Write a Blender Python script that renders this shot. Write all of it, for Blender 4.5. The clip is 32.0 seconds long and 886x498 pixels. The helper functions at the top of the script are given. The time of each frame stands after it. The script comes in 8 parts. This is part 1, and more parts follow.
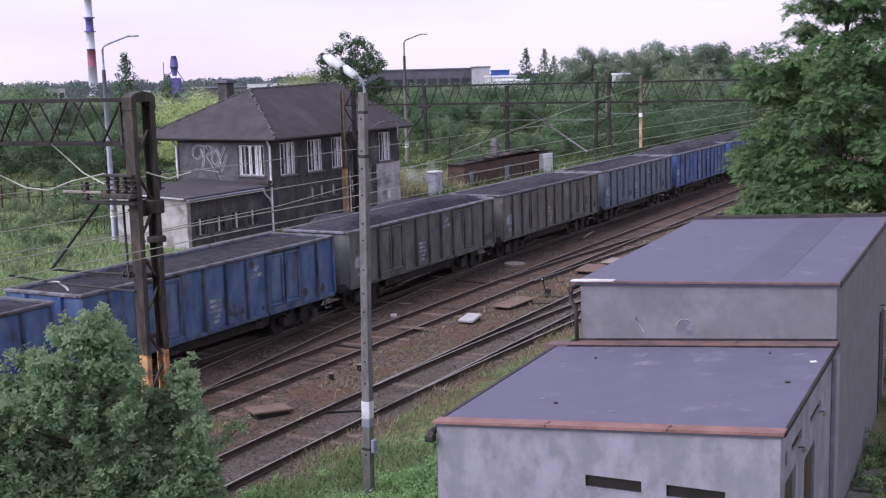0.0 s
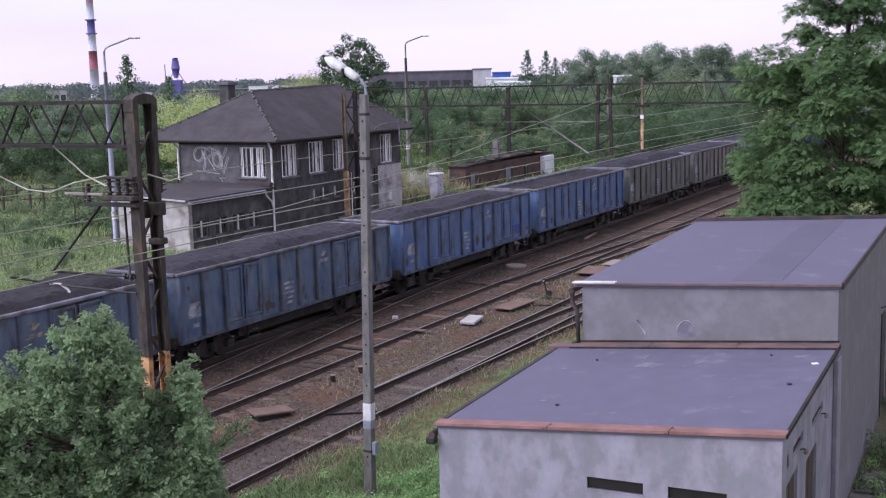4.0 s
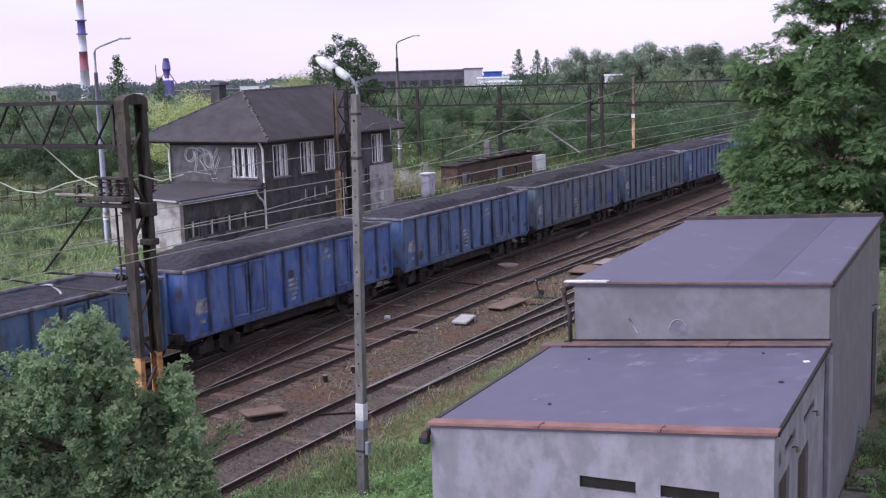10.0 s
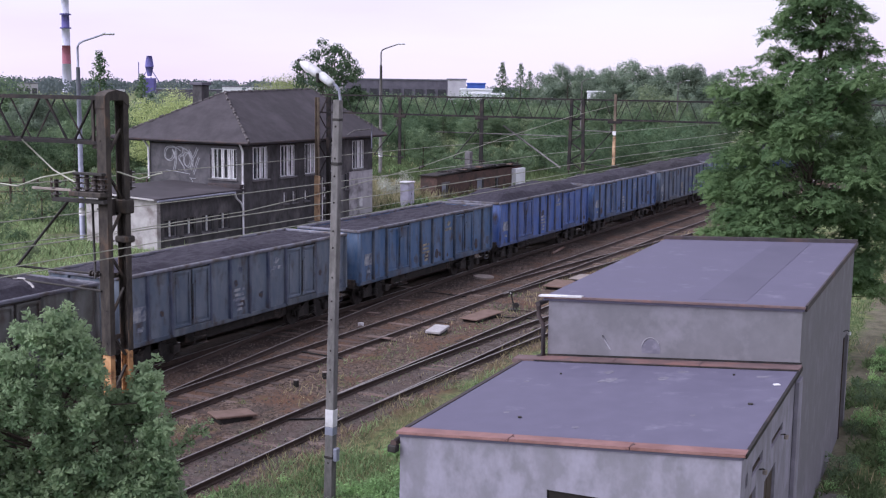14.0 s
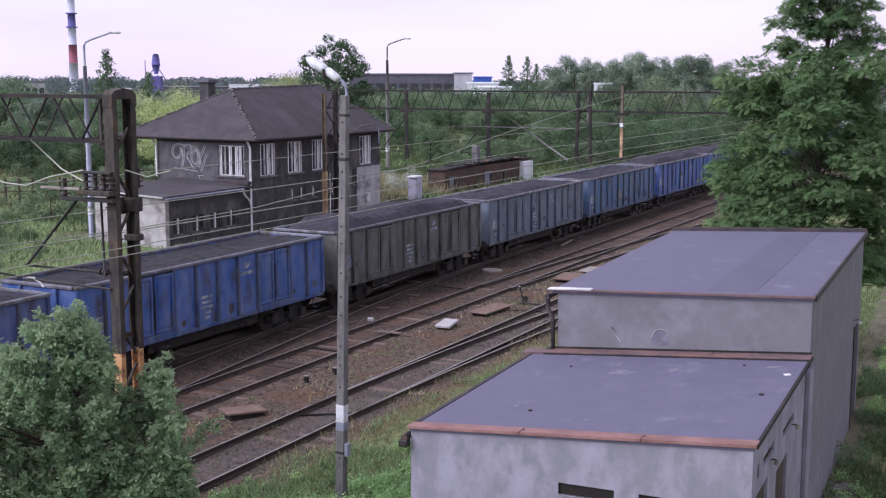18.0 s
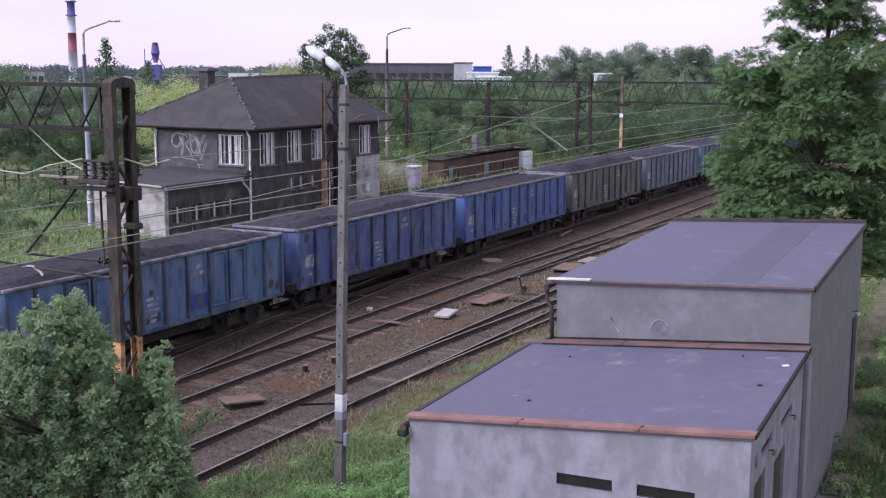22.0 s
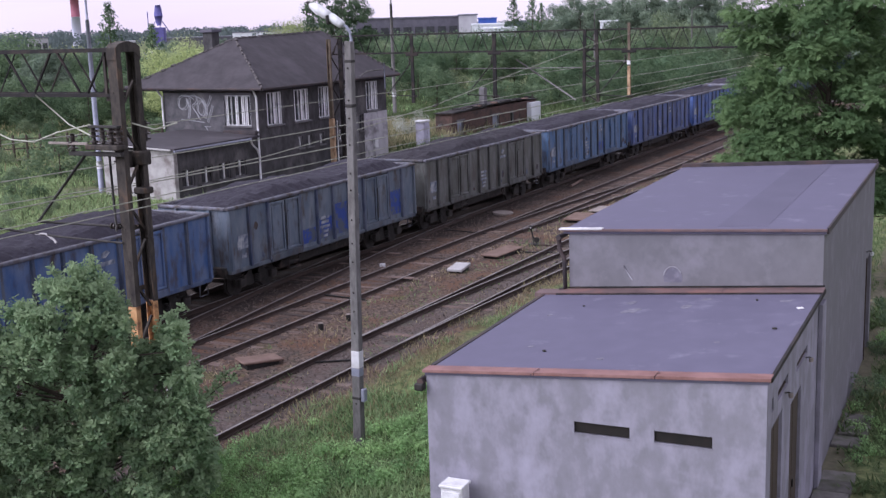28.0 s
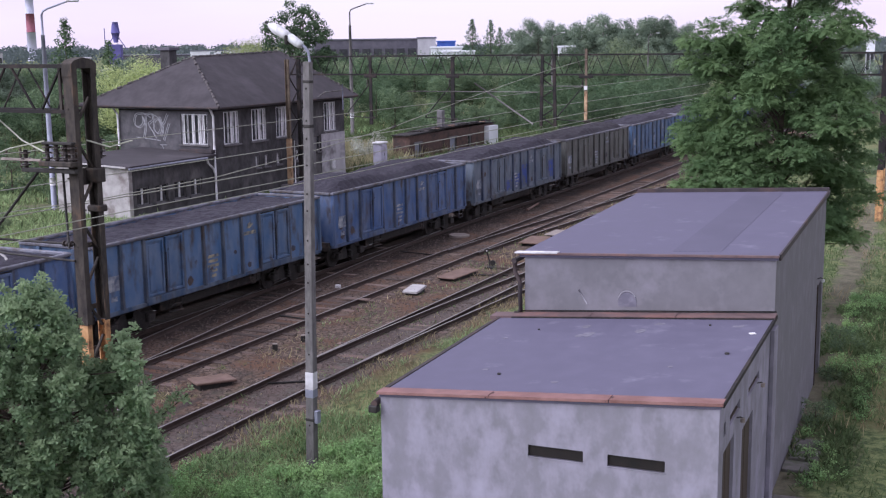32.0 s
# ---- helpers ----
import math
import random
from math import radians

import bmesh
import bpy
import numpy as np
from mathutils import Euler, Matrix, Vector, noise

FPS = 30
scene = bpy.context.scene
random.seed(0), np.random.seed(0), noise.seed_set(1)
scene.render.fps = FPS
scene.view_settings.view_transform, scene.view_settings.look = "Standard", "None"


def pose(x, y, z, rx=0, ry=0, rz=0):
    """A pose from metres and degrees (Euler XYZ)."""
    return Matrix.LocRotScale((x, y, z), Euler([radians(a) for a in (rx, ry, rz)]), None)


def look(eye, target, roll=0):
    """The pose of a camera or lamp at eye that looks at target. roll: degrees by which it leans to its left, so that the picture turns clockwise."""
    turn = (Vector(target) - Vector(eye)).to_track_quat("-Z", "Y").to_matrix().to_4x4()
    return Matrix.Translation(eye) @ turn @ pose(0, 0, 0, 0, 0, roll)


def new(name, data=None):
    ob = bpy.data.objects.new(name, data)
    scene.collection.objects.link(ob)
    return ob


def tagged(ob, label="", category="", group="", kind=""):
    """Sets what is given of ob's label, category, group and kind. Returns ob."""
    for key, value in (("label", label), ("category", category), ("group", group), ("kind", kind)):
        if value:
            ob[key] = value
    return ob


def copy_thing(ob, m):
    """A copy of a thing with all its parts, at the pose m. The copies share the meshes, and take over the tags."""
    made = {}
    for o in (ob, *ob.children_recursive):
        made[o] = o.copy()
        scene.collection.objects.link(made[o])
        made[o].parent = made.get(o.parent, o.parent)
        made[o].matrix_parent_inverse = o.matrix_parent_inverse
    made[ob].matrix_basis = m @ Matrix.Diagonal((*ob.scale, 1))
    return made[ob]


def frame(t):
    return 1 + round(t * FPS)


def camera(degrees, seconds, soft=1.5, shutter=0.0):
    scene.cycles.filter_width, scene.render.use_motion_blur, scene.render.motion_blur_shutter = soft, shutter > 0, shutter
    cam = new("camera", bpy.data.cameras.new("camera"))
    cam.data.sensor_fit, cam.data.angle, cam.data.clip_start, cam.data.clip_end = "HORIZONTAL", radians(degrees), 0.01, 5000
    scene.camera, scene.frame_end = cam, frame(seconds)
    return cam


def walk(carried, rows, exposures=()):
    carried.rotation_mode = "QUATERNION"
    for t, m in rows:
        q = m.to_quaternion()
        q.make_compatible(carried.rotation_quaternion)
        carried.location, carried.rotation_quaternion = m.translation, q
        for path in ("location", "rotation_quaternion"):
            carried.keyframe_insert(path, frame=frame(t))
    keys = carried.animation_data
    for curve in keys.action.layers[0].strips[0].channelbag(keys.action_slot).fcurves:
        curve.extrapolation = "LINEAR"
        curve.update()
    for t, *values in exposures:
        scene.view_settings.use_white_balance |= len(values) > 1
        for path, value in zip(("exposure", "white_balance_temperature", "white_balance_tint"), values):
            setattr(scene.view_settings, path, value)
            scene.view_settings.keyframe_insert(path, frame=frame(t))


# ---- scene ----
# ---- camera: hand-held on a footbridge, turning only ----
cam = camera(41.0, 32.0, soft=1.22, shutter=0.3)
EYE = (0.0, 0.0, 9.1)
# seconds, yaw, pitch, roll; the rails run along +y
PATH = [
        (0, 28.280, -8.417, 1.456), (0.5, 28.093, -8.317, 1.346), (1, 28.056, -8.256, 1.241), (1.5, 28.103, -8.314, 1.309),
        (2, 28.217, -8.270, 1.372), (2.5, 28.266, -8.350, 1.529), (3, 28.254, -8.390, 1.404), (3.5, 28.353, -8.304, 1.476),
        (5.5, 28.248, -8.427, 1.530), (6, 28.202, -8.374, 1.728), (6.5, 28.256, -8.387, 1.816), (7, 28.301, -8.549, 1.811),
        (7.5, 28.292, -8.705, 1.981), (8, 28.214, -8.664, 1.974), (8.5, 28.103, -8.480, 1.908), (9, 27.947, -8.429, 1.756),
        (9.5, 27.994, -8.398, 1.712), (10, 27.928, -8.355, 1.637), (10.5, 27.857, -8.225, 1.465), (11, 27.645, -8.145, 1.360),
        (11.5, 27.544, -7.853, 0.987), (12, 27.425, -7.783, 0.726), (12.5, 27.325, -7.460, 0.151), (13, 26.840, -7.801, -0.565),
        (13.5, 26.983, -7.558, -1.114), (14, 27.137, -7.893, -0.800), (14.5, 27.030, -8.222, -0.689), (16.5, 27.263, -8.124, -0.270),
        (17, 27.409, -8.334, 0.003), (17.5, 27.581, -8.355, 0.082), (18, 27.444, -8.176, -0.031), (18.5, 27.043, -8.126, -0.332),
        (19, 26.668, -7.909, -0.479), (19.5, 27.019, -7.820, -0.523), (20, 27.452, -8.124, -0.065), (20.5, 27.816, -8.440, -0.027),
        (21, 27.747, -8.770, 0.295), (21.5, 27.556, -8.737, 0.409), (22, 27.437, -8.666, -0.227), (22.5, 26.931, -8.422, -0.174),
        (23, 26.758, -8.609, -0.257), (23.5, 26.462, -8.574, -0.492), (24, 26.614, -8.468, -0.600), (24.5, 27.034, -8.205, -0.378),
        (25, 27.669, -8.042, 0.297), (25.5, 28.194, -8.491, 0.930), (27.5, 29.215, -8.845, 1.481), (28, 27.661, -10.880, 1.756),
        (28.5, 26.882, -11.695, 2.331), (29, 26.295, -11.209, 2.033), (29.5, 26.877, -10.869, 2.194), (30, 27.304, -10.689, 2.093),
        (30.5, 27.257, -11.018, 2.358), (31, 26.518, -10.535, 1.571), (31.5, 25.899, -10.198, 0.683), (32, 25.700, -9.855, 0.684),
]
walk(cam, [(t, pose(*EYE, 90 + p, r, y)) for t, y, p, r in PATH],
     exposures=[(0, 0.58, 5720, 15.8), (32, 0.58, 5720, 15.8)])

# ---- light: a bright, thinly overcast evening sky ----
SUN_EL, SUN_AZ = 36.0, 222.0    # height, and compass direction from +y towards +x
world = bpy.data.worlds.new("evening_sky")
scene.world = world
world.use_nodes = True
wn = world.node_tree.nodes
wl = world.node_tree.links
bg = wn["Background"]
bg.inputs["Strength"].default_value = 0.1
sky = wn.new("ShaderNodeTexSky")
sky.sky_type = "NISHITA"
sky.sun_disc = False
sky.sun_elevation, sky.sun_rotation = radians(SUN_EL), radians(SUN_AZ)
sky_co = wn.new("ShaderNodeTexCoord")
sky_map = wn.new("ShaderNodeMapping")
sky_map.inputs["Scale"].default_value = (1.2, 1.2, 7.0)
cloud_noise = wn.new("ShaderNodeTexNoise")
cloud_noise.inputs["Scale"].default_value = 2.2
cloud_noise.inputs["Detail"].default_value = 6.0
cloud_ramp = wn.new("ShaderNodeValToRGB")
cloud_ramp.color_ramp.elements[0].position = 0.3
cloud_ramp.color_ramp.elements[0].color = (0.945, 0.83, 0.935, 1)
cloud_ramp.color_ramp.elements[1].position = 0.62
cloud_ramp.color_ramp.elements[1].color = (1.02, 0.962, 0.985, 1)
cloud_gain = wn.new("ShaderNodeVectorMath")
cloud_gain.operation = "SCALE"
cloud_gain.inputs["Scale"].default_value = 6.9
cover = wn.new("ShaderNodeMix")
cover.data_type = "RGBA"
cover.inputs["Factor"].default_value = 0.9
wl.new(sky_co.outputs["Generated"], sky_map.inputs["Vector"])
wl.new(sky_map.outputs["Vector"], cloud_noise.inputs["Vector"])
wl.new(cloud_noise.outputs["Fac"], cloud_ramp.inputs["Fac"])
wl.new(cloud_ramp.outputs["Color"], cloud_gain.inputs[0])
wl.new(sky.outputs["Color"], cover.inputs["A"])
wl.new(cloud_gain.outputs["Vector"], cover.inputs["B"])
sky_xyz = wn.new("ShaderNodeSeparateXYZ")
wl.new(sky_co.outputs["Generated"], sky_xyz.inputs[0])
glow_ramp = wn.new("ShaderNodeValToRGB")
glow_ramp.color_ramp.elements[0].position = 0.0
glow_ramp.color_ramp.elements[0].color = (1.04, 0.945, 1.02, 1)
glow_ramp.color_ramp.elements[1].position = 0.10
glow_ramp.color_ramp.elements[1].color = (1.0, 1.0, 1.0, 1)
wl.new(sky_xyz.outputs["Z"], glow_ramp.inputs["Fac"])
evening = wn.new("ShaderNodeMix")
evening.data_type, evening.blend_type = "RGBA", "MULTIPLY"
evening.inputs["Factor"].default_value = 1.0
wl.new(cover.outputs["Result"], evening.inputs["A"])
wl.new(glow_ramp.outputs["Color"], evening.inputs["B"])
wl.new(evening.outputs["Result"], bg.inputs["Color"])
sun = new("sun", bpy.data.lights.new("sun", "SUN"))
sun.data.energy, sun.data.angle, sun.data.color = 2.7, radians(60), (1.0, 0.95, 0.93)
sun_dir = Vector((math.sin(radians(SUN_AZ)) * math.cos(radians(SUN_EL)), math.cos(radians(SUN_AZ)) * math.cos(radians(SUN_EL)), math.sin(radians(SUN_EL))))
sun.matrix_world = look(sun_dir * 100, (0, 0, 0))

# ---- materials ----
def rgb(c):
    return (*c, 1.0)


def surf(name, c1, c2, scale=3.0, rough=0.8, bump=0.0, metal=0.0, c3=None, scale3=0.5, low3=0.5, high3=0.65, detail=6.0,
         stretch=(1, 1, 1), islands=0.0, objects=0.0, paint=False, spec=0.3, bump_scale=None):
    """A weathered surface: two tones of grain, a third tone in larger stains, bump; a spread of lightness by island or object."""
    m = bpy.data.materials.new(name)
    m.use_nodes = True
    n, k = m.node_tree.nodes, m.node_tree.links
    b = n["Principled BSDF"]
    b.inputs["Roughness"].default_value, b.inputs["Metallic"].default_value = rough, metal
    b.inputs["Specular IOR Level"].default_value = spec
    co, mp = n.new("ShaderNodeTexCoord"), n.new("ShaderNodeMapping")
    mp.inputs["Scale"].default_value = stretch
    k.new(co.outputs["Object"], mp.inputs["Vector"])
    info = n.new("ShaderNodeObjectInfo")
    if objects or paint:
        shift = n.new("ShaderNodeVectorMath")
        shift.operation = "MULTIPLY_ADD"
        shift.inputs[1].default_value, shift.inputs[2].default_value = (37, 53, 71), (0, 0, 0)
        k.new(info.outputs["Random"], shift.inputs[0])
        k.new(shift.outputs[0], mp.inputs["Location"])

    def grain(s, d=detail):
        t = n.new("ShaderNodeTexNoise")
        t.inputs["Scale"].default_value, t.inputs["Detail"].default_value, t.inputs["Roughness"].default_value = s, d, 0.62
        k.new(mp.outputs["Vector"], t.inputs["Vector"])
        return t.outputs["Fac"]

    def blend(fac, a, c, mode="MIX"):
        x = n.new("ShaderNodeMix")
        x.data_type, x.blend_type = "RGBA", mode
        if isinstance(fac, float):
            x.inputs["Factor"].default_value = fac
        else:
            k.new(fac, x.inputs["Factor"])
        for socket, value in (("A", a), ("B", c)):
            if isinstance(value, tuple):
                x.inputs[socket].default_value = value
            else:
                k.new(value, x.inputs[socket])
        return x.outputs["Result"]

    def span(fac, lo, hi, to_lo=0.0, to_hi=1.0):
        r = n.new("ShaderNodeMapRange")
        r.inputs["From Min"].default_value, r.inputs["From Max"].default_value = lo, hi
        r.inputs["To Min"].default_value, r.inputs["To Max"].default_value = to_lo, to_hi
        k.new(fac, r.inputs["Value"])
        return r.outputs["Result"]

    g = grain(scale)
    if paint:
        lighter = blend(0.3, info.outputs["Color"], rgb((0.35, 0.36, 0.38)))
        col = blend(span(g, 0.35, 0.68), info.outputs["Color"], lighter)
    else:
        col = blend(span(g, 0.33, 0.67), rgb(c1), rgb(c2))
    if c3 is not None:
        col = blend(span(grain(scale3, 4.0), low3, high3), col, rgb(c3))
    for amount, source in ((islands, "island"), (objects, "object")):
        if amount:
            if source == "island":
                out = n.new("ShaderNodeNewGeometry").outputs["Random Per Island"]
            else:
                out = info.outputs["Random"]
            v = span(out, 0.0, 1.0, 1 - amount, 1 + amount)
            hsv = n.new("ShaderNodeHueSaturation")
            k.new(v, hsv.inputs["Value"])
            k.new(col, hsv.inputs["Color"])
            col = hsv.outputs["Color"]
    k.new(col, b.inputs["Base Color"])
    if bump:
        h = n.new("ShaderNodeBump")
        h.inputs["Strength"].default_value, h.inputs["Distance"].default_value = min(1.0, bump * 12), bump
        k.new(grain(bump_scale or scale * 2.5), h.inputs["Height"])
        k.new(h.outputs["Normal"], b.inputs["Normal"])
    k.new(span(g, 0.3, 0.7, rough - 0.08, min(1.0, rough + 0.1)), b.inputs["Roughness"])
    return m


def leaf_mat(name, dark, light, spread=0.2, grain=0.9, thin=0.35):
    dark, light = [tuple(v * g for v, g in zip(c, (1.30, 1.28, 1.40))) for c in (dark, light)]
    m = surf(name, dark, light, scale=grain, rough=0.75, islands=spread, objects=0.22, spec=0.06)
    b = m.node_tree.nodes["Principled BSDF"]
    b.inputs["Subsurface Weight"].default_value = 0.0
    n, k = m.node_tree.nodes, m.node_tree.links
    tr, add = n.new("ShaderNodeBsdfTranslucent"), n.new("ShaderNodeMixShader")
    add.inputs[0].default_value = thin
    source = b.inputs["Base Color"].links[0].from_socket
    k.new(source, tr.inputs["Color"])
    out = n["Material Output"]
    k.new(b.outputs[0], add.inputs[1])
    k.new(tr.outputs[0], add.inputs[2])
    k.new(add.outputs[0], out.inputs["Surface"])
    return m


M = {}
M["paint"] = surf("wagon_paint", (0, 0, 0), (0, 0, 0), 2.2, 0.6, 0.005, paint=True, c3=(0.062, 0.050, 0.046), scale3=2.4, low3=0.52, high3=0.72, stretch=(1, 1, 0.4))
M["wagon_rust"] = surf("rust_bloom", (0.050, 0.040, 0.040), (0.105, 0.078, 0.068), 8.0, 0.85, 0.004, c3=(0.055, 0.062, 0.090), scale3=6.0, low3=0.45, high3=0.6)
M["scuff"] = surf("pale_scuff", (0.085, 0.100, 0.140), (0.150, 0.165, 0.205), 8.0, 0.8, 0.002, c3=(0.06, 0.075, 0.12), scale3=6.0, low3=0.42, high3=0.6)
M["rim"] = surf("worn_rim", (0.110, 0.112, 0.142), (0.200, 0.200, 0.246), 2.0, 0.6, 0.003, c3=(0.072, 0.058, 0.050), scale3=2.4, low3=0.46, high3=0.66, objects=0.3)
M["underframe"] = surf("greasy_underframe", (0.017, 0.016, 0.016), (0.050, 0.044, 0.041), 4.0, 0.75, 0.004, c3=(0.090, 0.068, 0.058), scale3=2.5)
M["wheel"] = surf("grimy_wheel_steel", (0.026, 0.023, 0.022), (0.062, 0.053, 0.049), 5.0, 0.75, 0.002, metal=0.2)
M["coal"] = surf("coal", (0.024, 0.022, 0.030), (0.058, 0.053, 0.070), 9.0, 0.75, 0.05, c3=(0.040, 0.036, 0.048), scale3=1.5, spec=0.15)
M["stencil_ochre"] = surf("stencil_ochre", (0.28, 0.25, 0.17), (0.42, 0.37, 0.26), 5.0, 0.7, c3=(0.07, 0.09, 0.13), scale3=3.5, low3=0.42, high3=0.6)
M["coal_brown"] = surf("brownish_coal", (0.022, 0.020, 0.025), (0.054, 0.049, 0.058), 9.0, 0.8, 0.05, c3=(0.036, 0.033, 0.040), scale3=1.5, spec=0.15)
M["stencil"] = surf("stencil_white", (0.22, 0.24, 0.29), (0.42, 0.43, 0.45), 5.0, 0.7, c3=(0.10, 0.12, 0.18), scale3=3.5, low3=0.42, high3=0.6)
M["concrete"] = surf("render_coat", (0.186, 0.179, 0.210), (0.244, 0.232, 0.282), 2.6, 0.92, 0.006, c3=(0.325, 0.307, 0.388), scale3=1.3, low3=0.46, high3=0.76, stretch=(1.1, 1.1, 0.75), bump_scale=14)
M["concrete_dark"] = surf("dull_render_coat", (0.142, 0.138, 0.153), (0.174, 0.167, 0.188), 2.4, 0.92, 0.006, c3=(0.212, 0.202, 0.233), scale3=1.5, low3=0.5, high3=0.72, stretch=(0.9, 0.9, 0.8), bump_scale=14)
M["roof_felt"] = surf("roof_felt", (0.100, 0.093, 0.141), (0.124, 0.115, 0.170), 2.4, 0.8, 0.004, c3=(0.165, 0.157, 0.216), scale3=1.3, low3=0.6, high3=0.76, bump_scale=40)
M["felt_dark"] = surf("roof_felt_patch", (0.088, 0.082, 0.124), (0.112, 0.104, 0.152), 1.4, 0.8, 0.004, bump_scale=40)
M["flashing"] = surf("rusted_flashing", (0.175, 0.090, 0.085), (0.27, 0.15, 0.14), 3.0, 0.65, 0.003, c3=(0.16, 0.08, 0.07), scale3=1.0)
M["flash_dull"] = surf("dull_rusty_flashing", (0.10, 0.068, 0.070), (0.17, 0.115, 0.115), 3.0, 0.7, 0.003, c3=(0.20, 0.11, 0.10), scale3=1.2)
M["truss_steel"] = surf("dark_truss_steel", (0.010, 0.009, 0.010), (0.024, 0.021, 0.021), 3.0, 0.8, 0.003, c3=(0.042, 0.032, 0.029), scale3=1.5)
M["repaint"] = surf("fresh_blue_repaint", (0.022, 0.048, 0.22), (0.032, 0.068, 0.29), 3.0, 0.5, c3=(0.075, 0.090, 0.125), scale3=2.6, low3=0.48, high3=0.58)
M["flash_dark"] = surf("dark_flashing", (0.032, 0.027, 0.031), (0.062, 0.052, 0.056), 3.0, 0.75, 0.003, c3=(0.075, 0.050, 0.047), scale3=1.3)
M["dark_opening"] = surf("dark_board", (0.008, 0.007, 0.007), (0.020, 0.016, 0.015), 5.0, 0.8)
M["door_wood"] = surf("dark_door_wood", (0.035, 0.025, 0.02), (0.075, 0.055, 0.045), 3.0, 0.75, 0.003, stretch=(6, 6, 0.6))
M["soot"] = surf("sooty_render", (0.036, 0.034, 0.037), (0.092, 0.087, 0.092), 2.3, 0.9, 0.012, c3=(0.150, 0.140, 0.142), scale3=0.6, low3=0.54, high3=0.74, bump_scale=12, stretch=(1, 1, 0.6))
M["soot_light"] = surf("grey_render", (0.118, 0.112, 0.118), (0.188, 0.180, 0.190), 1.6, 0.9, 0.008, c3=(0.07, 0.065, 0.066), scale3=0.5, bump_scale=12)
M["soot_end"] = surf("smoke_stained_render", (0.052, 0.050, 0.057), (0.112, 0.106, 0.117), 2.0, 0.9, 0.01, c3=(0.170, 0.160, 0.168), scale3=0.6, low3=0.54, high3=0.74, bump_scale=12)
M["new_render"] = surf("newer_pale_render", (0.34, 0.325, 0.350), (0.46, 0.44, 0.47), 1.6, 0.9, 0.008, c3=(0.18, 0.17, 0.18), scale3=0.7, bump_scale=12)
M["annex_white"] = surf("old_whitewash", (0.30, 0.285, 0.285), (0.44, 0.42, 0.42), 1.8, 0.9, 0.008, c3=(0.19, 0.165, 0.16), scale3=0.8, bump_scale=12)
M["tiles"] = surf("dark_tarred_roof", (0.036, 0.032, 0.037), (0.066, 0.058, 0.066), 1.3, 0.85, 0.012, c3=(0.080, 0.071, 0.081), scale3=0.3, low3=0.5, high3=0.7, bump_scale=9)
M["ridge"] = surf("mortared_ridge", (0.075, 0.068, 0.070), (0.125, 0.113, 0.115), 4.0, 0.9, 0.01)
M["white_paint"] = surf("aged_white_paint", (0.58, 0.57, 0.60), (0.72, 0.71, 0.74), 4.0, 0.6, 0.002, c3=(0.42, 0.40, 0.41), scale3=1.5)
M["graffiti"] = surf("spray_paint_pale", (0.25, 0.25, 0.275), (0.37, 0.37, 0.40), 5.0, 0.7)
M["chalk_smear"] = surf("smeared_chalk", (0.150, 0.143, 0.180), (0.205, 0.197, 0.245), 9.0, 0.9, c3=(0.135, 0.128, 0.165), scale3=5.0, low3=0.45, high3=0.6)
M["chalk"] = surf("faint_chalk", (0.195, 0.189, 0.215), (0.27, 0.26, 0.295), 6.0, 0.9)
M["brick"] = surf("old_red_brick", (0.070, 0.046, 0.042), (0.138, 0.084, 0.072), 5.0, 0.9, 0.006, objects=0.3, c3=(0.06, 0.045, 0.042), scale3=1.0)
M["mortar"] = surf("mortar", (0.12, 0.105, 0.10), (0.17, 0.15, 0.14), 6.0, 0.95, 0.005)
M["mast_steel"] = surf("rusty_mast_steel", (0.024, 0.021, 0.020), (0.078, 0.066, 0.057), 5.5, 0.8, 0.006, metal=0.1, c3=(0.125, 0.082, 0.056), scale3=2.6, low3=0.55, high3=0.72, stretch=(1, 1, 0.45))
M["mast_yellow"] = surf("faded_orange_paint", (0.38, 0.19, 0.075), (0.55, 0.33, 0.16), 5.0, 0.7, 0.002, c3=(0.18, 0.09, 0.05), scale3=4.0)
M["mast_peach"] = surf("bleached_orange_paint", (0.34, 0.22, 0.13), (0.50, 0.35, 0.22), 4.0, 0.75, 0.003, c3=(0.17, 0.10, 0.06), scale3=2.2, low3=0.5, high3=0.62)
M["mast_ochre"] = surf("ochre_mast", (0.12, 0.095, 0.070), (0.19, 0.15, 0.11), 3.0, 0.75, 0.003, c3=(0.08, 0.055, 0.045), scale3=1.5)
M["pole_concrete"] = surf("pole_concrete", (0.100, 0.095, 0.094), (0.200, 0.190, 0.188), 7.0, 0.9, 0.006, c3=(0.075, 0.070, 0.070), scale3=2.6, low3=0.52, high3=0.7, stretch=(1, 1, 0.35))
M["galvanised"] = surf("galvanised_pole", (0.22, 0.23, 0.295), (0.31, 0.32, 0.40), 3.0, 0.5, 0.002, metal=0.2)
M["lamp_shell"] = surf("lamp_shell", (0.52, 0.53, 0.55), (0.66, 0.67, 0.69), 5.0, 0.45, c3=(0.35, 0.34, 0.34), scale3=3.0)
M["wire"] = surf("weathered_wire", (0.27, 0.275, 0.225), (0.40, 0.405, 0.335), 3.0, 0.5, metal=0.2)
M["insulator"] = surf("brown_insulator", (0.030, 0.024, 0.023), (0.068, 0.056, 0.052), 7.0, 0.4)
M["rail"] = surf("rusty_rail", (0.042, 0.030, 0.026), (0.085, 0.060, 0.052), 4.0, 0.65, 0.002, metal=0.3)
M["rail_worn"] = surf("worn_rail_head", (0.175, 0.160, 0.158), (0.29, 0.268, 0.262), 3.0, 0.45, metal=0.3)
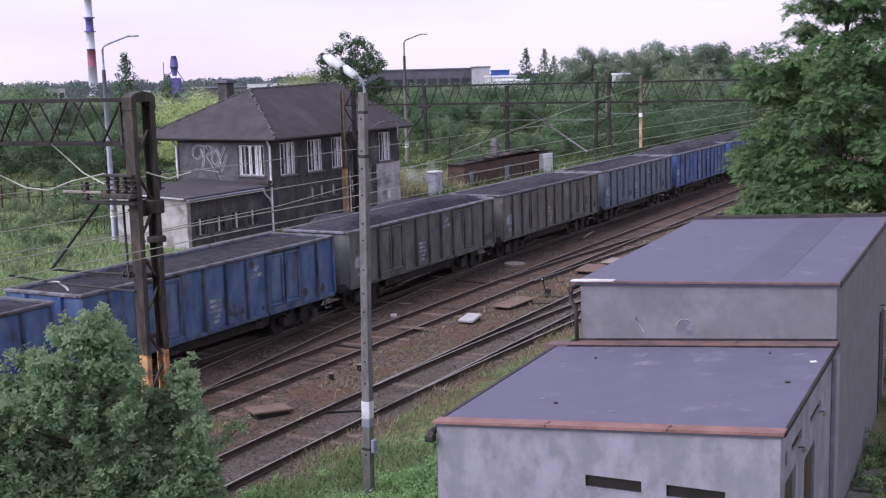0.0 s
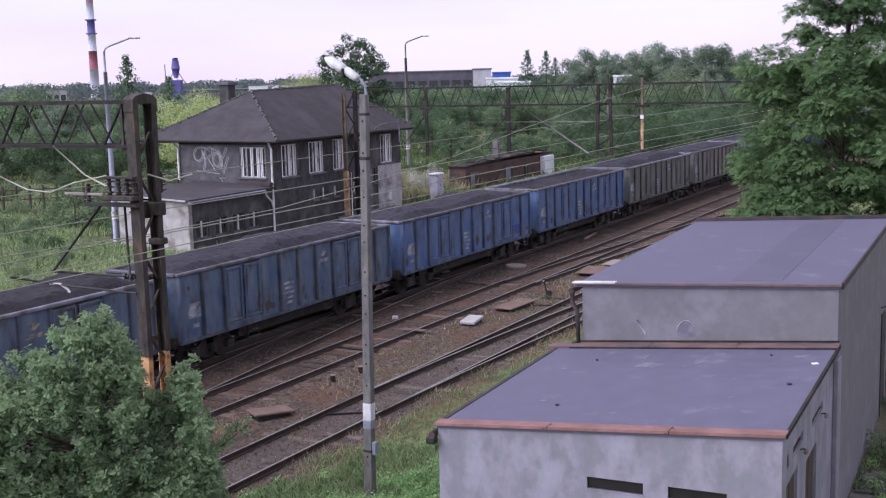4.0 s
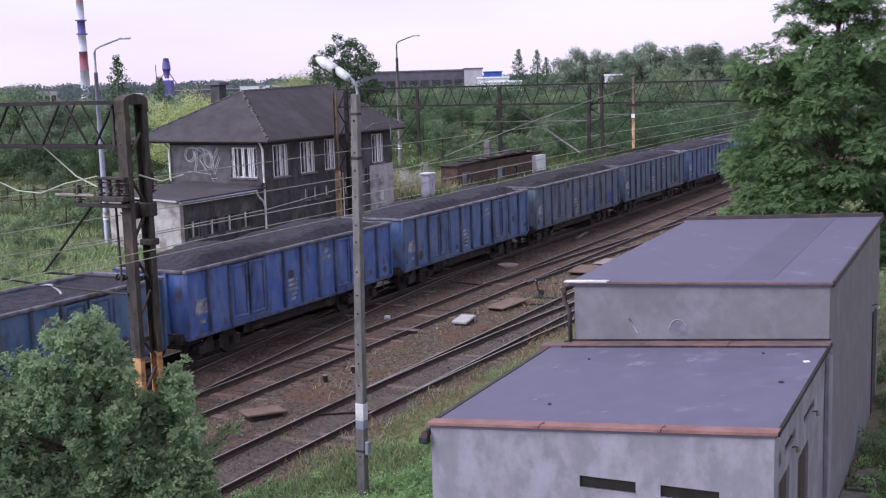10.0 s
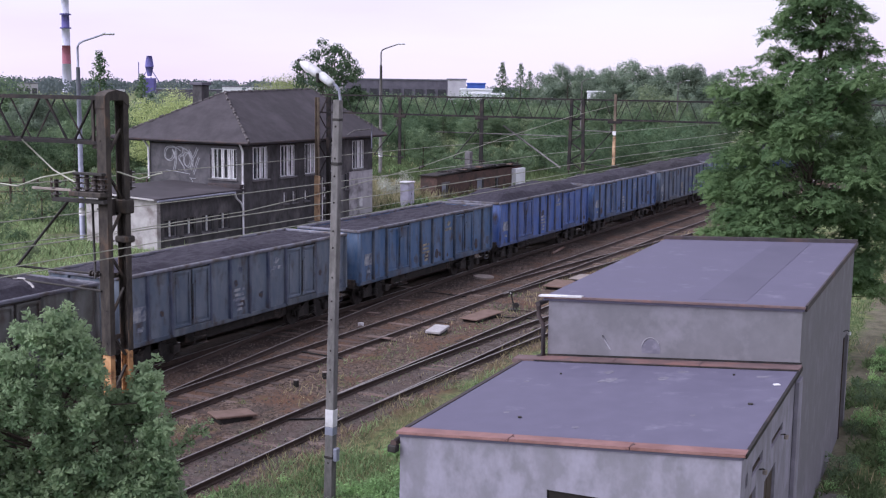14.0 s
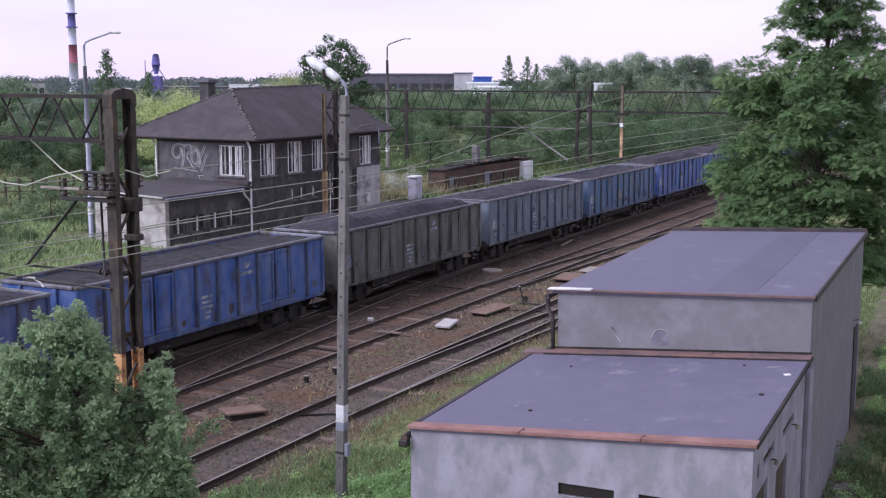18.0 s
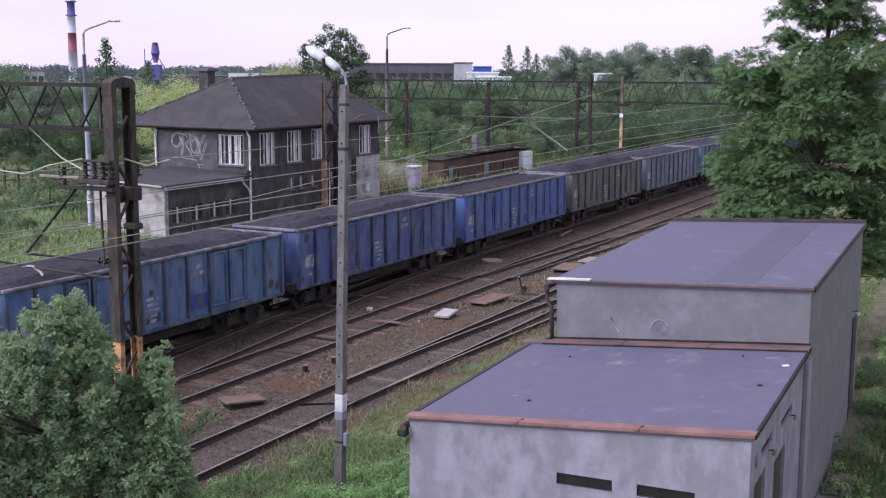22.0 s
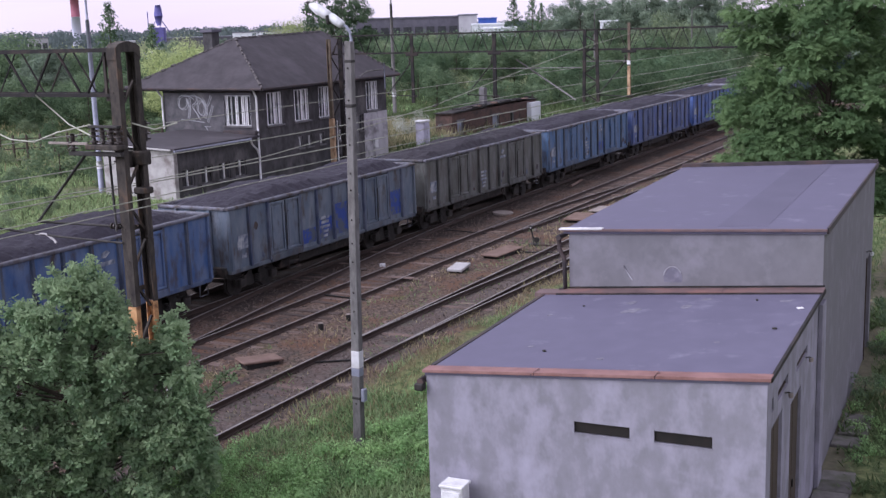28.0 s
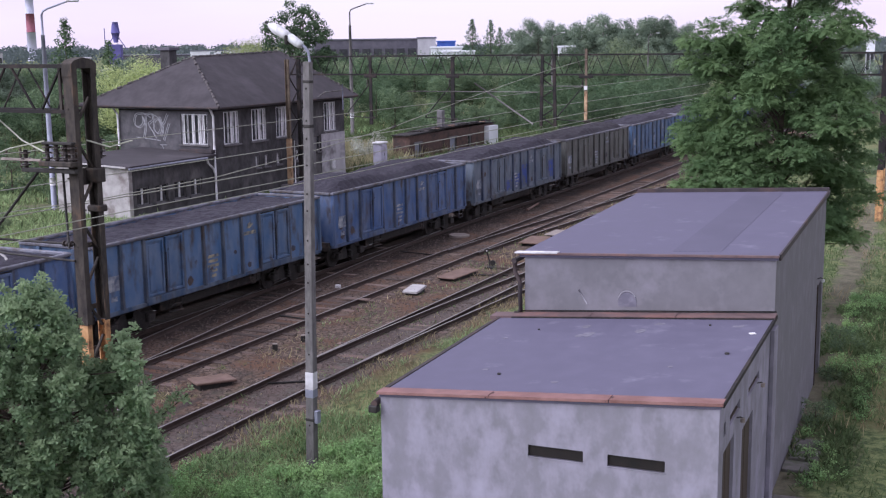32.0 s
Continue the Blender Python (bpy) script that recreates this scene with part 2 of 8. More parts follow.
M["sleeper"] = surf("wooden_sleeper", (0.072, 0.050, 0.043), (0.155, 0.110, 0.094), 2.0, 0.9, 0.008, objects=0.55, stretch=(0.5, 6, 3), c3=(0.15, 0.125, 0.115), scale3=1.5)
# sleepers under the train: its shade is put into this darker wood colour
M["shaded_sleeper"] = surf("shade_darkened_sleeper", (0.024, 0.020, 0.018), (0.058, 0.047, 0.042), 2.0, 0.85, 0.008, objects=0.4, stretch=(0.5, 6, 3))
M["slab"] = surf("grey_concrete_slab", (0.205, 0.175, 0.16), (0.31, 0.27, 0.245), 5.0, 0.9, 0.006, objects=0.15)
M["footway"] = surf("mossy_footway_concrete", (0.095, 0.090, 0.082), (0.165, 0.155, 0.148), 5.0, 0.95, 0.008, objects=0.2, c3=(0.075, 0.085, 0.050), scale3=1.6, low3=0.48, high3=0.68)
M["slab_white"] = surf("pale_painted_slab", (0.34, 0.325, 0.335), (0.48, 0.46, 0.465), 5.0, 0.85, 0.004)
M["slab_rust"] = surf("rust_stained_cover", (0.13, 0.085, 0.068), (0.21, 0.145, 0.12), 4.0, 0.85, 0.005)
M["glass"] = surf("grimy_pane", (0.020, 0.022, 0.026), (0.05, 0.052, 0.06), 3.0, 0.12, spec=0.6)
M["window_paint"] = surf("dull_white_window_paint", (0.58, 0.575, 0.60), (0.74, 0.735, 0.76), 4.0, 0.6, 0.002, c3=(0.30, 0.285, 0.29), scale3=2.0)
M["curtain"] = surf("curtain_cloth", (0.70, 0.69, 0.72), (0.84, 0.83, 0.86), 3.0, 0.9, stretch=(8, 8, 0.5))
M["bark"] = surf("bark", (0.045, 0.036, 0.028), (0.10, 0.082, 0.066), 6.0, 0.95, 0.02, stretch=(3, 3, 0.6))
M["oak_leaf"] = leaf_mat("oak_leaves", (0.136, 0.204, 0.108), (0.205, 0.288, 0.152), 0.14, 1.1, 0.5)
M["locust_leaf"] = leaf_mat("locust_leaves", (0.096, 0.168, 0.074), (0.196, 0.288, 0.120), 0.1, 0.6, 0.5)
M["tree_leaf"] = leaf_mat("tree_leaves", (0.064, 0.102, 0.058), (0.162, 0.222, 0.112))
M["oak_tip"] = leaf_mat("young_oak_leaves", (0.146, 0.206, 0.108), (0.225, 0.296, 0.154), 0.12, 0.9, 0.5)
M["ash_leaf"] = leaf_mat("ash_leaves", (0.046, 0.080, 0.044), (0.110, 0.160, 0.080))
M["pale_leaf"] = leaf_mat("pale_shrub_leaves", (0.094, 0.132, 0.076), (0.196, 0.242, 0.128))
M["willow_leaf"] = leaf_mat("willow_leaves", (0.215, 0.258, 0.105), (0.330, 0.380, 0.165), 0.1)
M["far_leaf"] = leaf_mat("far_leaves", (0.096, 0.132, 0.092), (0.178, 0.224, 0.146), 0.12, 0.35)
M["silver_leaf"] = leaf_mat("silvery_leaves", (0.21, 0.225, 0.175), (0.33, 0.345, 0.275), 0.15)
# distance haze is mixed into this leaf colour, greyer and bluer than nearer leaves
M["hazy_leaf"] = leaf_mat("haze_tinted_far_leaves", (0.070, 0.090, 0.088), (0.118, 0.142, 0.128), 0.1, 0.02)
M["grass"] = leaf_mat("grass_blades", (0.125, 0.178, 0.078), (0.225, 0.292, 0.134), 0.35)
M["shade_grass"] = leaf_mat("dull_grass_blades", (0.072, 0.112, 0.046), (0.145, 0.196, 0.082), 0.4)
M["meadow"] = leaf_mat("meadow_grass_blades", (0.070, 0.102, 0.045), (0.140, 0.182, 0.080), 0.4)
M["cabinet"] = surf("pale_lavender_paint", (0.42, 0.40, 0.52), (0.52, 0.50, 0.62), 3.0, 0.55, 0.002, c3=(0.30, 0.28, 0.34), scale3=2.0)
M["dry_grass"] = leaf_mat("dry_grass_blades", (0.190, 0.165, 0.090), (0.310, 0.270, 0.150), 0.35)
M["straw"] = leaf_mat("straw_brush", (0.230, 0.215, 0.120), (0.370, 0.345, 0.195), 0.35, 0.4, 0.45)
M["nettle"] = leaf_mat("nettle_leaves", (0.122, 0.215, 0.086), (0.255, 0.375, 0.150), 0.3, 0.9, 0.45)
M["weed"] = leaf_mat("weed_leaves", (0.130, 0.208, 0.090), (0.250, 0.350, 0.150), 0.4)
M["stone"] = surf("ballast_stone", (0.070, 0.055, 0.050), (0.140, 0.112, 0.100), 6.0, 0.95, islands=0.42)
# far chimney and tower colours: distance haze put in, dulled towards purple and blue
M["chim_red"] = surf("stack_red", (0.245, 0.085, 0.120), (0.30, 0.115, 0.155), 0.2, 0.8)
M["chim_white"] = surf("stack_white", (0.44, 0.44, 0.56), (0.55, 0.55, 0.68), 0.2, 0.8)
M["haze_blue"] = surf("haze_blue_steel", (0.088, 0.078, 0.235), (0.125, 0.112, 0.31), 0.5, 0.8)
M["hall_dark"] = surf("dark_hall_cladding", (0.075, 0.070, 0.092), (0.125, 0.118, 0.148), 0.6, 0.8)
M["hall_roof"] = surf("hall_roof", (0.10, 0.10, 0.125), (0.15, 0.15, 0.18), 0.4, 0.8)
M["hall_grey"] = surf("grey_hall_wall", (0.33, 0.32, 0.35), (0.42, 0.41, 0.44), 0.5, 0.85)
M["hall_blue"] = surf("blue_cladding", (0.05, 0.10, 0.42), (0.07, 0.14, 0.50), 0.5, 0.6)
M["hall_white"] = surf("white_cladding", (0.62, 0.63, 0.68), (0.76, 0.77, 0.82), 0.5, 0.6)
M["rubbish_blue"] = surf("blue_plastic", (0.03, 0.05, 0.30), (0.06, 0.09, 0.42), 5.0, 0.4)
M["black_iron"] = surf("black_iron", (0.015, 0.014, 0.014), (0.04, 0.036, 0.034), 6.0, 0.6, 0.002)


def ground_mat():
    """Dark stained ballast between the tracks, grass beside them: one sheet, parted by uneven borders along the rails."""
    m = bpy.data.materials.new("railway_ground")
    m.use_nodes = True
    n, k = m.node_tree.nodes, m.node_tree.links
    b = n["Principled BSDF"]
    b.inputs["Roughness"].default_value = 0.95
    b.inputs["Specular IOR Level"].default_value = 0.15
    co = n.new("ShaderNodeTexCoord")

    def grain(s, d=6.0, stretch=None):
        t = n.new("ShaderNodeTexNoise")
        t.inputs["Scale"].default_value, t.inputs["Detail"].default_value, t.inputs["Roughness"].default_value = s, d, 0.65
        if stretch:
            mp = n.new("ShaderNodeMapping")
            mp.inputs["Scale"].default_value = stretch
            k.new(co.outputs["Object"], mp.inputs["Vector"])
            k.new(mp.outputs["Vector"], t.inputs["Vector"])
        else:
            k.new(co.outputs["Object"], t.inputs["Vector"])
        return t.outputs["Fac"]

    def math_node(op, a, c):
        x = n.new("ShaderNodeMath")
        x.operation = op
        for i, value in enumerate((a, c)):
            if isinstance(value, (int, float)):
                x.inputs[i].default_value = value
            else:
                k.new(value, x.inputs[i])
        return x.outputs[0]

    def span(fac, lo, hi):
        r = n.new("ShaderNodeMapRange")
        r.interpolation_type = "SMOOTHSTEP"
        r.inputs["From Min"].default_value, r.inputs["From Max"].default_value = lo, hi
        k.new(fac, r.inputs["Value"])
        return r.outputs["Result"]

    def blend(fac, a, c):
        x = n.new("ShaderNodeMix")
        x.data_type = "RGBA"
        k.new(fac, x.inputs["Factor"])
        for socket, value in (("A", a), ("B", c)):
            if isinstance(value, tuple):
                x.inputs[socket].default_value = rgb(value)
            else:
                k.new(value, x.inputs[socket])
        return x.outputs["Result"]

    xyz = n.new("ShaderNodeSeparateXYZ")
    k.new(co.outputs["Object"], xyz.inputs[0])
    x = math_node("ADD", xyz.outputs["X"], math_node("MULTIPLY", math_node("SUBTRACT", grain(0.5, 5), 0.5), 3.0))
    ballast = blend(span(grain(7.0, 8), 0.35, 0.65), (0.046, 0.033, 0.027), (0.190, 0.142, 0.114))
    ballast = blend(span(grain(0.55, 5), 0.42, 0.66), ballast, (0.128, 0.074, 0.050))
    ballast = blend(span(grain(0.9, 5, (1, 0.35, 1)), 0.55, 0.72), ballast, (0.06, 0.05, 0.047))
    grass = blend(span(grain(5.0, 8), 0.38, 0.62), (0.065, 0.095, 0.040), (0.190, 0.220, 0.095))
    grass = blend(span(grain(0.22, 5), 0.5, 0.68), grass, (0.15, 0.145, 0.07))
    dirt = blend(span(grain(2.0, 6), 0.35, 0.65), (0.10, 0.085, 0.065), (0.17, 0.15, 0.115))
    grass = blend(span(grain(0.35, 5, (1, 0.25, 1)), 0.56, 0.68), grass, dirt)
    near = span(x, -16.3, -15.1)
    far = span(math_node("MULTIPLY", x, -1.0), 38.0, 42.5)
    col = blend(near, ballast, grass)
    col = blend(far, col, grass)
    # dark band along the train's track: shade under the wagons painted into the ballast
    train_shade = math_node("SUBTRACT", 1.0, span(math_node("ABSOLUTE", math_node("ADD", x, 26.1), 0), 1.7, 2.7))
    col = blend(math_node("MULTIPLY", train_shade, 0.8), col, (0.022, 0.018, 0.017))
    tuft = math_node("MULTIPLY", span(grain(0.8, 5), 0.56, 0.66), span(math_node("ABSOLUTE", math_node("ADD", xyz.outputs["X"], 19.8), 0), 1.6, 0.4))
    col = blend(math_node("MULTIPLY", tuft, 0.7), col, (0.115, 0.115, 0.045))
    moss = math_node("MULTIPLY", span(grain(1.4, 6), 0.5, 0.64), span(math_node("MULTIPLY", math_node("ABSOLUTE", math_node("ADD", xyz.outputs["X"], 17.2), 0), -1.0), -2.4, -0.6))
    col = blend(math_node("MULTIPLY", moss, 0.6), col, (0.105, 0.115, 0.072))
    path = math_node("ADD", math_node("ADD", x, 2.7), math_node("MULTIPLY", xyz.outputs["Y"], 0.06))
    path = math_node("SUBTRACT", 1.0, span(math_node("ABSOLUTE", path, 0), 0.25, 0.9))
    path = math_node("MULTIPLY", path, span(xyz.outputs["Y"], 15.0, 19.0))
    col = blend(math_node("MULTIPLY", path, 0.8), col, dirt)
    bed = math_node("SUBTRACT", 1.0, span(math_node("ABSOLUTE", math_node("ADD", x, 17.4), 0), 0.7, 1.3))
    col = blend(math_node("MULTIPLY", bed, 0.6), col, blend(span(grain(11.0, 6), 0.35, 0.65), (0.050, 0.044, 0.046), (0.130, 0.115, 0.115)))
    k.new(col, b.inputs["Base Color"])
    h = n.new("ShaderNodeBump")
    h.inputs["Strength"].default_value, h.inputs["Distance"].default_value = 0.8, 0.06
    k.new(grain(9.0, 8), h.inputs["Height"])
    k.new(h.outputs["Normal"], b.inputs["Normal"])
    return m


M["ground"] = ground_mat()

# ---- mesh tools ----
def cuboid(x0, x1, y0, y1, z0, z1, bev=0.0, into=None):
    """A box between two corners, its edges rounded by bev."""
    bm = into or bmesh.new()
    made = bmesh.ops.create_cube(bm, size=1.0, matrix=Matrix.Translation(((x0 + x1) / 2, (y0 + y1) / 2, (z0 + z1) / 2)) @ Matrix.Diagonal((x1 - x0, y1 - y0, z1 - z0, 1)))
    if bev:
        edges = list({e for v in made["verts"] for e in v.link_edges})
        bmesh.ops.bevel(bm, geom=edges, offset=bev, segments=1, affect="EDGES")
    return bm


def bar(p, q, w, h=None, into=None, up=(0, 0, 1)):
    """A bar of w by h from p to q."""
    bm = into or bmesh.new()
    p, q = Vector(p), Vector(q)
    d = (q - p)
    length = d.length
    d.normalize()
    up = Vector(up)
    if abs(d.dot(up)) > 0.99:
        up = Vector((0, 1, 0))
    side = d.cross(up).normalized()
    top = side.cross(d)
    m = Matrix((side, d, top)).transposed().to_4x4()
    m.translation = (p + q) / 2
    bmesh.ops.create_cube(bm, size=1.0, matrix=m @ Matrix.Diagonal((w, length, h or w, 1)))
    return bm


def tube(pts, r, seg=8, into=None, r2=None):
    """A round pipe through the points, its radius going from r to r2."""
    bm = into or bmesh.new()
    pts = [Vector(p) for p in pts]
    r2 = r if r2 is None else r2
    rings = []
    for i, p in enumerate(pts):
        d = (pts[min(i + 1, len(pts) - 1)] - pts[max(i - 1, 0)]).normalized()
        up = Vector((0, 0, 1)) if abs(d.z) < 0.95 else Vector((0, 1, 0))
        s = d.cross(up).normalized()
        u = s.cross(d)
        rr = r + (r2 - r) * i / max(1, len(pts) - 1)
        rings.append([bm.verts.new(p + (s * math.cos(a) + u * math.sin(a)) * rr) for a in [2 * math.pi * j / seg for j in range(seg)]])
    for a, b in zip(rings, rings[1:]):
        for j in range(seg):
            f = bm.faces.new((a[j], a[(j + 1) % seg], b[(j + 1) % seg], b[j]))
            f.smooth = True
    bm.faces.new(rings[0])
    bm.faces.new(rings[-1][::-1])
    return bm


def disc(center, r, depth, axis="x", seg=20, into=None):
    bm = into or bmesh.new()
    rot = {"x": Matrix.Rotation(math.pi / 2, 4, "Y"), "y": Matrix.Rotation(math.pi / 2, 4, "X"), "z": Matrix()}[axis]
    bmesh.ops.create_cone(bm, cap_ends=True, segments=seg, radius1=r, radius2=r, depth=depth, matrix=Matrix.Translation(center) @ rot)
    return bm


def prism(outline, depth, into=None, axis="y", at=0.0):
    """An outline of (a, b) points, extruded from at by depth along an axis."""
    bm = into or bmesh.new()

    def place(a, b, c):
        return {"y": (a, c, b), "x": (c, a, b), "z": (a, b, c)}[axis]
    lo = [bm.verts.new(place(a, b, at)) for a, b in outline]
    hi = [bm.verts.new(place(a, b, at + depth)) for a, b in outline]
    bm.faces.new(lo)
    bm.faces.new(hi[::-1])
    for i in range(len(lo)):
        j = (i + 1) % len(lo)
        bm.faces.new((lo[j], lo[i], hi[i], hi[j]))
    bmesh.ops.recalc_face_normals(bm, faces=bm.faces)
    return bm


def sweep(outline, pts, into=None):
    """A closed outline of (sideways, up) points carried along a level line of points."""
    bm = into or bmesh.new()
    pts = [Vector(p) for p in pts]
    rings = []
    for i, p in enumerate(pts):
        d = (pts[min(i + 1, len(pts) - 1)] - pts[max(i - 1, 0)]).normalized()
        s = Vector((d.y, -d.x, 0)).normalized()
        rings.append([bm.verts.new(p + s * a + Vector((0, 0, b))) for a, b in outline])
    n = len(outline)
    for a, b in zip(rings, rings[1:]):
        for j in range(n):
            bm.faces.new((a[j], b[j], b[(j + 1) % n], a[(j + 1) % n]))
    bm.faces.new(rings[0])
    bm.faces.new(rings[-1][::-1])
    bmesh.ops.recalc_face_normals(bm, faces=bm.faces)
    return bm


def holed_wall(length, top0, top1, base, thick, holes, into=None):
    """A wall along +x from 0 to length, outer face at y = 0, inner at y = thick; its top runs from top0 to top1. holes: (x0, x1, z0, z1)."""
    bm = into or bmesh.new()
    xs = sorted({0.0, length, *[h[0] for h in holes], *[h[1] for h in holes]})
    zs = sorted({base, 1e9, *[h[2] for h in holes], *[h[3] for h in holes]})

    def top(x):
        return top0 + (top1 - top0) * x / length

    def solid(i, j):
        if not (0 <= i < len(xs) - 1 and 0 <= j < len(zs) - 1):
            return False
        a, c = (xs[i] + xs[i + 1]) / 2, (zs[j] + min(zs[j + 1], 1e8)) / 2
        if zs[j + 1] > 1e8:
            c = zs[j] + 0.001
        return not any(h[0] < a < h[1] and h[2] < c < h[3] for h in holes)
    cache = {}

    def v(i, j, y):
        if (i, j, y) not in cache:
            z = zs[j] if zs[j] < 1e8 else top(xs[i])
            cache[(i, j, y)] = bm.verts.new((xs[i], y, z))
        return cache[(i, j, y)]
    for i in range(len(xs) - 1):
        for j in range(len(zs) - 1):
            if not solid(i, j):
                continue
            bm.faces.new((v(i, j, 0), v(i + 1, j, 0), v(i + 1, j + 1, 0), v(i, j + 1, 0)))
            bm.faces.new((v(i, j, thick), v(i, j + 1, thick), v(i + 1, j + 1, thick), v(i + 1, j, thick)))
            for di, dj, a, b in ((-1, 0, (i, j), (i, j + 1)), (1, 0, (i + 1, j + 1), (i + 1, j)), (0, -1, (i + 1, j), (i, j)), (0, 1, (i, j + 1), (i + 1, j + 1))):
                if not solid(i + di, j + dj):
                    bm.faces.new((v(*a, 0), v(*b, 0), v(*b, thick), v(*a, thick)))
    bmesh.ops.recalc_face_normals(bm, faces=bm.faces)
    return bm


def as_mesh(name, bm, *mats):
    me = bpy.data.meshes.new(name)
    bm.to_mesh(me)
    bm.free()
    for m in mats:
        me.materials.append(m)
    return me


def part(name, bm, material, parent=None, label="", at=None):
    """One mesh object under a thing or a part; bm is a bmesh or a mesh that is shared."""
    me = as_mesh(name, bm, material) if isinstance(bm, bmesh.types.BMesh) else bm
    ob = new(name, me)
    ob.parent = parent
    if at is not None:
        ob.matrix_basis = at
    if label:
        ob["label"] = label
    return ob


def thing(name, label, category, group="", at=None, kind=""):
    ob = new(name)
    ob.empty_display_size = 0.2
    if at is not None:
        ob.matrix_basis = at
    return tagged(ob, label, category, group, kind)


def single(name, bm, material, label, category, group="", at=None, kind=""):
    return tagged(part(name, bm, material, None, "", at), label, category, group, kind)


def rounded(pts, n=5):
    """Points of a smooth curve through the given points of a plane."""
    p = [pts[0], *pts, pts[-1]]
    out = []
    for a, b, c, d in zip(p, p[1:], p[2:], p[3:]):
        for i in range(n):
            t = i / n
            out.append(tuple(0.5 * (2 * q + (r - o) * t + (2 * o - 5 * q + 4 * r - e) * t * t + (3 * q - o - 3 * r + e) * t ** 3) for o, q, r, e in zip(a, b, c, d)))
    return out + [pts[-1]]


def smooth(a, lo, hi):
    u = min(1.0, max(0.0, (a - lo) / (hi - lo)))
    return u * u * (3 - 2 * u)


# ---- ground ----
def ground_height(x, y):
    bump = noise.noise((x * 0.35, y * 0.35, 0)) * 0.10 + noise.noise((x * 1.3, y * 1.3, 4)) * 0.035
    verge = smooth(x, -16.3, -13.8)
    meadow = smooth(-x, 40.0, 52.0)
    z = -0.165 + 0.22 * bump * (1 - verge)
    z += verge * (-0.16 + bump * 0.8)
    z += meadow * (0.25 + bump * 1.6 + 0.6 * smooth(-x, 55, 120))
    return z


def steps(dense_lo, dense_hi, step, far):
    out, s, a = [], step, dense_hi
    core = list(np.arange(dense_lo, dense_hi + 1e-6, step))
    while a < far:
        s *= 1.35
        a += s
        out.append(a)
    left, s, a = [], step, dense_lo
    while a > -far:
        s *= 1.35
        a -= s
        left.append(a)
    return left[::-1] + core + out


def build_ground():
    xs, ys = steps(-62, 8, 0.5, 3200), steps(4, 96, 0.6, 3200)
    verts = [(x, y, ground_height(x, y)) for y in ys for x in xs]
    n = len(xs)
    faces = [(j * n + i, j * n + i + 1, (j + 1) * n + i + 1, (j + 1) * n + i) for j in range(len(ys) - 1) for i in range(n - 1)]
    me = bpy.data.meshes.new("ground")
    me.from_pydata(verts, [], faces)
    me.materials.append(M["ground"])
    me.polygons.foreach_set("use_smooth", [True] * len(me.polygons))
    tagged(new("ground", me), "dark stained ballast and rough grass beside the tracks", "ground", kind="structure")


build_ground()

# ---- tracks ----
TRAIN_X, MID_X, NEAR_X = -26.0, -21.85, -17.5
RAIL = [(-0.065, -0.15), (0.065, -0.15), (0.065, -0.135), (0.012, -0.115), (0.012, -0.04), (0.036, -0.03), (0.036, -0.004), (0.028, 0.0), (-0.028, 0.0), (-0.036, -0.004), (-0.036, -0.03), (-0.012, -0.04), (-0.012, -0.115), (-0.065, -0.135)]


def rail_part(parent, pts, bright=True):
    bm = sweep(RAIL, pts)
    me = as_mesh("rail", bm, M["rail"], M["rail_worn"])
    if bright:
        for p in me.polygons:
            if p.normal.z > 0.9 and p.center.z > -0.01:
                p.material_index = 1
    return part("rail", me, None, parent)


sleeper_mesh = as_mesh("sleeper", cuboid(-1.3, 1.3, -0.125, 0.125, -0.3, -0.145, 0.015), M["sleeper"])
shaded_mesh = as_mesh("sleeper", cuboid(-1.3, 1.3, -0.125, 0.125, -0.3, -0.145, 0.015), M["shaded_sleeper"])


def offset_line(f, d, y0, y1, step=1.0):
    return [(f(y) + d, y, 0.0) for y in np.arange(y0, y1 + 1e-6, step)]


def joined_sleepers(parent, f, y0, y1):
    bm = bmesh.new()
    for y in np.arange(y0, y1, 0.62):
        cuboid(f(y) - 1.3, f(y) + 1.3, y - 0.125, y + 0.125, -0.3, -0.145, into=bm)
    ob = part("buried_sleeper", bm, M["sleeper"], parent)
    ob["kind"] = "stuff"


def track(label, f, near0, near1, far0, far1, bright=True, step=8.0, timber=None, sunk=(-0.03, 0.014)):
    t = thing("railway_track", label, "railway track", "tracks")
    for d in (-0.75, 0.75):
        rail_part(t, offset_line(f, d, far0, far1, step), bright)
    for y in np.arange(near0, near1, 0.62):
        jitter = random.uniform(-0.05, 0.05)
        part("sleeper", timber or sleeper_mesh, None, t, at=pose(f(y) + jitter, y + jitter * 0.6, random.uniform(*sunk), 0, random.uniform(-0.8, 0.8), random.uniform(-1.6, 1.6)))
    if far0 < near0:
        joined_sleepers(t, f, far0, near0)
    if far1 > near1:
        joined_sleepers(t, f, near1 + 0.3, min(far1, 170))
    return t


def to_train(y):
    """The crossover that leaves the middle track and joins the train's track."""
    return MID_X + (TRAIN_X - MID_X) * smooth(y, 6.0, 55.0) if y < 55 else TRAIN_X


def to_right(y):
    """The turnout of the near track, bending to the right."""
    return NEAR_X + max(0.0, y - 25.0) ** 2 / 400.0 if y < 47 else NEAR_X + 22.0 ** 2 / 400.0 + (y - 47) * 0.11


def to_near(y):
    """The crossover from the middle track to the near track."""
    return MID_X + (NEAR_X - MID_X) * smooth(y, 42.0, 96.0)


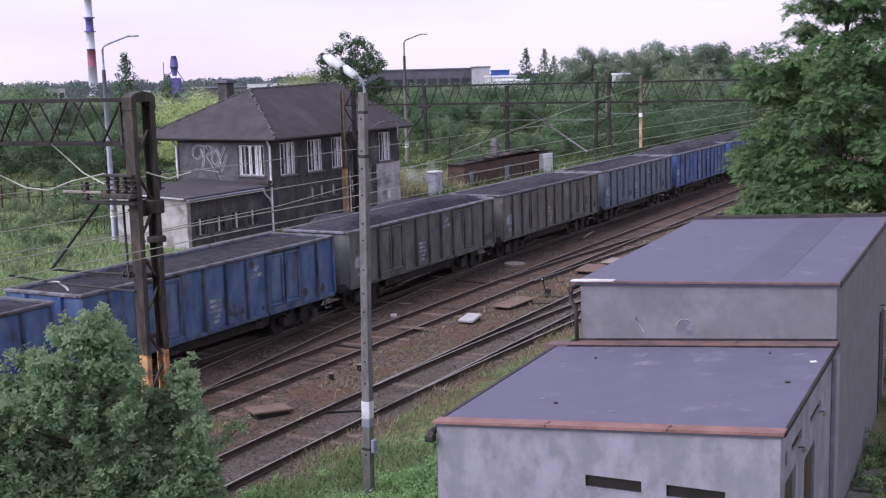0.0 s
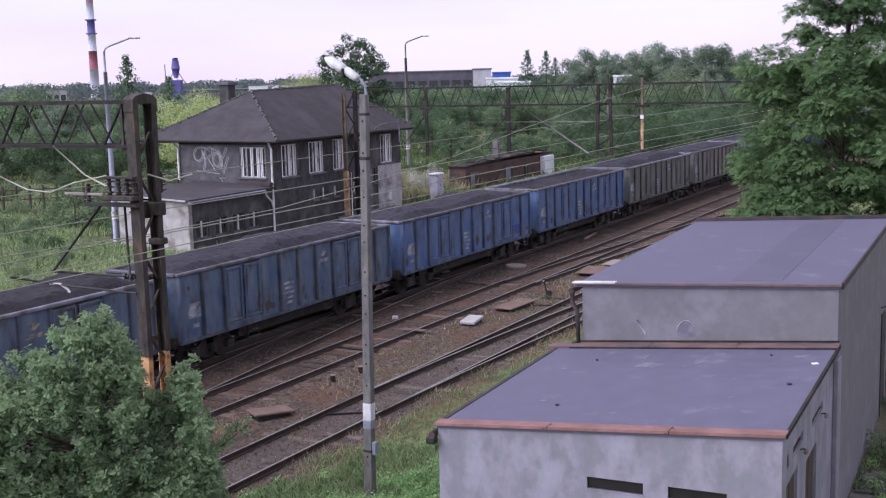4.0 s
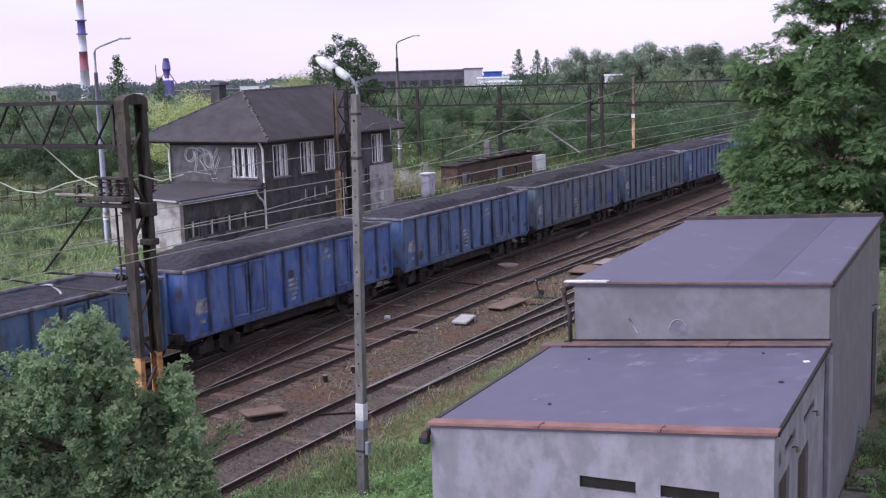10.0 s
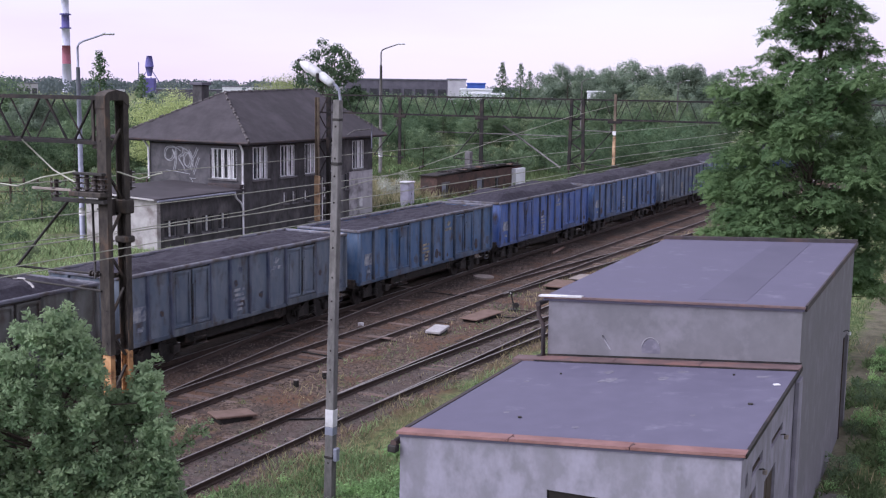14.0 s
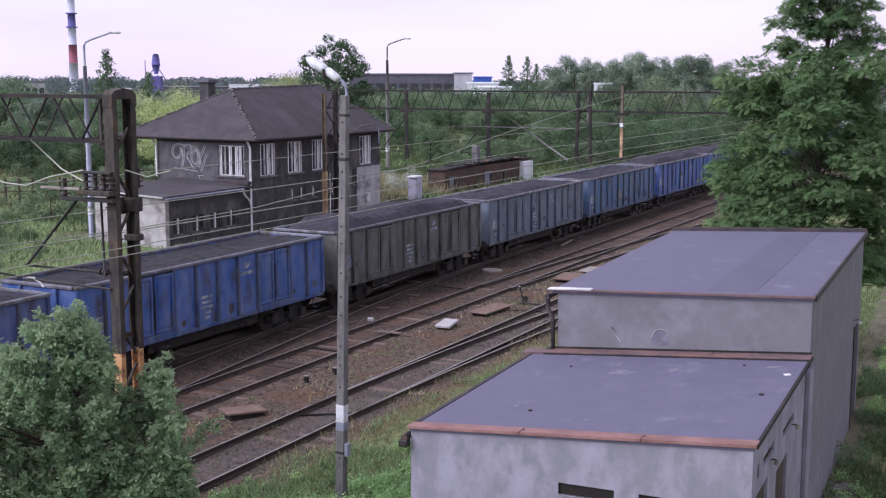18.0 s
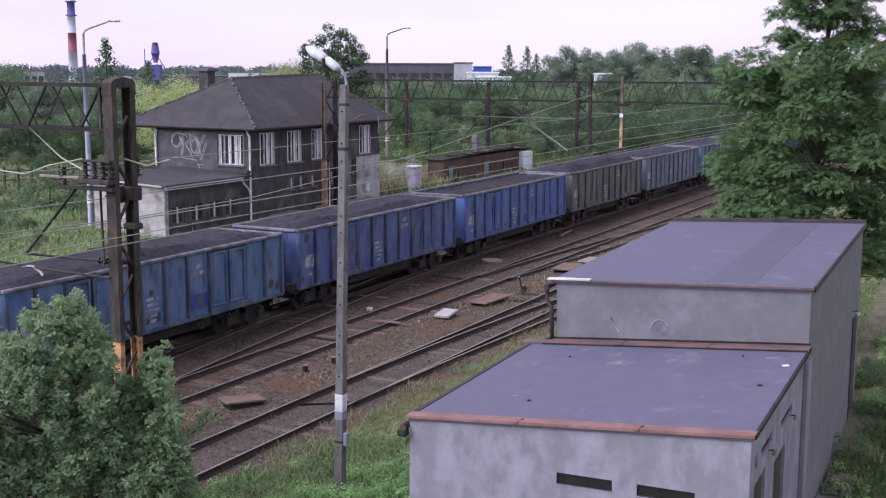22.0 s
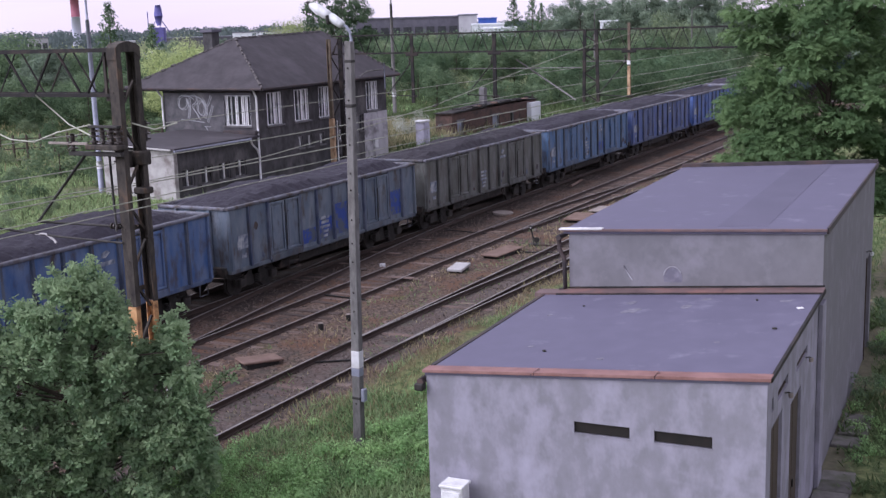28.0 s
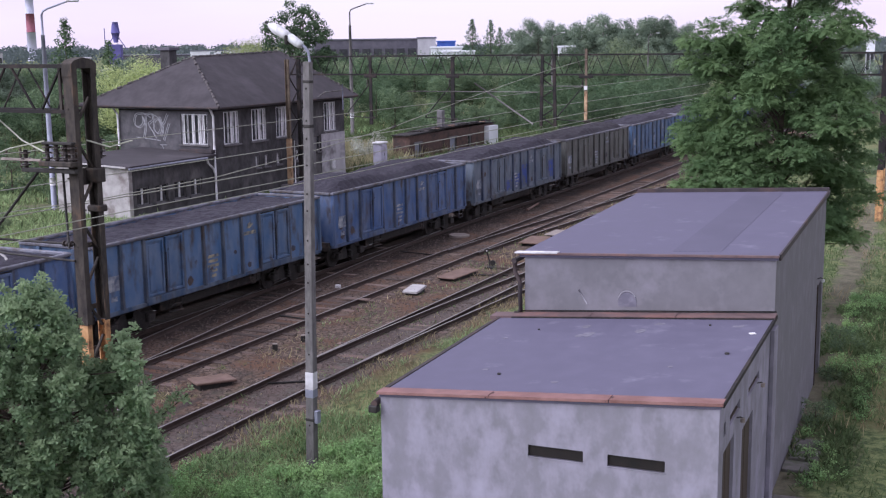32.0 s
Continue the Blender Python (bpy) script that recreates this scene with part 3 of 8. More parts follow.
track("dark rusty track under the coal train", lambda y: TRAIN_X, 24, 74, -60, 700, timber=shaded_mesh, sunk=(-0.06, -0.005))
track("rusty middle track on half-buried wooden sleepers", lambda y: MID_X, 16, 78, -60, 700)
track("rusty near track on half-buried wooden sleepers", lambda y: NEAR_X, 12, 60, -60, 700, sunk=(-0.06, 0.0))
for x in (-30.4, -35.0):
    t = thing("railway_track", "rusty track behind the train", "railway track", "tracks")
    for d in (-0.75, 0.75):
        rail_part(t, offset_line(lambda y: x, d, -60, 700, 760))
    joined_sleepers(t, lambda y: x, 20, 120)


def turnout(label, f, y0, y1, long0, long1):
    t = thing("railway_turnout", label, "railway turnout", "turnouts")
    for d in (-0.75, 0.75):
        rail_part(t, offset_line(f, d, y0, y1, 1.0))
    for y in np.arange(long0, long1, 0.62):
        part("sleeper", sleeper_mesh, None, t, at=pose(f(y) + random.uniform(-0.05, 0.05), y + 0.31, random.uniform(-0.08, -0.01), 0, random.uniform(-0.6, 0.6), random.uniform(-1.5, 1.5)))
    return t


turnout("turnout rails leading under the train", to_train, 14, 53, 34, 48)
turnout("turnout rails bending off beside the grass", to_right, 27, 75, 40, 62)
turnout("crossover rails between the two nearer tracks", to_near, 47, 94, 62, 84)

# ---- garage of two blocks beside the footbridge ----
GARAGE = pose(-3.78, 17.4, 0, 0, 0, 3.0)   # local: x from -5.7 to 0, y backwards, front right corner at the origin
GARAGE_L = -5.72


def build_garage():
    g = thing("garage", "grey rendered garage of two stepped blocks with felt roofs", "garage", at=GARAGE)
    base = -0.6
    L = GARAGE_L
    # low block: front wall with two ventilation slits
    slits = [(-3.07, -2.14, 2.44, 2.63), (-1.74, -0.82, 2.44, 2.63)]
    bm = holed_wall(-L, 3.16, 3.56, base, 0.3, [(a - L, b - L, c, d) for a, b, c, d in slits])
    bm.transform(Matrix.Translation((L, 0, 0)))
    part("front_wall", bm, M["concrete"], g)
    for a, b, c, d in slits:
        v = part("vent_slit", cuboid(a, b, 0.035, 0.2, c, d), M["dark_opening"], g, "dark recessed ventilation slit")
        part("slit_sill", cuboid(a - 0.02, b + 0.02, -0.012, 0.03, c - 0.018, c, 0.004), M["concrete"], v)
    # right wall of the low block: two doors, two transom windows over each
    doors = [(0.18, 1.5, base, 2.72), (2.38, 3.62, base, 2.50)]
    transoms = [(0.18, 0.62, 2.98, 3.2), (1.02, 2.05, 2.98, 3.16), (3.0, 4.3, 2.9, 3.06)]
    bm = holed_wall(6.0, 3.56, 3.54, base, 0.3, [(a - 0.3, b - 0.3, c, d) for a, b, c, d in [(max(x[0], 0.42), *x[1:]) for x in doors + transoms]])
    bm.transform(Matrix.Rotation(math.pi / 2, 4, "Z"))
    bm.transform(Matrix.Translation((0, 0.3, 0)))
    part("side_wall", bm, M["concrete"], g)
    for a, b, c, d in doors:
        a = max(a, 0.42)
        dd = part("garage_door", cuboid(-0.14, -0.09, a, b, -0.35, d - 0.01), M["dark_opening"], g, "dark brown wooden garage door")
        part("door_leaf", cuboid(-0.09, -0.05, a + 0.03, (a + b) / 2 - 0.02, -0.3, d - 0.06, 0.01), M["door_wood"], dd)
        part("door_leaf", cuboid(-0.09, -0.05, (a + b) / 2 + 0.02, b - 0.03, -0.3, d - 0.06, 0.01), M["door_wood"], dd)
        part("door_handle", cuboid(-0.05, -0.02, (a + b) / 2 + 0.05, (a + b) / 2 + 0.08, 0.75, 0.9, 0.008), M["black_iron"], dd)
    for a, b, c, d in transoms:
        a = max(a, 0.42)
        w = part("transom_window", cuboid(-0.1, -0.07, a, b, c, d), M["glass"], g)
        part("window_frame", cuboid(-0.07, -0.04, a, b, c, c + 0.035), M["door_wood"], w)
        part("window_frame", cuboid(-0.07, -0.04, a, b, d - 0.035, d), M["door_wood"], w)
    for y, z in ((1.7, 2.92), (4.1, 2.86)):
        la = part("outside_lamp", tube([(0.0, y, z), (0.07, y, z + 0.02), (0.1, y, z)], 0.012, 8), M["black_iron"], g, "small outside lamp on a short bracket")
        part("lamp_glass", disc((0.1, y, z - 0.03), 0.04, 0.07, "z", 12), M["slab"], la)
    part("pilaster", cuboid(0.003, 0.09, 5.72, 6.26, base, 3.48, 0.01), M["concrete"], g)
    # left wall of the low block
    part("track_side_wall", cuboid(L, L + 0.3, 0.3, 6.28, base, 3.15), M["concrete"], g)
    # low roof, falling to the tracks
    roof = prism([(L - 0.02, 3.16), (0.02, 3.57), (0.02, 3.66), (L - 0.02, 3.25)], 6.28, axis="y", at=-0.02)
    part("low_roof", roof, M["roof_felt"], g, "lavender-grey roofing felt with pale spots")
    # rusted flashing along the front edge, in three lengths
    cuts = [L - 0.06, L + 1.98, L + 4.0, 0.06]
    for a, b in zip(cuts, cuts[1:]):
        za, zb = 3.25 + (a - L) * 0.0714, 3.25 + (b - L) * 0.0714
        bm = prism([(a + 0.01, za - 0.035), (b - 0.005, zb - 0.035), (b - 0.005, zb + 0.012), (a + 0.01, za + 0.012)], 0.29, axis="y", at=-0.06)
        part("front_flashing", bm, M["flashing"], g, "rusty red sheet flashing")
    for a in cuts[1:3]:
        part("flashing_seam", bar((a - 0.05, -0.07, 3.225 + (a - L) * 0.0714), (a + 0.04, 0.12, 3.268 + (a - L) * 0.0714), 0.012, 0.012), M["flash_dark"], g)
    part("side_flashing", prism([(0.0, 3.6), (6.26, 3.6), (6.26, 3.672), (0.0, 3.672)], 0.05, axis="x", at=0.022), M["truss_steel"], g)
    bm = tube([(L - 0.07, -0.12, 3.06), (L - 0.07, 6.3, 3.08)], 0.06, 8)
    part("verge_strip", cuboid(L - 0.035, L + 0.05, 0.24, 5.9, 3.2, 3.272, 0.008), M["flash_dark"], g, "dark tarred strip along the roof edge")
    gut = part("gutter", bm, M["flash_dark"], g, "dark rusty gutter")
    part("gutter_end", cuboid(L - 0.17, L - 0.003, -0.16, -0.003, 2.9, 3.03, 0.02), M["black_iron"], gut)
    # high block
    Y2, Y3, LH = 6.29, 17.15, -5.26
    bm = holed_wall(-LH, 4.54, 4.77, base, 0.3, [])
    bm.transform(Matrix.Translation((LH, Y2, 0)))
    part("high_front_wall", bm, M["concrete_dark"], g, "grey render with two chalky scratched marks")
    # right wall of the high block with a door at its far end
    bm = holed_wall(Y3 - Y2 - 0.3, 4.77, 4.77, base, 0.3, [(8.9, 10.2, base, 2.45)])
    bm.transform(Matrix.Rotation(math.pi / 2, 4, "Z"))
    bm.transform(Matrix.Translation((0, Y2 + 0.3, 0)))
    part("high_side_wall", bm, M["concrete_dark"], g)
    fd = part("far_door", cuboid(-0.2, -0.14, Y2 + 9.2, Y2 + 10.5, -0.4, 2.44), M["door_wood"], g, "dark wooden door")
    part("door_frame", cuboid(0.003, 0.03, Y2 + 9.12, Y2 + 9.2, -0.4, 2.5), M["door_wood"], fd)
    la = part("outside_lamp", tube([(0.0, Y2 + 9.0, 2.7), (0.1, Y2 + 9.0, 2.74), (0.15, Y2 + 9.0, 2.7)], 0.014, 8), M["black_iron"], g)
    part("lamp_glass", disc((0.15, Y2 + 9.0, 2.66), 0.05, 0.08, "z", 12), M["lamp_shell"], la)
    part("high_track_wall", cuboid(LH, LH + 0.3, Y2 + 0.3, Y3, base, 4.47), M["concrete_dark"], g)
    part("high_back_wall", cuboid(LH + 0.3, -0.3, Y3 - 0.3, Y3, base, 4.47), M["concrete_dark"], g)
    roof = prism([(LH - 0.1, 4.54), (0.04, 4.78), (0.04, 4.87), (LH - 0.1, 4.63)], Y3 - Y2 + 0.1, axis="y", at=Y2 - 0.05)
    hr = part("high_roof", roof, M["roof_felt"], g, "lavender-grey roofing felt with a darker patched strip")
    part("felt_strip", prism([(-2.15, 4.7735), (-1.15, 4.8180), (-1.15, 4.8220), (-2.15, 4.7775)], 10.2, axis="y", at=Y2 + 0.35), M["felt_dark"], hr)
    bm = prism([(LH - 0.14, 4.592), (0.06, 4.836), (0.06, 4.882), (LH - 0.14, 4.638)], 0.07, axis="y", at=Y2 - 0.1)
    part("high_front_flashing", bm, M["flash_dull"], g)
    part("white_flashing", prism([(LH - 0.2, 4.625), (LH + 0.75, 4.667), (LH + 0.75, 4.692), (LH - 0.2, 4.65)], 0.2, axis="y", at=Y2 - 0.12), M["white_paint"], g, "pale length of replaced flashing")
    part("high_side_flashing", cuboid(0.042, 0.09, Y2, Y3 + 0.05, 4.77, 4.9, 0.01), M["flash_dark"], g)
    part("high_back_flashing", prism([(LH - 0.14, 4.60), (0.06, 4.84), (0.06, 4.97), (LH - 0.14, 4.73)], 0.15, axis="y", at=Y3 - 0.05), M["flash_dark"], g)
    # apron where the low roof meets the high wall
    cuts = [-5.92, -3.7, -1.9, 0.06]
    for a, b in zip(cuts, cuts[1:]):
        za, zb = 3.21 + (a - L) * 0.0714, 3.21 + (b - L) * 0.0714
        bm = prism([(a + 0.006, za), (b - 0.006, zb), (b - 0.006, zb + 0.085), (a + 0.006, za + 0.085)], 0.42, axis="y", at=Y2 - 0.43)
        part("apron_flashing", bm, M["flash_dull"], g, "dull rusty apron flashing")
    # thin dark strips that draw shadow lines along both edges of the apron
    for dy, dz in ((-0.02, 0.115), (-0.45, 0.06)):
        za, zb = 3.21 + (-5.42 - L) * 0.0714 + dz, 3.21 + (0.04 - L) * 0.0714 + dz
        part("seal_strip", prism([(-5.42, za - 0.02), (0.04, zb - 0.02), (0.04, zb + 0.012), (-5.42, za + 0.012)], 0.018, axis="y", at=Y2 + dy), M["truss_steel"], g)
    bm = tube([(LH - 0.22, Y2 - 0.1, 4.45), (LH - 0.22, Y3, 4.45)], 0.06, 8)
    gut = part("gutter", bm, M["flash_dark"], g)
    bm = tube([(LH - 0.22, Y2 - 0.02, 4.42), (LH - 0.22, Y2 - 0.02, 4.2), (LH - 0.1, Y2 - 0.05, 4.0), (LH - 0.08, Y2 - 0.06, 3.35), (LH - 0.2, Y2 - 0.1, 3.3)], 0.05, 8)
    part("downpipe", bm, M["flash_dark"], g, "dark downpipe with an offset bend")
    # chalk marks on the high front wall
    arch = [(-3.0 + 0.2 * math.sin(a), 3.7 + 0.24 * math.cos(a)) for a in np.linspace(-2.0, 1.9, 14)]
    part("chalk_mark", prism(arch, 0.004, axis="y", at=Y2 - 0.006), M["chalk_smear"], g, "smeared pale chalk patch")
    for pts in (arch[2:-3], [(-4.05, 3.9), (-3.98, 3.78), (-3.86, 3.6)]):
        bm = tube([(x, 0.0, z) for x, z in pts], 0.018, 5)
        bm.transform(Matrix.Translation((0, Y2 - 0.008, 0)) @ Matrix.Diagonal((1, 0.12, 1, 1)))
        part("chalk_mark", bm, M["chalk"], g)
    # pale smears on the low roof
    r = random.Random(17)
    for x, y, q in ((-3.55, 5.1, 0.1), (-3.3, 4.45, 0.13), (-3.45, 4.3, 0.08), (-2.35, 4.75, 0.12), (-2.1, 5.4, 0.1), (-0.55, 5.25, 0.1), (-4.4, 1.6, 0.06), (-1.2, 2.1, 0.05), (-2.9, 0.9, 0.06), (-4.9, 4.0, 0.05)):
        ring = [(x + q * r.uniform(0.5, 1.4) * math.cos(a), y + 1.6 * q * r.uniform(0.4, 1.2) * math.sin(a)) for a in np.linspace(0, 5.7, 9)]
        bm = prism(ring, 0.003, axis="z", at=0.0)
        for v in bm.verts:
            v.co.z += 3.2535 + (v.co.x - L) * 0.0707
        part("roof_smear", bm, M["chalk_smear"], g)
    # interior floor
    part("floor_slab", cuboid(L + 0.3, -0.3, 0.3, Y3 - 0.3, -0.5, -0.35), M["slab"], g)


build_garage()


def local(m, x, y, z):
    return m @ Vector((x, y, z))


def meter_box():
    b = thing("meter_box", "white electric meter cabinet on a plinth against the garage", "electric cabinet", at=GARAGE @ Matrix.Translation((-5.1, -0.32, 0)))
    part("cabinet", cuboid(-0.2, 0.2, -0.15, 0.17, 0.5, 1.36, 0.02), M["white_paint"], b)
    part("cabinet_door", cuboid(-0.165, 0.165, -0.172, -0.152, 0.56, 1.3, 0.008), M["white_paint"], b)
    part("door_sign", cuboid(-0.045, 0.045, -0.178, -0.174, 0.98, 1.16), M["repaint"], b, "small blue sign")
    part("plinth", cuboid(-0.19, 0.19, -0.13, 0.15, -0.6, 0.5), M["slab"], b)
    part("cabinet_roof", cuboid(-0.22, 0.22, -0.19, 0.2, 1.36, 1.41, 0.012), M["white_paint"], b)


meter_box()
roof_m = GARAGE
for x, y, r in ((-4.04, 1.3, 0.035), (-0.4, 3.06, 0.045), (-4.44, 4.75, 0.025), (-1.1, 5.3, 0.025)):
    z = 3.25 + (x + 5.74) * 0.0714
    single("roof_pebble", disc((0, 0, 0.01), r, 0.03, "z", 7), M["black_iron"], "small dark lump lying on the felt roof", "debris", "roof lumps", at=roof_m @ pose(x, y, z, 0, 0, 20 * x))
for x, y, w in ((-0.19, 4.63, 0.06),):
    z = 3.25 + (x + 5.74) * 0.0714
    single("paper_scrap", cuboid(-w, w, -0.06, 0.06, 0.0, 0.012, 0.004), M["white_paint"], "white scrap lying on the felt roof", "debris", at=roof_m @ pose(x, y, z + 0.004, 0, -3.5, 25))


# ---- signal box behind the train ----
SB_X, SB_Y0, SB_Y1, SB_X0 = -43.0, 57.7, 73.0, -50.1


def casement(parent, x, y0, y1, z0, z1, leaves=3, curtains=True, side="x", tone="window_paint", bar_tone=""):
    """A window in a wall that faces +x (at x) or -y (side 'y', where y0, y1 are x values and x is the wall's y)."""
    def put(a0, a1, b0, b1, c0, c1, bev=0.0):
        # a: along the wall, b: outwards, c: up
        if side == "x":
            return cuboid(x + b0, x + b1, a0, a1, c0, c1, bev)
        return cuboid(a0, a1, x - b1, x - b0, c0, c1, bev)
    w = part("window", put(y0, y1, -0.16, -0.13, z0, z1), M["glass"], parent)
    f = 0.06
    for a0, a1, c0, c1 in ((y0, y1, z0, z0 + f), (y0, y1, z1 - f, z1), (y0, y0 + f, z0, z1), (y1 - f, y1, z0, z1)):
        part("window_frame", put(a0, a1, -0.13, -0.06, c0, c1), M[tone], w)
    for i in range(1, leaves):
        a = y0 + (y1 - y0) * i / leaves
        part("mullion", put(a - 0.04, a + 0.04, -0.13, -0.05, z0 + f, z1 - f), M[bar_tone or tone], w)
    if curtains:
        for i in range(leaves):
            a = y0 + (y1 - y0) * (i + (0.08, 0.55, 0.5)[i % 3]) / leaves
            part("curtain", put(a, a + (y1 - y0) * (0.38, 0.36, 0.3)[i % 3] / leaves, -0.13, -0.115, z0 + f, z1 - f), M["curtain"], w)
    part("sill", put(y0 - 0.12, y1 + 0.12, -0.1, 0.1, z0 - 0.11, z0, 0.015), M["soot_light"], w)
    return w


def build_signal_box():
    s = thing("signal_box", "two-storey sooty rendered signal box with a hipped dark roof", "signal box")
    top = 5.56
    upper = [(58.75, 60.35), (61.65, 63.3), (64.4, 65.85), (67.3, 68.7), (70.3, 71.9)]
    lower = [(61.9, 62.4), (62.95, 63.45), (64.3, 64.8), (66.6, 67.1)]
    holes = [(a - SB_Y0, b - SB_Y0, 3.2, 5.18) for a, b in upper] + [(a - SB_Y0, b - SB_Y0, 1.5, 2.25) for a, b in lower]
    holes += [(69.3 - SB_Y0, 69.75 - SB_Y0, 1.9, 3.0)]
    bm = holed_wall(SB_Y1 - SB_Y0, top, top, -0.3, 0.35, holes)
    bm.transform(Matrix.Rotation(math.pi / 2, 4, "Z"))
    bm.transform(Matrix.Translation((SB_X, SB_Y0, 0)))
    part("track_wall", bm, M["soot"], s, "soot-blackened render facing the tracks")
    for i, (a, b) in enumerate(upper):
        casement(s, SB_X, a, b, 3.2, 5.18, 3)
    for a, b in lower:
        casement(s, SB_X, a, b, 1.5, 2.25, 2, False, "x", "soot_light", "window_paint")
    casement(s, SB_X, 69.3, 69.75, 1.9, 3.0, 1, False, "x", "soot_light")
    part("render_patch", cuboid(SB_X + 0.004, SB_X + 0.03, 69.85, SB_Y1 - 0.01, 0.0, 3.05), M["new_render"], s, "lighter grey patch of new render")
    part("render_patch", cuboid(SB_X + 0.004, SB_X + 0.02, 67.3, 69.1, 0.0, 2.9), M["soot_light"], s)
    # end wall with graffiti
    wx0, wx1 = -45.4, -43.45
    bm = holed_wall(SB_X - 0.35 - SB_X0, top, top, -0.3, 0.35, [(wx0 - SB_X0, wx1 - SB_X0 - 0.0, 3.28, 5.1)])
    bm.transform(Matrix.Translation((SB_X0, SB_Y0, 0)))
    part("end_wall", bm, M["soot_end"], s, "grey rendered end wall sprayed with pale graffiti")
    w = casement(s, SB_Y0, wx0, wx1, 3.28, 5.1, 4, True, "y")
    for i in range(13):
        a = wx0 + 0.1 + (wx1 - wx0 - 0.2) * i / 12
        part("window_bar", tube([(a, SB_Y0 - 0.02, 3.32), (a, SB_Y0 - 0.02, 5.06)], 0.013, 5), M["black_iron"], w)
    part("back_wall", cuboid(SB_X0, SB_X0 + 0.35, SB_Y0 + 0.35, SB_Y1, -0.3, top), M["soot"], s)
    part("far_end_wall", cuboid(SB_X0 + 0.35, SB_X - 0.35, SB_Y1 - 0.35, SB_Y1, -0.3, top), M["soot"], s)
    part("upper_floor", cuboid(SB_X0 + 0.35, SB_X - 0.35, SB_Y0 + 0.35, SB_Y1 - 0.35, 2.65, 2.9), M["hall_dark"], s)
    # graffiti strokes: looping pale letters and an underline
    strokes = [
        [(-47.75, 4.9), (-48.2, 5.1), (-48.75, 5.05), (-48.95, 4.7), (-48.85, 4.35), (-48.5, 4.3), (-48.25, 4.6), (-48.3, 4.95), (-48.1, 4.3), (-48.2, 3.8)],
        [(-48.05, 5.0), (-48.1, 4.3), (-48.25, 3.65)],
        [(-48.05, 5.05), (-47.6, 5.1), (-47.5, 4.75), (-47.85, 4.45), (-47.55, 4.0), (-47.35, 3.65)],
        [(-47.2 + 0.27 * math.cos(a), 4.35 + 0.42 * math.sin(a)) for a in np.linspace(-2.2, 4.4, 16)],
        [(-47.6, 5.1), (-47.1, 4.85), (-46.85, 4.35), (-46.8, 3.95)],
        [(-47.0, 4.95), (-46.75, 4.5), (-46.4, 5.1)],
        [(-46.75, 4.5), (-46.95, 3.75)],
        [(-46.3, 4.55), (-46.75, 3.5)],
        [(-48.8, 3.62), (-47.9, 3.55), (-46.95, 3.45)],
        [(-47.0, 3.2), (-46.5, 3.2)], [(-46.9, 3.2), (-46.7, 2.85)]]
    for i, st in enumerate(strokes):
        for dx, dz in ((0.0, 0.0), (0.1, -0.07))[:2 if i < 8 else 1]:
            bm = tube([(x + dx, 0.0, z + dz) for x, z in rounded(st)], 0.024, 6)
            bm.transform(Matrix.Translation((0, SB_Y0 - 0.003, 0)) @ Matrix.Diagonal((1, 0.12, 1, 1)))
            part("graffiti_stroke", bm, M["graffiti"], s)
    # hipped roof
    e = 1.08
    x0, x1, y0, y1 = SB_X0 - e - 1.6, SB_X + 0.85, SB_Y0 - 0.5, SB_Y1 + 0.5
    xm, zr, ze = -46.75, 8.45, 5.58
    hip = 3.75
    ra, rb = (xm, y0 + hip, zr), (xm, y1 - 2.7, zr + 0.22)
    c = [(x0, y0, ze), (x1, y0, ze), (x1, y1, ze), (x0, y1, ze)]

    def slope(name, pts, label=""):
        bm = bmesh.new()
        top_v = [bm.verts.new(p) for p in pts]
        low_v = [bm.verts.new((p[0], p[1], p[2] - 0.12)) for p in pts]
        n = len(pts)
        bm.faces.new(top_v)
        bm.faces.new(low_v[::-1])
        for i in range(n):
            bm.faces.new((top_v[i], low_v[i], low_v[(i + 1) % n], top_v[(i + 1) % n]))
        bmesh.ops.recalc_face_normals(bm, faces=bm.faces)
        return part(name, bm, M["tiles"], s, label)
    slope("roof_slope", [c[1], c[2], rb, ra], "dark weathered roof slope")
    slope("roof_slope", [c[3], c[0], ra, rb])
    slope("roof_slope", [c[0], c[1], ra])
    slope("roof_slope", [c[2], c[3], rb])
    bm = bmesh.new()
    for p, q in ((c[1], ra), (c[0], ra), (ra, rb), (c[2], rb), (c[3], rb)):
        n = int((Vector(q) - Vector(p)).length / 0.36)
        for i in range(n):
            a = Vector(p).lerp(Vector(q), i / n)
            b = Vector(p).lerp(Vector(q), (i + 0.9) / n)
            k = 0.085 + 0.02 * math.sin(i * 2.7 + n)
            drift = Vector((0.03 * math.sin(i * 1.9), 0.03 * math.cos(i * 2.3), 0.02 * math.sin(i * 3.1)))
            tube([a + drift, b + drift], k, 6, bm, k * 0.85)
    part("ridge_tiles", bm, M["ridge"], s, "mortared ridge and hip tiles")
    # added dark strips that draw the eave's shade on the two walls
    part("frieze_board", cuboid(SB_X + 0.002, SB_X + 0.035, SB_Y0 - 0.035, SB_Y1, top - 0.3, top - 0.16), M["truss_steel"], s, "dark strip drawing the shade under the eave")
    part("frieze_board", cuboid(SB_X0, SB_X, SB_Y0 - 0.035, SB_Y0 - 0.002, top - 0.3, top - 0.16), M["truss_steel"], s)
    part("soffit", cuboid(x0 + 0.1, x1 - 0.1, y0 + 0.1, y1 - 0.1, ze - 0.2, ze - 0.14), M["hall_dark"], s)
    bm = tube([(x1 + 0.03, y0, ze - 0.08), (x1 + 0.03, y1, ze - 0.08)], 0.075, 8)
    part("gutter", bm, M["flash_dark"], s)
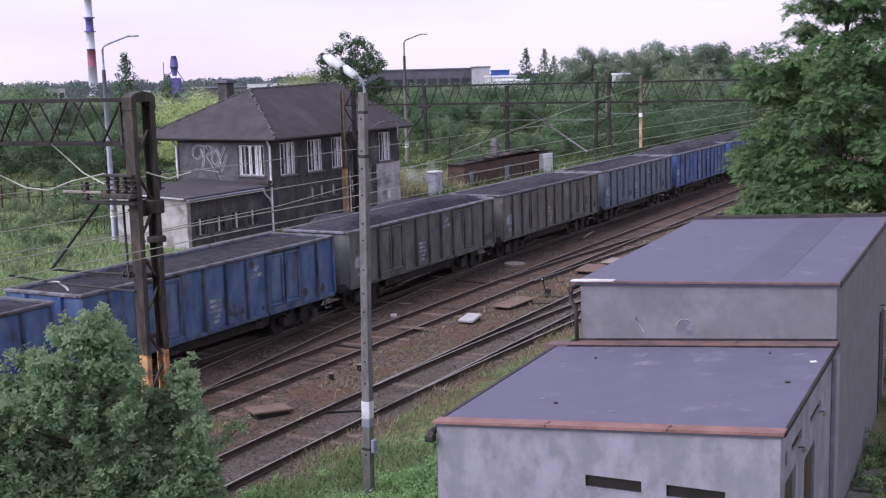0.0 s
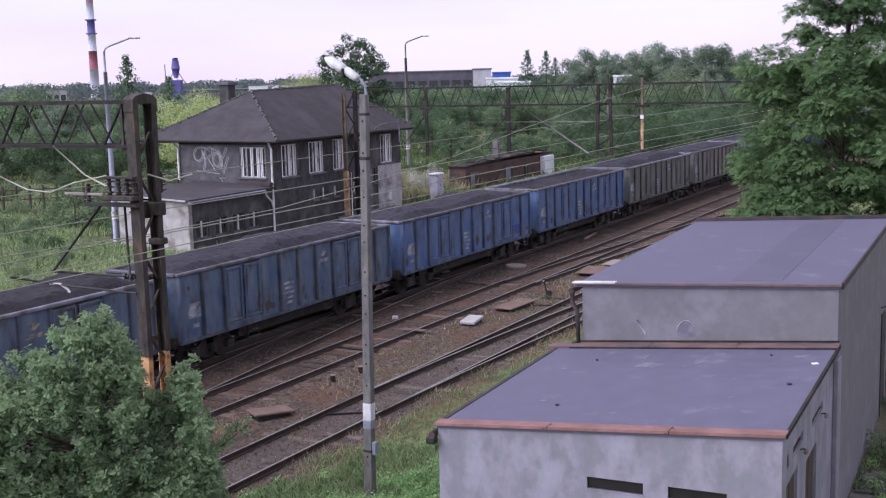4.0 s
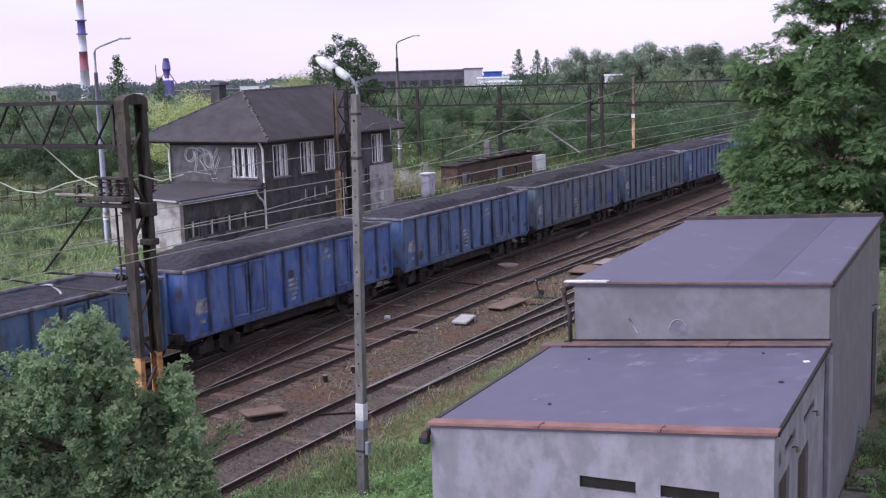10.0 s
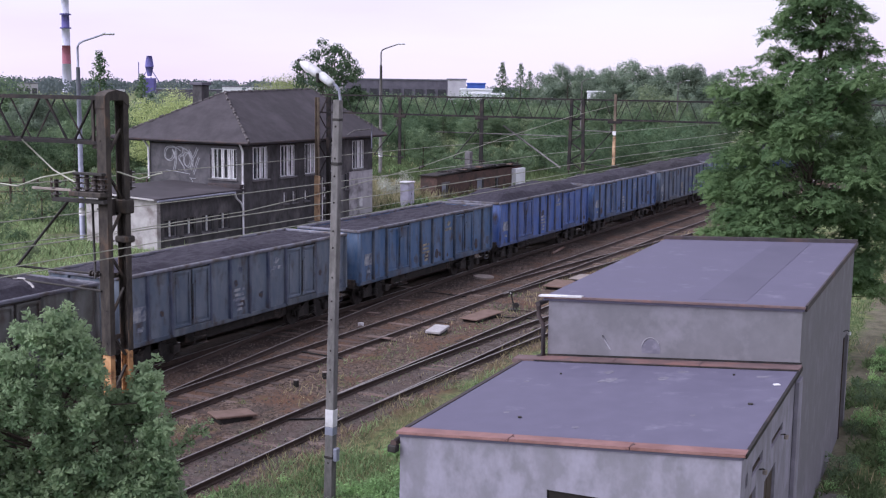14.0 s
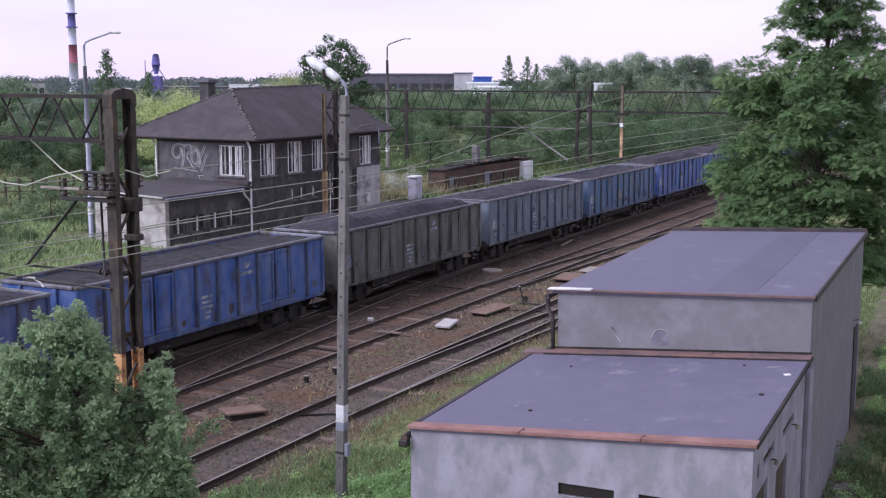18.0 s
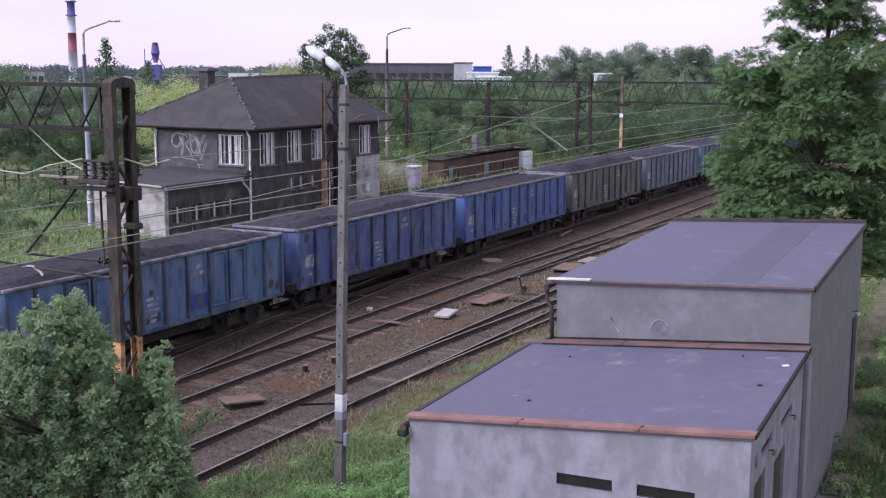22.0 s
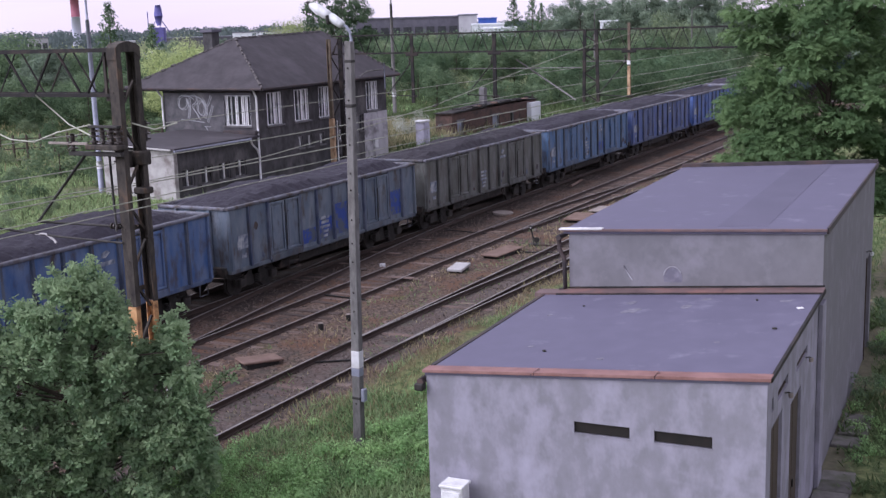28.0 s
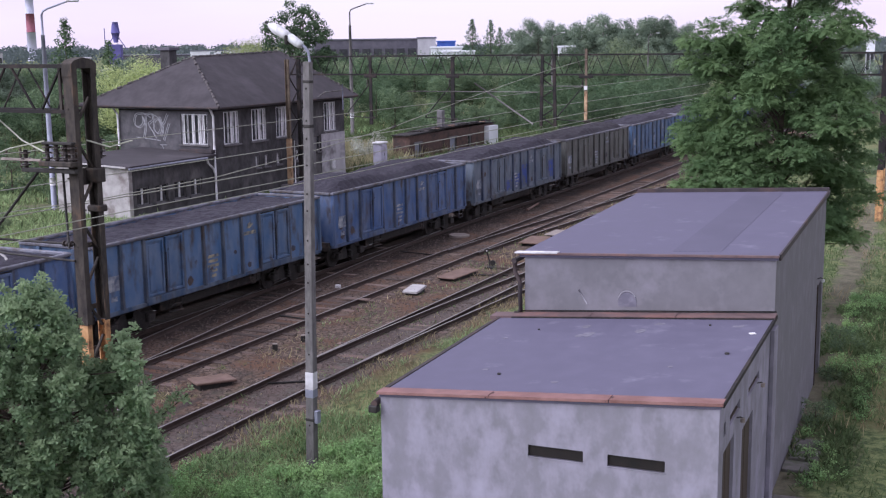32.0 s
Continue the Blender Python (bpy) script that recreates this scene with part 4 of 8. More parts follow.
    part("gutter", tube([(x0, y0 - 0.03, ze - 0.08), (x1, y0 - 0.03, ze - 0.08)], 0.075, 8), M["flash_dark"], s)
    dp = tube([(SB_X + 0.1, y0 + 0.1, ze - 0.12), (SB_X + 0.12, SB_Y0 - 0.12, 5.0), (SB_X + 0.12, SB_Y0 - 0.12, -0.2)], 0.065, 8)
    part("downpipe", dp, M["white_paint"], s, "white downpipe at the corner")
    dp = tube([(SB_X0 - 0.1, y0 + 0.05, ze - 0.12), (SB_X0 - 0.02, SB_Y0 - 0.1, 5.0), (SB_X0 - 0.02, SB_Y0 - 0.1, 3.05)], 0.065, 8)
    part("downpipe", dp, M["white_paint"], s)
    ch = part("chimney", cuboid(-49.55, -48.8, 61.25, 62.0, 6.2, 8.85, 0.03), M["soot"], s, "sooty brick chimney")
    part("chimney_cap", cuboid(-49.68, -48.67, 61.12, 62.13, 8.85, 9.05, 0.03), M["hall_dark"], ch)
    mast = part("roof_pole", tube([(SB_X + 1.0, 71.2, 4.65), (SB_X + 1.0, 71.2, 6.4)], 0.045, 6), M["galvanised"], s)
    part("conduit", tube([(SB_X + 0.1, 67.2, 4.9), (SB_X + 0.98, 68.9, 5.95), (SB_X + 0.98, 71.2, 5.98)], 0.05, 6), M["pole_concrete"], s, "bent grey conduit reaching past the eave")
    part("wall_socket", cuboid(SB_X + 0.03, SB_X + 0.22, 70.9, 71.35, 0.55, 1.2, 0.02), M["white_paint"], s, "small white wall cabinet")
    # annex in front of the end wall
    ax0, ax1, ay0 = -48.1, SB_X - 0.02, 50.0
    an = part("annex_side_wall", holed_wall(SB_Y0 - ay0 - 0.3, 2.62, 2.62, -0.3, 0.3, [(a, a + 1.05, 0.5, 1.5) for a in (0.3, 1.95, 3.55, 5.05)]), M["soot"], s, "sooty annex wall with four small windows",
              at=Matrix.Translation((ax1, ay0 + 0.3, 0)) @ Matrix.Rotation(math.pi / 2, 4, "Z"))
    for a in (0.3, 1.95, 3.55, 5.05):
        casement(s, ax1, ay0 + 0.3 + a, ay0 + 1.35 + a, 0.5, 1.5, 2, False, "x", "soot_light", "window_paint")
    part("annex_end_wall", cuboid(ax0, ax1, ay0, ay0 + 0.3, -0.3, 2.62), M["annex_white"], s, "stained whitewashed annex end wall")
    part("annex_back_wall", cuboid(ax0, ax0 + 0.3, ay0 + 0.3, SB_Y0, -0.3, 2.62), M["soot"], s)
    rf = prism([(ax0 - 0.25, 2.92), (ax1 + 0.3, 2.64), (ax1 + 0.3, 2.76), (ax0 - 0.25, 3.04)], SB_Y0 - ay0 + 0.25, axis="y", at=ay0 - 0.28)
    part("annex_roof", rf, M["tiles"], s, "dark felt annex roof")
    part("annex_fascia", prism([(ax0 - 0.27, 2.90), (ax1 + 0.1, 2.65), (ax1 + 0.1, 2.74), (ax0 - 0.27, 2.99)], 0.06, axis="y", at=ay0 - 0.345), M["slab_white"], s, "pale fascia board")
    part("annex_gutter", tube([(ax1 + 0.33, ay0 - 0.28, 2.62), (ax1 + 0.33, SB_Y0 - 1.1, 2.62)], 0.06, 8), M["galvanised"], s)
    part("annex_downpipe", tube([(ax1 + 0.33, SB_Y0 - 1.15, 2.58), (ax1 + 0.3, SB_Y0 - 1.0, 2.3), (ax1 + 0.18, SB_Y0 - 0.35, 1.9), (SB_X + 0.14, SB_Y0 - 0.16, 1.55)], 0.06, 8), M["white_paint"], s, "bent white downpipe of the annex roof")
    part("annex_flashing", cuboid(ax1 - 2.2, ax1 + 0.2, SB_Y0 - 0.5, SB_Y0 - 0.01, 2.8, 3.02, 0.02), M["flash_dark"], s, "raised felt flashing against the end wall")


build_signal_box()


# ---- brick shed beyond, with each brick of its track side ----
def build_shed():
    s = thing("brick_shed", "low derelict red brick shed with a sagging dark roof", "shed")
    x, y0, y1, d = -44.0, 85.0, 102.1, 1.5
    holes = [(85.9, 87.1, -0.2, 1.05), (92.6, 94.0, -0.2, 1.0), (96.3, 97.1, 0.0, 0.9)]
    bm = holed_wall(y1 - y0, 1.72, 1.72, -0.4, 0.3, [(a - y0, b - y0, c, e) for a, b, c, e in holes])
    bm.transform(Matrix.Rotation(math.pi / 2, 4, "Z"))
    bm.transform(Matrix.Translation((x, y0, 0)))
    part("brick_wall", bm, M["brick"], s)
    for a, b, c, e in holes:
        w = part("window", cuboid(x - 0.2, x - 0.16, a, b, c, e), M["galvanised" if a < 95 else "glass"], s, "boarded grey window" if a < 95 else "")
        part("window_frame", cuboid(x - 0.16, x - 0.05, a, a + 0.12, c, e), M["slab"], w)
        part("window_frame", cuboid(x - 0.16, x - 0.05, b - 0.12, b, c, e), M["soot_light"], w)
        part("lintel", cuboid(x - 0.05, x + 0.03, a - 0.15, b + 0.15, e, e + 0.14), M["soot_light"], w)
    part("end_wall", cuboid(x - d, x - 0.3, y0, y0 + 0.3, -0.4, 1.7), M["brick"], s)
    part("far_end_wall", cuboid(x - d, x - 0.3, y1 - 0.3, y1, -0.4, 1.7), M["brick"], s)
    part("back_wall", cuboid(x - d, x - d + 0.3, y0 + 0.3, y1 - 0.3, -0.4, 1.7), M["brick"], s)
    bm = prism([(y0 - 0.2, 1.73), (y0 + 2.5, 1.76), (y0 + 7, 1.9), (y1 - 4, 1.92), (y1 - 1.5, 1.78), (y1 + 0.3, 1.73), (y1 + 0.3, 1.8), (y1 - 1.5, 1.86), (y1 - 4, 2.02), (y0 + 7, 2.0), (y0 + 2.5, 1.86), (y0 - 0.2, 1.8)], -(d + 0.2), axis="x", at=x + 0.12)
    part("roof", bm, M["truss_steel"], s, "sagging tarred roof")
    for i in range(26):
        a = y0 + 0.65 * i
        part("roof_board", cuboid(x - 0.3, x + 0.16 + 0.1 * math.sin(i * 2.1), a, a + 0.5 + 0.14 * math.sin(i * 1.3), 1.99 + 0.07 * math.sin(i * 0.23 + 0.4), 2.05 + 0.09 * math.sin(i * 1.7), 0.01), M["slab_rust" if i % 5 == 2 else "truss_steel"], s)
    part("porch_post", cuboid(x + 0.02, x + 0.5, 99.9, 102.0, -0.3, 1.55, 0.02), M["hall_white"], s, "whitewashed end panel")
    part("chimney", cuboid(x - 1.1, x - 0.6, 92.3, 92.85, 1.6, 3.4, 0.03), M["soot_light"], s, "crumbling brown chimney stub")


build_shed()


def relay_cabinet(x, y):
    b = thing("relay_cabinet", "pale lavender-grey steel relay cabinet with a white lid", "relay cabinet", at=pose(x, y, 0, 0, 0, 0))
    part("cabinet", cuboid(-0.36, 0.36, -0.45, 0.45, -0.25, 1.68, 0.03), M["cabinet"], b)
    part("cabinet_lid", cuboid(-0.42, 0.42, -0.51, 0.51, 1.68, 1.84, 0.05), M["white_paint"], b)
    part("cabinet_door", cuboid(0.362, 0.385, -0.41, -0.02, -0.05, 1.56, 0.01), M["cabinet"], b)
    part("cabinet_door", cuboid(0.362, 0.385, 0.02, 0.41, -0.05, 1.56, 0.01), M["cabinet"], b)
    part("door_handle", cuboid(0.385, 0.41, -0.06, -0.03, 0.8, 1.0), M["black_iron"], b)


relay_cabinet(-43.1, 78.4)

# ---- the coal train ----
BODY, PITCH = 12.72, 13.75
SIDE, TOP_Z, SILL_Z = 1.44, 3.22, 1.08
PANEL, DOOR_W = 1.105, 1.94
CELLS = ["p", "p", "d", "p", "p", "p", "p", "d", "p", "p"]


def cell_spans():
    y, out = -BODY / 2, []
    total = sum(PANEL if c == "p" else DOOR_W for c in CELLS)
    for c in CELLS:
        w = (PANEL if c == "p" else DOOR_W) * BODY / total
        out.append((c, y, y + w))
        y += w
    return out


def wagon_meshes():
    m = {}
    m["wall"] = as_mesh("side_wall", cuboid(SIDE - 0.05, SIDE, -BODY / 2, BODY / 2, SILL_Z, TOP_Z - 0.09), M["paint"])
    bm = cuboid(-SIDE + 0.05, SIDE - 0.05, BODY / 2 - 0.05, BODY / 2, SILL_Z, TOP_Z - 0.09)
    m["end"] = as_mesh("end_wall", bm, M["paint"])
    m["floor"] = as_mesh("floor", cuboid(-SIDE + 0.05, SIDE - 0.05, -BODY / 2 + 0.05, BODY / 2 - 0.05, 1.2, 1.3), M["underframe"])
    # hat-shaped side post, tapering to the top
    bm = prism([(-0.066, 0.0), (0.066, 0.0), (0.046, 0.105), (-0.046, 0.105)], TOP_Z - 0.09 - SILL_Z, axis="z", at=SILL_Z)
    bm.transform(Matrix(((0, 1, 0, SIDE), (-1, 0, 0, 0), (0, 0, 1, 0), (0, 0, 0, 1))))
    for v in bm.verts:
        if v.co.z > 2.5 and v.co.x > SIDE + 0.05:
            v.co.x -= 0.03
    m["post"] = as_mesh("side_post", bm, M["paint"])
    bm = cuboid(-0.06, 0.06, BODY / 2, BODY / 2 + 0.09, SILL_Z - 0.02, TOP_Z - 0.09, 0.012)
    m["end_post"] = as_mesh("end_post", bm, M["paint"])
    bm = bmesh.new()
    cuboid(SIDE - 0.05, SIDE + 0.085, -BODY / 2 - 0.05, BODY / 2 + 0.05, TOP_Z - 0.09, TOP_Z + 0.02, 0.025, bm)
    m["rim"] = as_mesh("top_rail", bm, M["rim"])
    m["end_rim"] = as_mesh("end_rail", cuboid(-SIDE + 0.05, SIDE - 0.05, BODY / 2 - 0.05, BODY / 2 + 0.085, TOP_Z - 0.09, TOP_Z + 0.018, 0.025), M["rim"])
    # one leaf of a side door, with a raised frame and pressed panel
    w = DOOR_W / 2 * BODY / (8 * PANEL + 2 * DOOR_W)
    h0, h1 = SILL_Z + 0.16, TOP_Z - 0.16
    bm = cuboid(SIDE + 0.012, SIDE + 0.03, 0.06, w - 0.06, h0, h1, 0.004)
    for a in ((0.05, 0.13), (w - 0.13, w - 0.05)):
        cuboid(SIDE + 0.03, SIDE + 0.085, a[0], a[1], h0, h1, 0.008, bm)
    for z in ((h0, h0 + 0.08), (h1 - 0.08, h1)):
        cuboid(SIDE + 0.03, SIDE + 0.082, 0.13, w - 0.13, z[0], z[1], 0.008, bm)
    cuboid(SIDE + 0.03, SIDE + 0.058, 0.2, w - 0.2, h0 + 0.16, h1 - 0.16, 0.012, bm)
    # added dark plate behind each door pair; draws the shaded gaps between leaves
    m["door_seal"] = as_mesh("door_seal", cuboid(SIDE + 0.001, SIDE + 0.011, 0.0, 2 * w, h0 - 0.04, h1 + 0.04), M["underframe"])
    m["leaf"] = as_mesh("door_leaf", bm, M["paint"])
    m["leaf_w"] = w
    m["latch"] = as_mesh("door_latch", tube([(SIDE + 0.09, 0, h0 + 0.15), (SIDE + 0.09, 0, h1 - 0.5), (SIDE + 0.12, 0.1, h1 - 0.4)], 0.018, 6), M["underframe"])
    m["door_sill"] = as_mesh("door_sill", cuboid(SIDE - 0.02, SIDE + 0.11, -DOOR_W / 2, DOOR_W / 2, SILL_Z - 0.1, SILL_Z + 0.14, 0.02), M["paint"])
    bm = bmesh.new()
    cuboid(SIDE - 0.12, SIDE + 0.05, -BODY / 2, BODY / 2, SILL_Z - 0.12, SILL_Z + 0.02, 0.015, bm)
    m["sill"] = as_mesh("side_sill", bm, M["paint"])
    bm = bmesh.new()
    for x in (-0.35, 0.35):
        cuboid(x - 0.09, x + 0.09, -BODY / 2 - 0.05, BODY / 2 + 0.05, 0.86, 1.2, 0.01, bm)
    for y in (-5.9, -4.35, -2.0, 0, 2.0, 4.35, 5.9):
        cuboid(-SIDE + 0.1, SIDE - 0.1, y - 0.1, y + 0.1, 0.86, 1.1, 0.01, bm)
    for x in (-1.12, 1.12):
        cuboid(x - 0.06, x + 0.06, -BODY / 2 + 0.1, BODY / 2 - 0.1, 0.84, 1.16, 0.012, bm)
    m["frame"] = as_mesh("underframe", bm, M["underframe"])
    bm = bmesh.new()
    for x in (-0.95, 0.95):
        cuboid(x - 0.04, x + 0.04, -2.9, 2.9, 0.5, 0.98, 0.02, bm)
    for y in (-2.6, -1.5, -0.5, 0.6, 1.7, 2.7):
        cuboid(-0.95, 0.95, y - 0.12, y + 0.12, 0.46, 0.95, 0.02, bm)
    cuboid(-0.5, 0.2, -1.9, -1.1, 0.42, 0.95, 0.05, bm)
    m["brake_gear"] = as_mesh("brake_gear", bm, M["underframe"])
    m["headstock"] = as_mesh("headstock", cuboid(-1.3, 1.3, BODY / 2 - 0.02, BODY / 2 + 0.14, 0.85, 1.2, 0.02), M["underframe"])
    bm = disc((0, 0.11, 0), 0.1, 0.22, "y", 14)
    disc((0, 0.25, 0), 0.07, 0.14, "y", 12, bm)
    disc((0, 0.345, 0), 0.225, 0.05, "y", 18, bm)
    m["buffer"] = as_mesh("buffer", bm, M["underframe"])
    m["coupling"] = as_mesh("coupling", tube([(0, 0, 0), (0, 0.14, 0.02), (0, 0.22, -0.1), (0, 0.3, -0.22), (0, 0.38, -0.12)], 0.045, 7), M["black_iron"])
    bm = bmesh.new()
    for y in (-0.3, 0.3):
        bar((0, y, 0), (0, y, -0.45), 0.03, 0.03, bm)
    bar((0, -0.33, -0.45), (0, 0.33, -0.45), 0.16, 0.03, bm)
    bar((0, -0.3, -0.22), (0, 0.3, -0.22), 0.14, 0.03, bm)
    m["step"] = as_mesh("foot_step", bm, M["underframe"])
    m["step_small"] = as_mesh("foot_step", tube([(0, -0.2, 0.1), (0, -0.2, -0.32), (0, 0.2, -0.32), (0, 0.2, 0.1)], 0.028, 6), M["rim"])
    m["rail"] = as_mesh("grab_rail", tube([(SIDE - 0.1, BODY / 2 + 0.04, 1.5), (SIDE - 0.1, BODY / 2 + 0.16, 1.54), (SIDE - 0.1, BODY / 2 + 0.16, 2.5), (SIDE - 0.1, BODY / 2 + 0.04, 2.54)], 0.02, 6), M["stencil"])
    bm = bmesh.new()
    n = 20
    ring = [(0, 0.23 * math.cos(2 * math.pi * i / n), 0.23 * math.sin(2 * math.pi * i / n)) for i in range(n + 1)]
    tube(ring, 0.022, 6, bm)
    for a in range(4):
        c = math.pi / 2 * a
        bar((0, 0, 0), (0, 0.22 * math.cos(c), 0.22 * math.sin(c)), 0.025, 0.025, bm)
    m["handwheel"] = as_mesh("brake_wheel", bm, M["underframe"])
    m["tank"] = as_mesh("air_tank", disc((0.5, 0, 0.72), 0.2, 1.3, "y", 14), M["underframe"])
    # bogie
    bm = bmesh.new()
    for sx in (-1, 1):
        prof = [(-1.15, 0.42), (-0.75, 0.36), (-0.4, 0.28), (0.4, 0.28), (0.75, 0.36), (1.15, 0.42), (1.15, 0.62), (0.6, 0.66), (0.35, 0.82), (-0.35, 0.82), (-0.6, 0.66), (-1.15, 0.62)]
        prism(prof, 0.1, bm, "x", sx * 1.0 - 0.05)
    cuboid(-1.05, 1.05, -0.2, 0.2, 0.6, 0.86, 0.02, bm)
    m["bogie"] = as_mesh("bogie_frame", bm, M["underframe"])
    m["axle_box"] = as_mesh("axle_box", cuboid(1.04, 1.22, -0.17, 0.17, 0.33, 0.62, 0.03), M["underframe"])
    bm = bmesh.new()
    for i in range(5):
        disc((1.1, 0, 0.36 + i * 0.06), 0.12, 0.035, "z", 12, bm)
    m["spring"] = as_mesh("spring_nest", bm, M["black_iron"])
    bm = tube([(-0.8, 0, 0), (0.8, 0, 0)], 0.075, 10)
    m["axle"] = as_mesh("axle", bm, M["wheel"])
    bm = disc((0, 0, 0), 0.46, 0.11, "x", 28)
    disc((-0.05, 0, 0), 0.49, 0.03, "x", 28, bm)
    disc((0.055, 0, 0), 0.37, 0.02, "x", 24, bm)
    for k in range(4):
        c = math.pi / 2 * k
        disc((0.068, 0.25 * math.cos(c), 0.25 * math.sin(c)), 0.055, 0.02, "x", 8, bm)
    m["wheel"] = as_mesh("wheel", bm, M["wheel"])
    # stencilled bars of lettering
    bm = bmesh.new()
    for i, w in enumerate((0.62, 0.5, 0.66, 0.4, 0.3)):
        cuboid(SIDE + 0.002, SIDE + 0.006, -w / 2, w / 2, 1.95 - i * 0.17, 2.05 - i * 0.17, into=bm)
    m["text_block"] = as_mesh("stencil_block", bm, M["stencil"])
    bm = bmesh.new()
    cuboid(SIDE + 0.002, SIDE + 0.006, -0.38, 0.38, 2.42, 2.54, into=bm)
    prism([(-0.18, 2.66), (0.02, 2.64), (0.2, 2.78), (0.06, 2.86), (-0.14, 2.8)], 0.004, bm, "x", SIDE + 0.002)
    m["emblem"] = as_mesh("stencil_emblem", bm, M["stencil"])
    bm = bmesh.new()
    cuboid(SIDE + 0.002, SIDE + 0.006, -0.3, 0.3, 1.72, 2.2, into=bm)
    cuboid(SIDE + 0.002, SIDE + 0.006, -0.12, 0.16, 1.4, 1.55, into=bm)
    m["number_plate"] = as_mesh("stencil_panel", bm, M["stencil"])
    return m


WM = wagon_meshes()


def coal_mesh(seed):
    """A load of coal: a level bed with low heaps, sunk a little below the rim."""
    nx, ny = 15, 70
    verts, faces = [], []
    r = random.Random(seed)
    p = r.uniform(0, 50)
    heap = r.uniform(-0.12, 0.42)
    for j in range(ny):
        for i in range(nx):
            x = (-1 + 2 * i / (nx - 1)) * (SIDE - 0.06)
            y = (-1 + 2 * j / (ny - 1)) * (BODY / 2 - 0.06)
            edge = min(1.0, (1 - abs(x) / (SIDE - 0.05)) * 3.0) * min(1.0, (BODY / 2 - abs(y)) / 1.4)
            z = TOP_Z - 0.10 + heap * edge + 0.09 * edge * noise.noise((y * 0.55 + p, x * 0.5, p)) + 0.05 * noise.noise((x * 4, y * 4, p)) + 0.03 * r.uniform(-1, 1)
            z += 0.08 * edge * math.cos(y * math.pi * 2 / (BODY / 2) + p)
            verts.append((x, y, z))
    for j in range(ny - 1):
        for i in range(nx - 1):
            a = j * nx + i
            faces.append((a, a + 1, a + nx + 1, a + nx))
    me = bpy.data.meshes.new("coal_load")
    me.from_pydata(verts, [], faces)
    me.materials.append(M["coal_brown" if seed in (1, 4) else "coal"])
    return me


COAL = [coal_mesh(s) for s in range(9)]
MIRROR = {1: Matrix(), -1: Matrix.Rotation(math.pi, 4, "Z")}


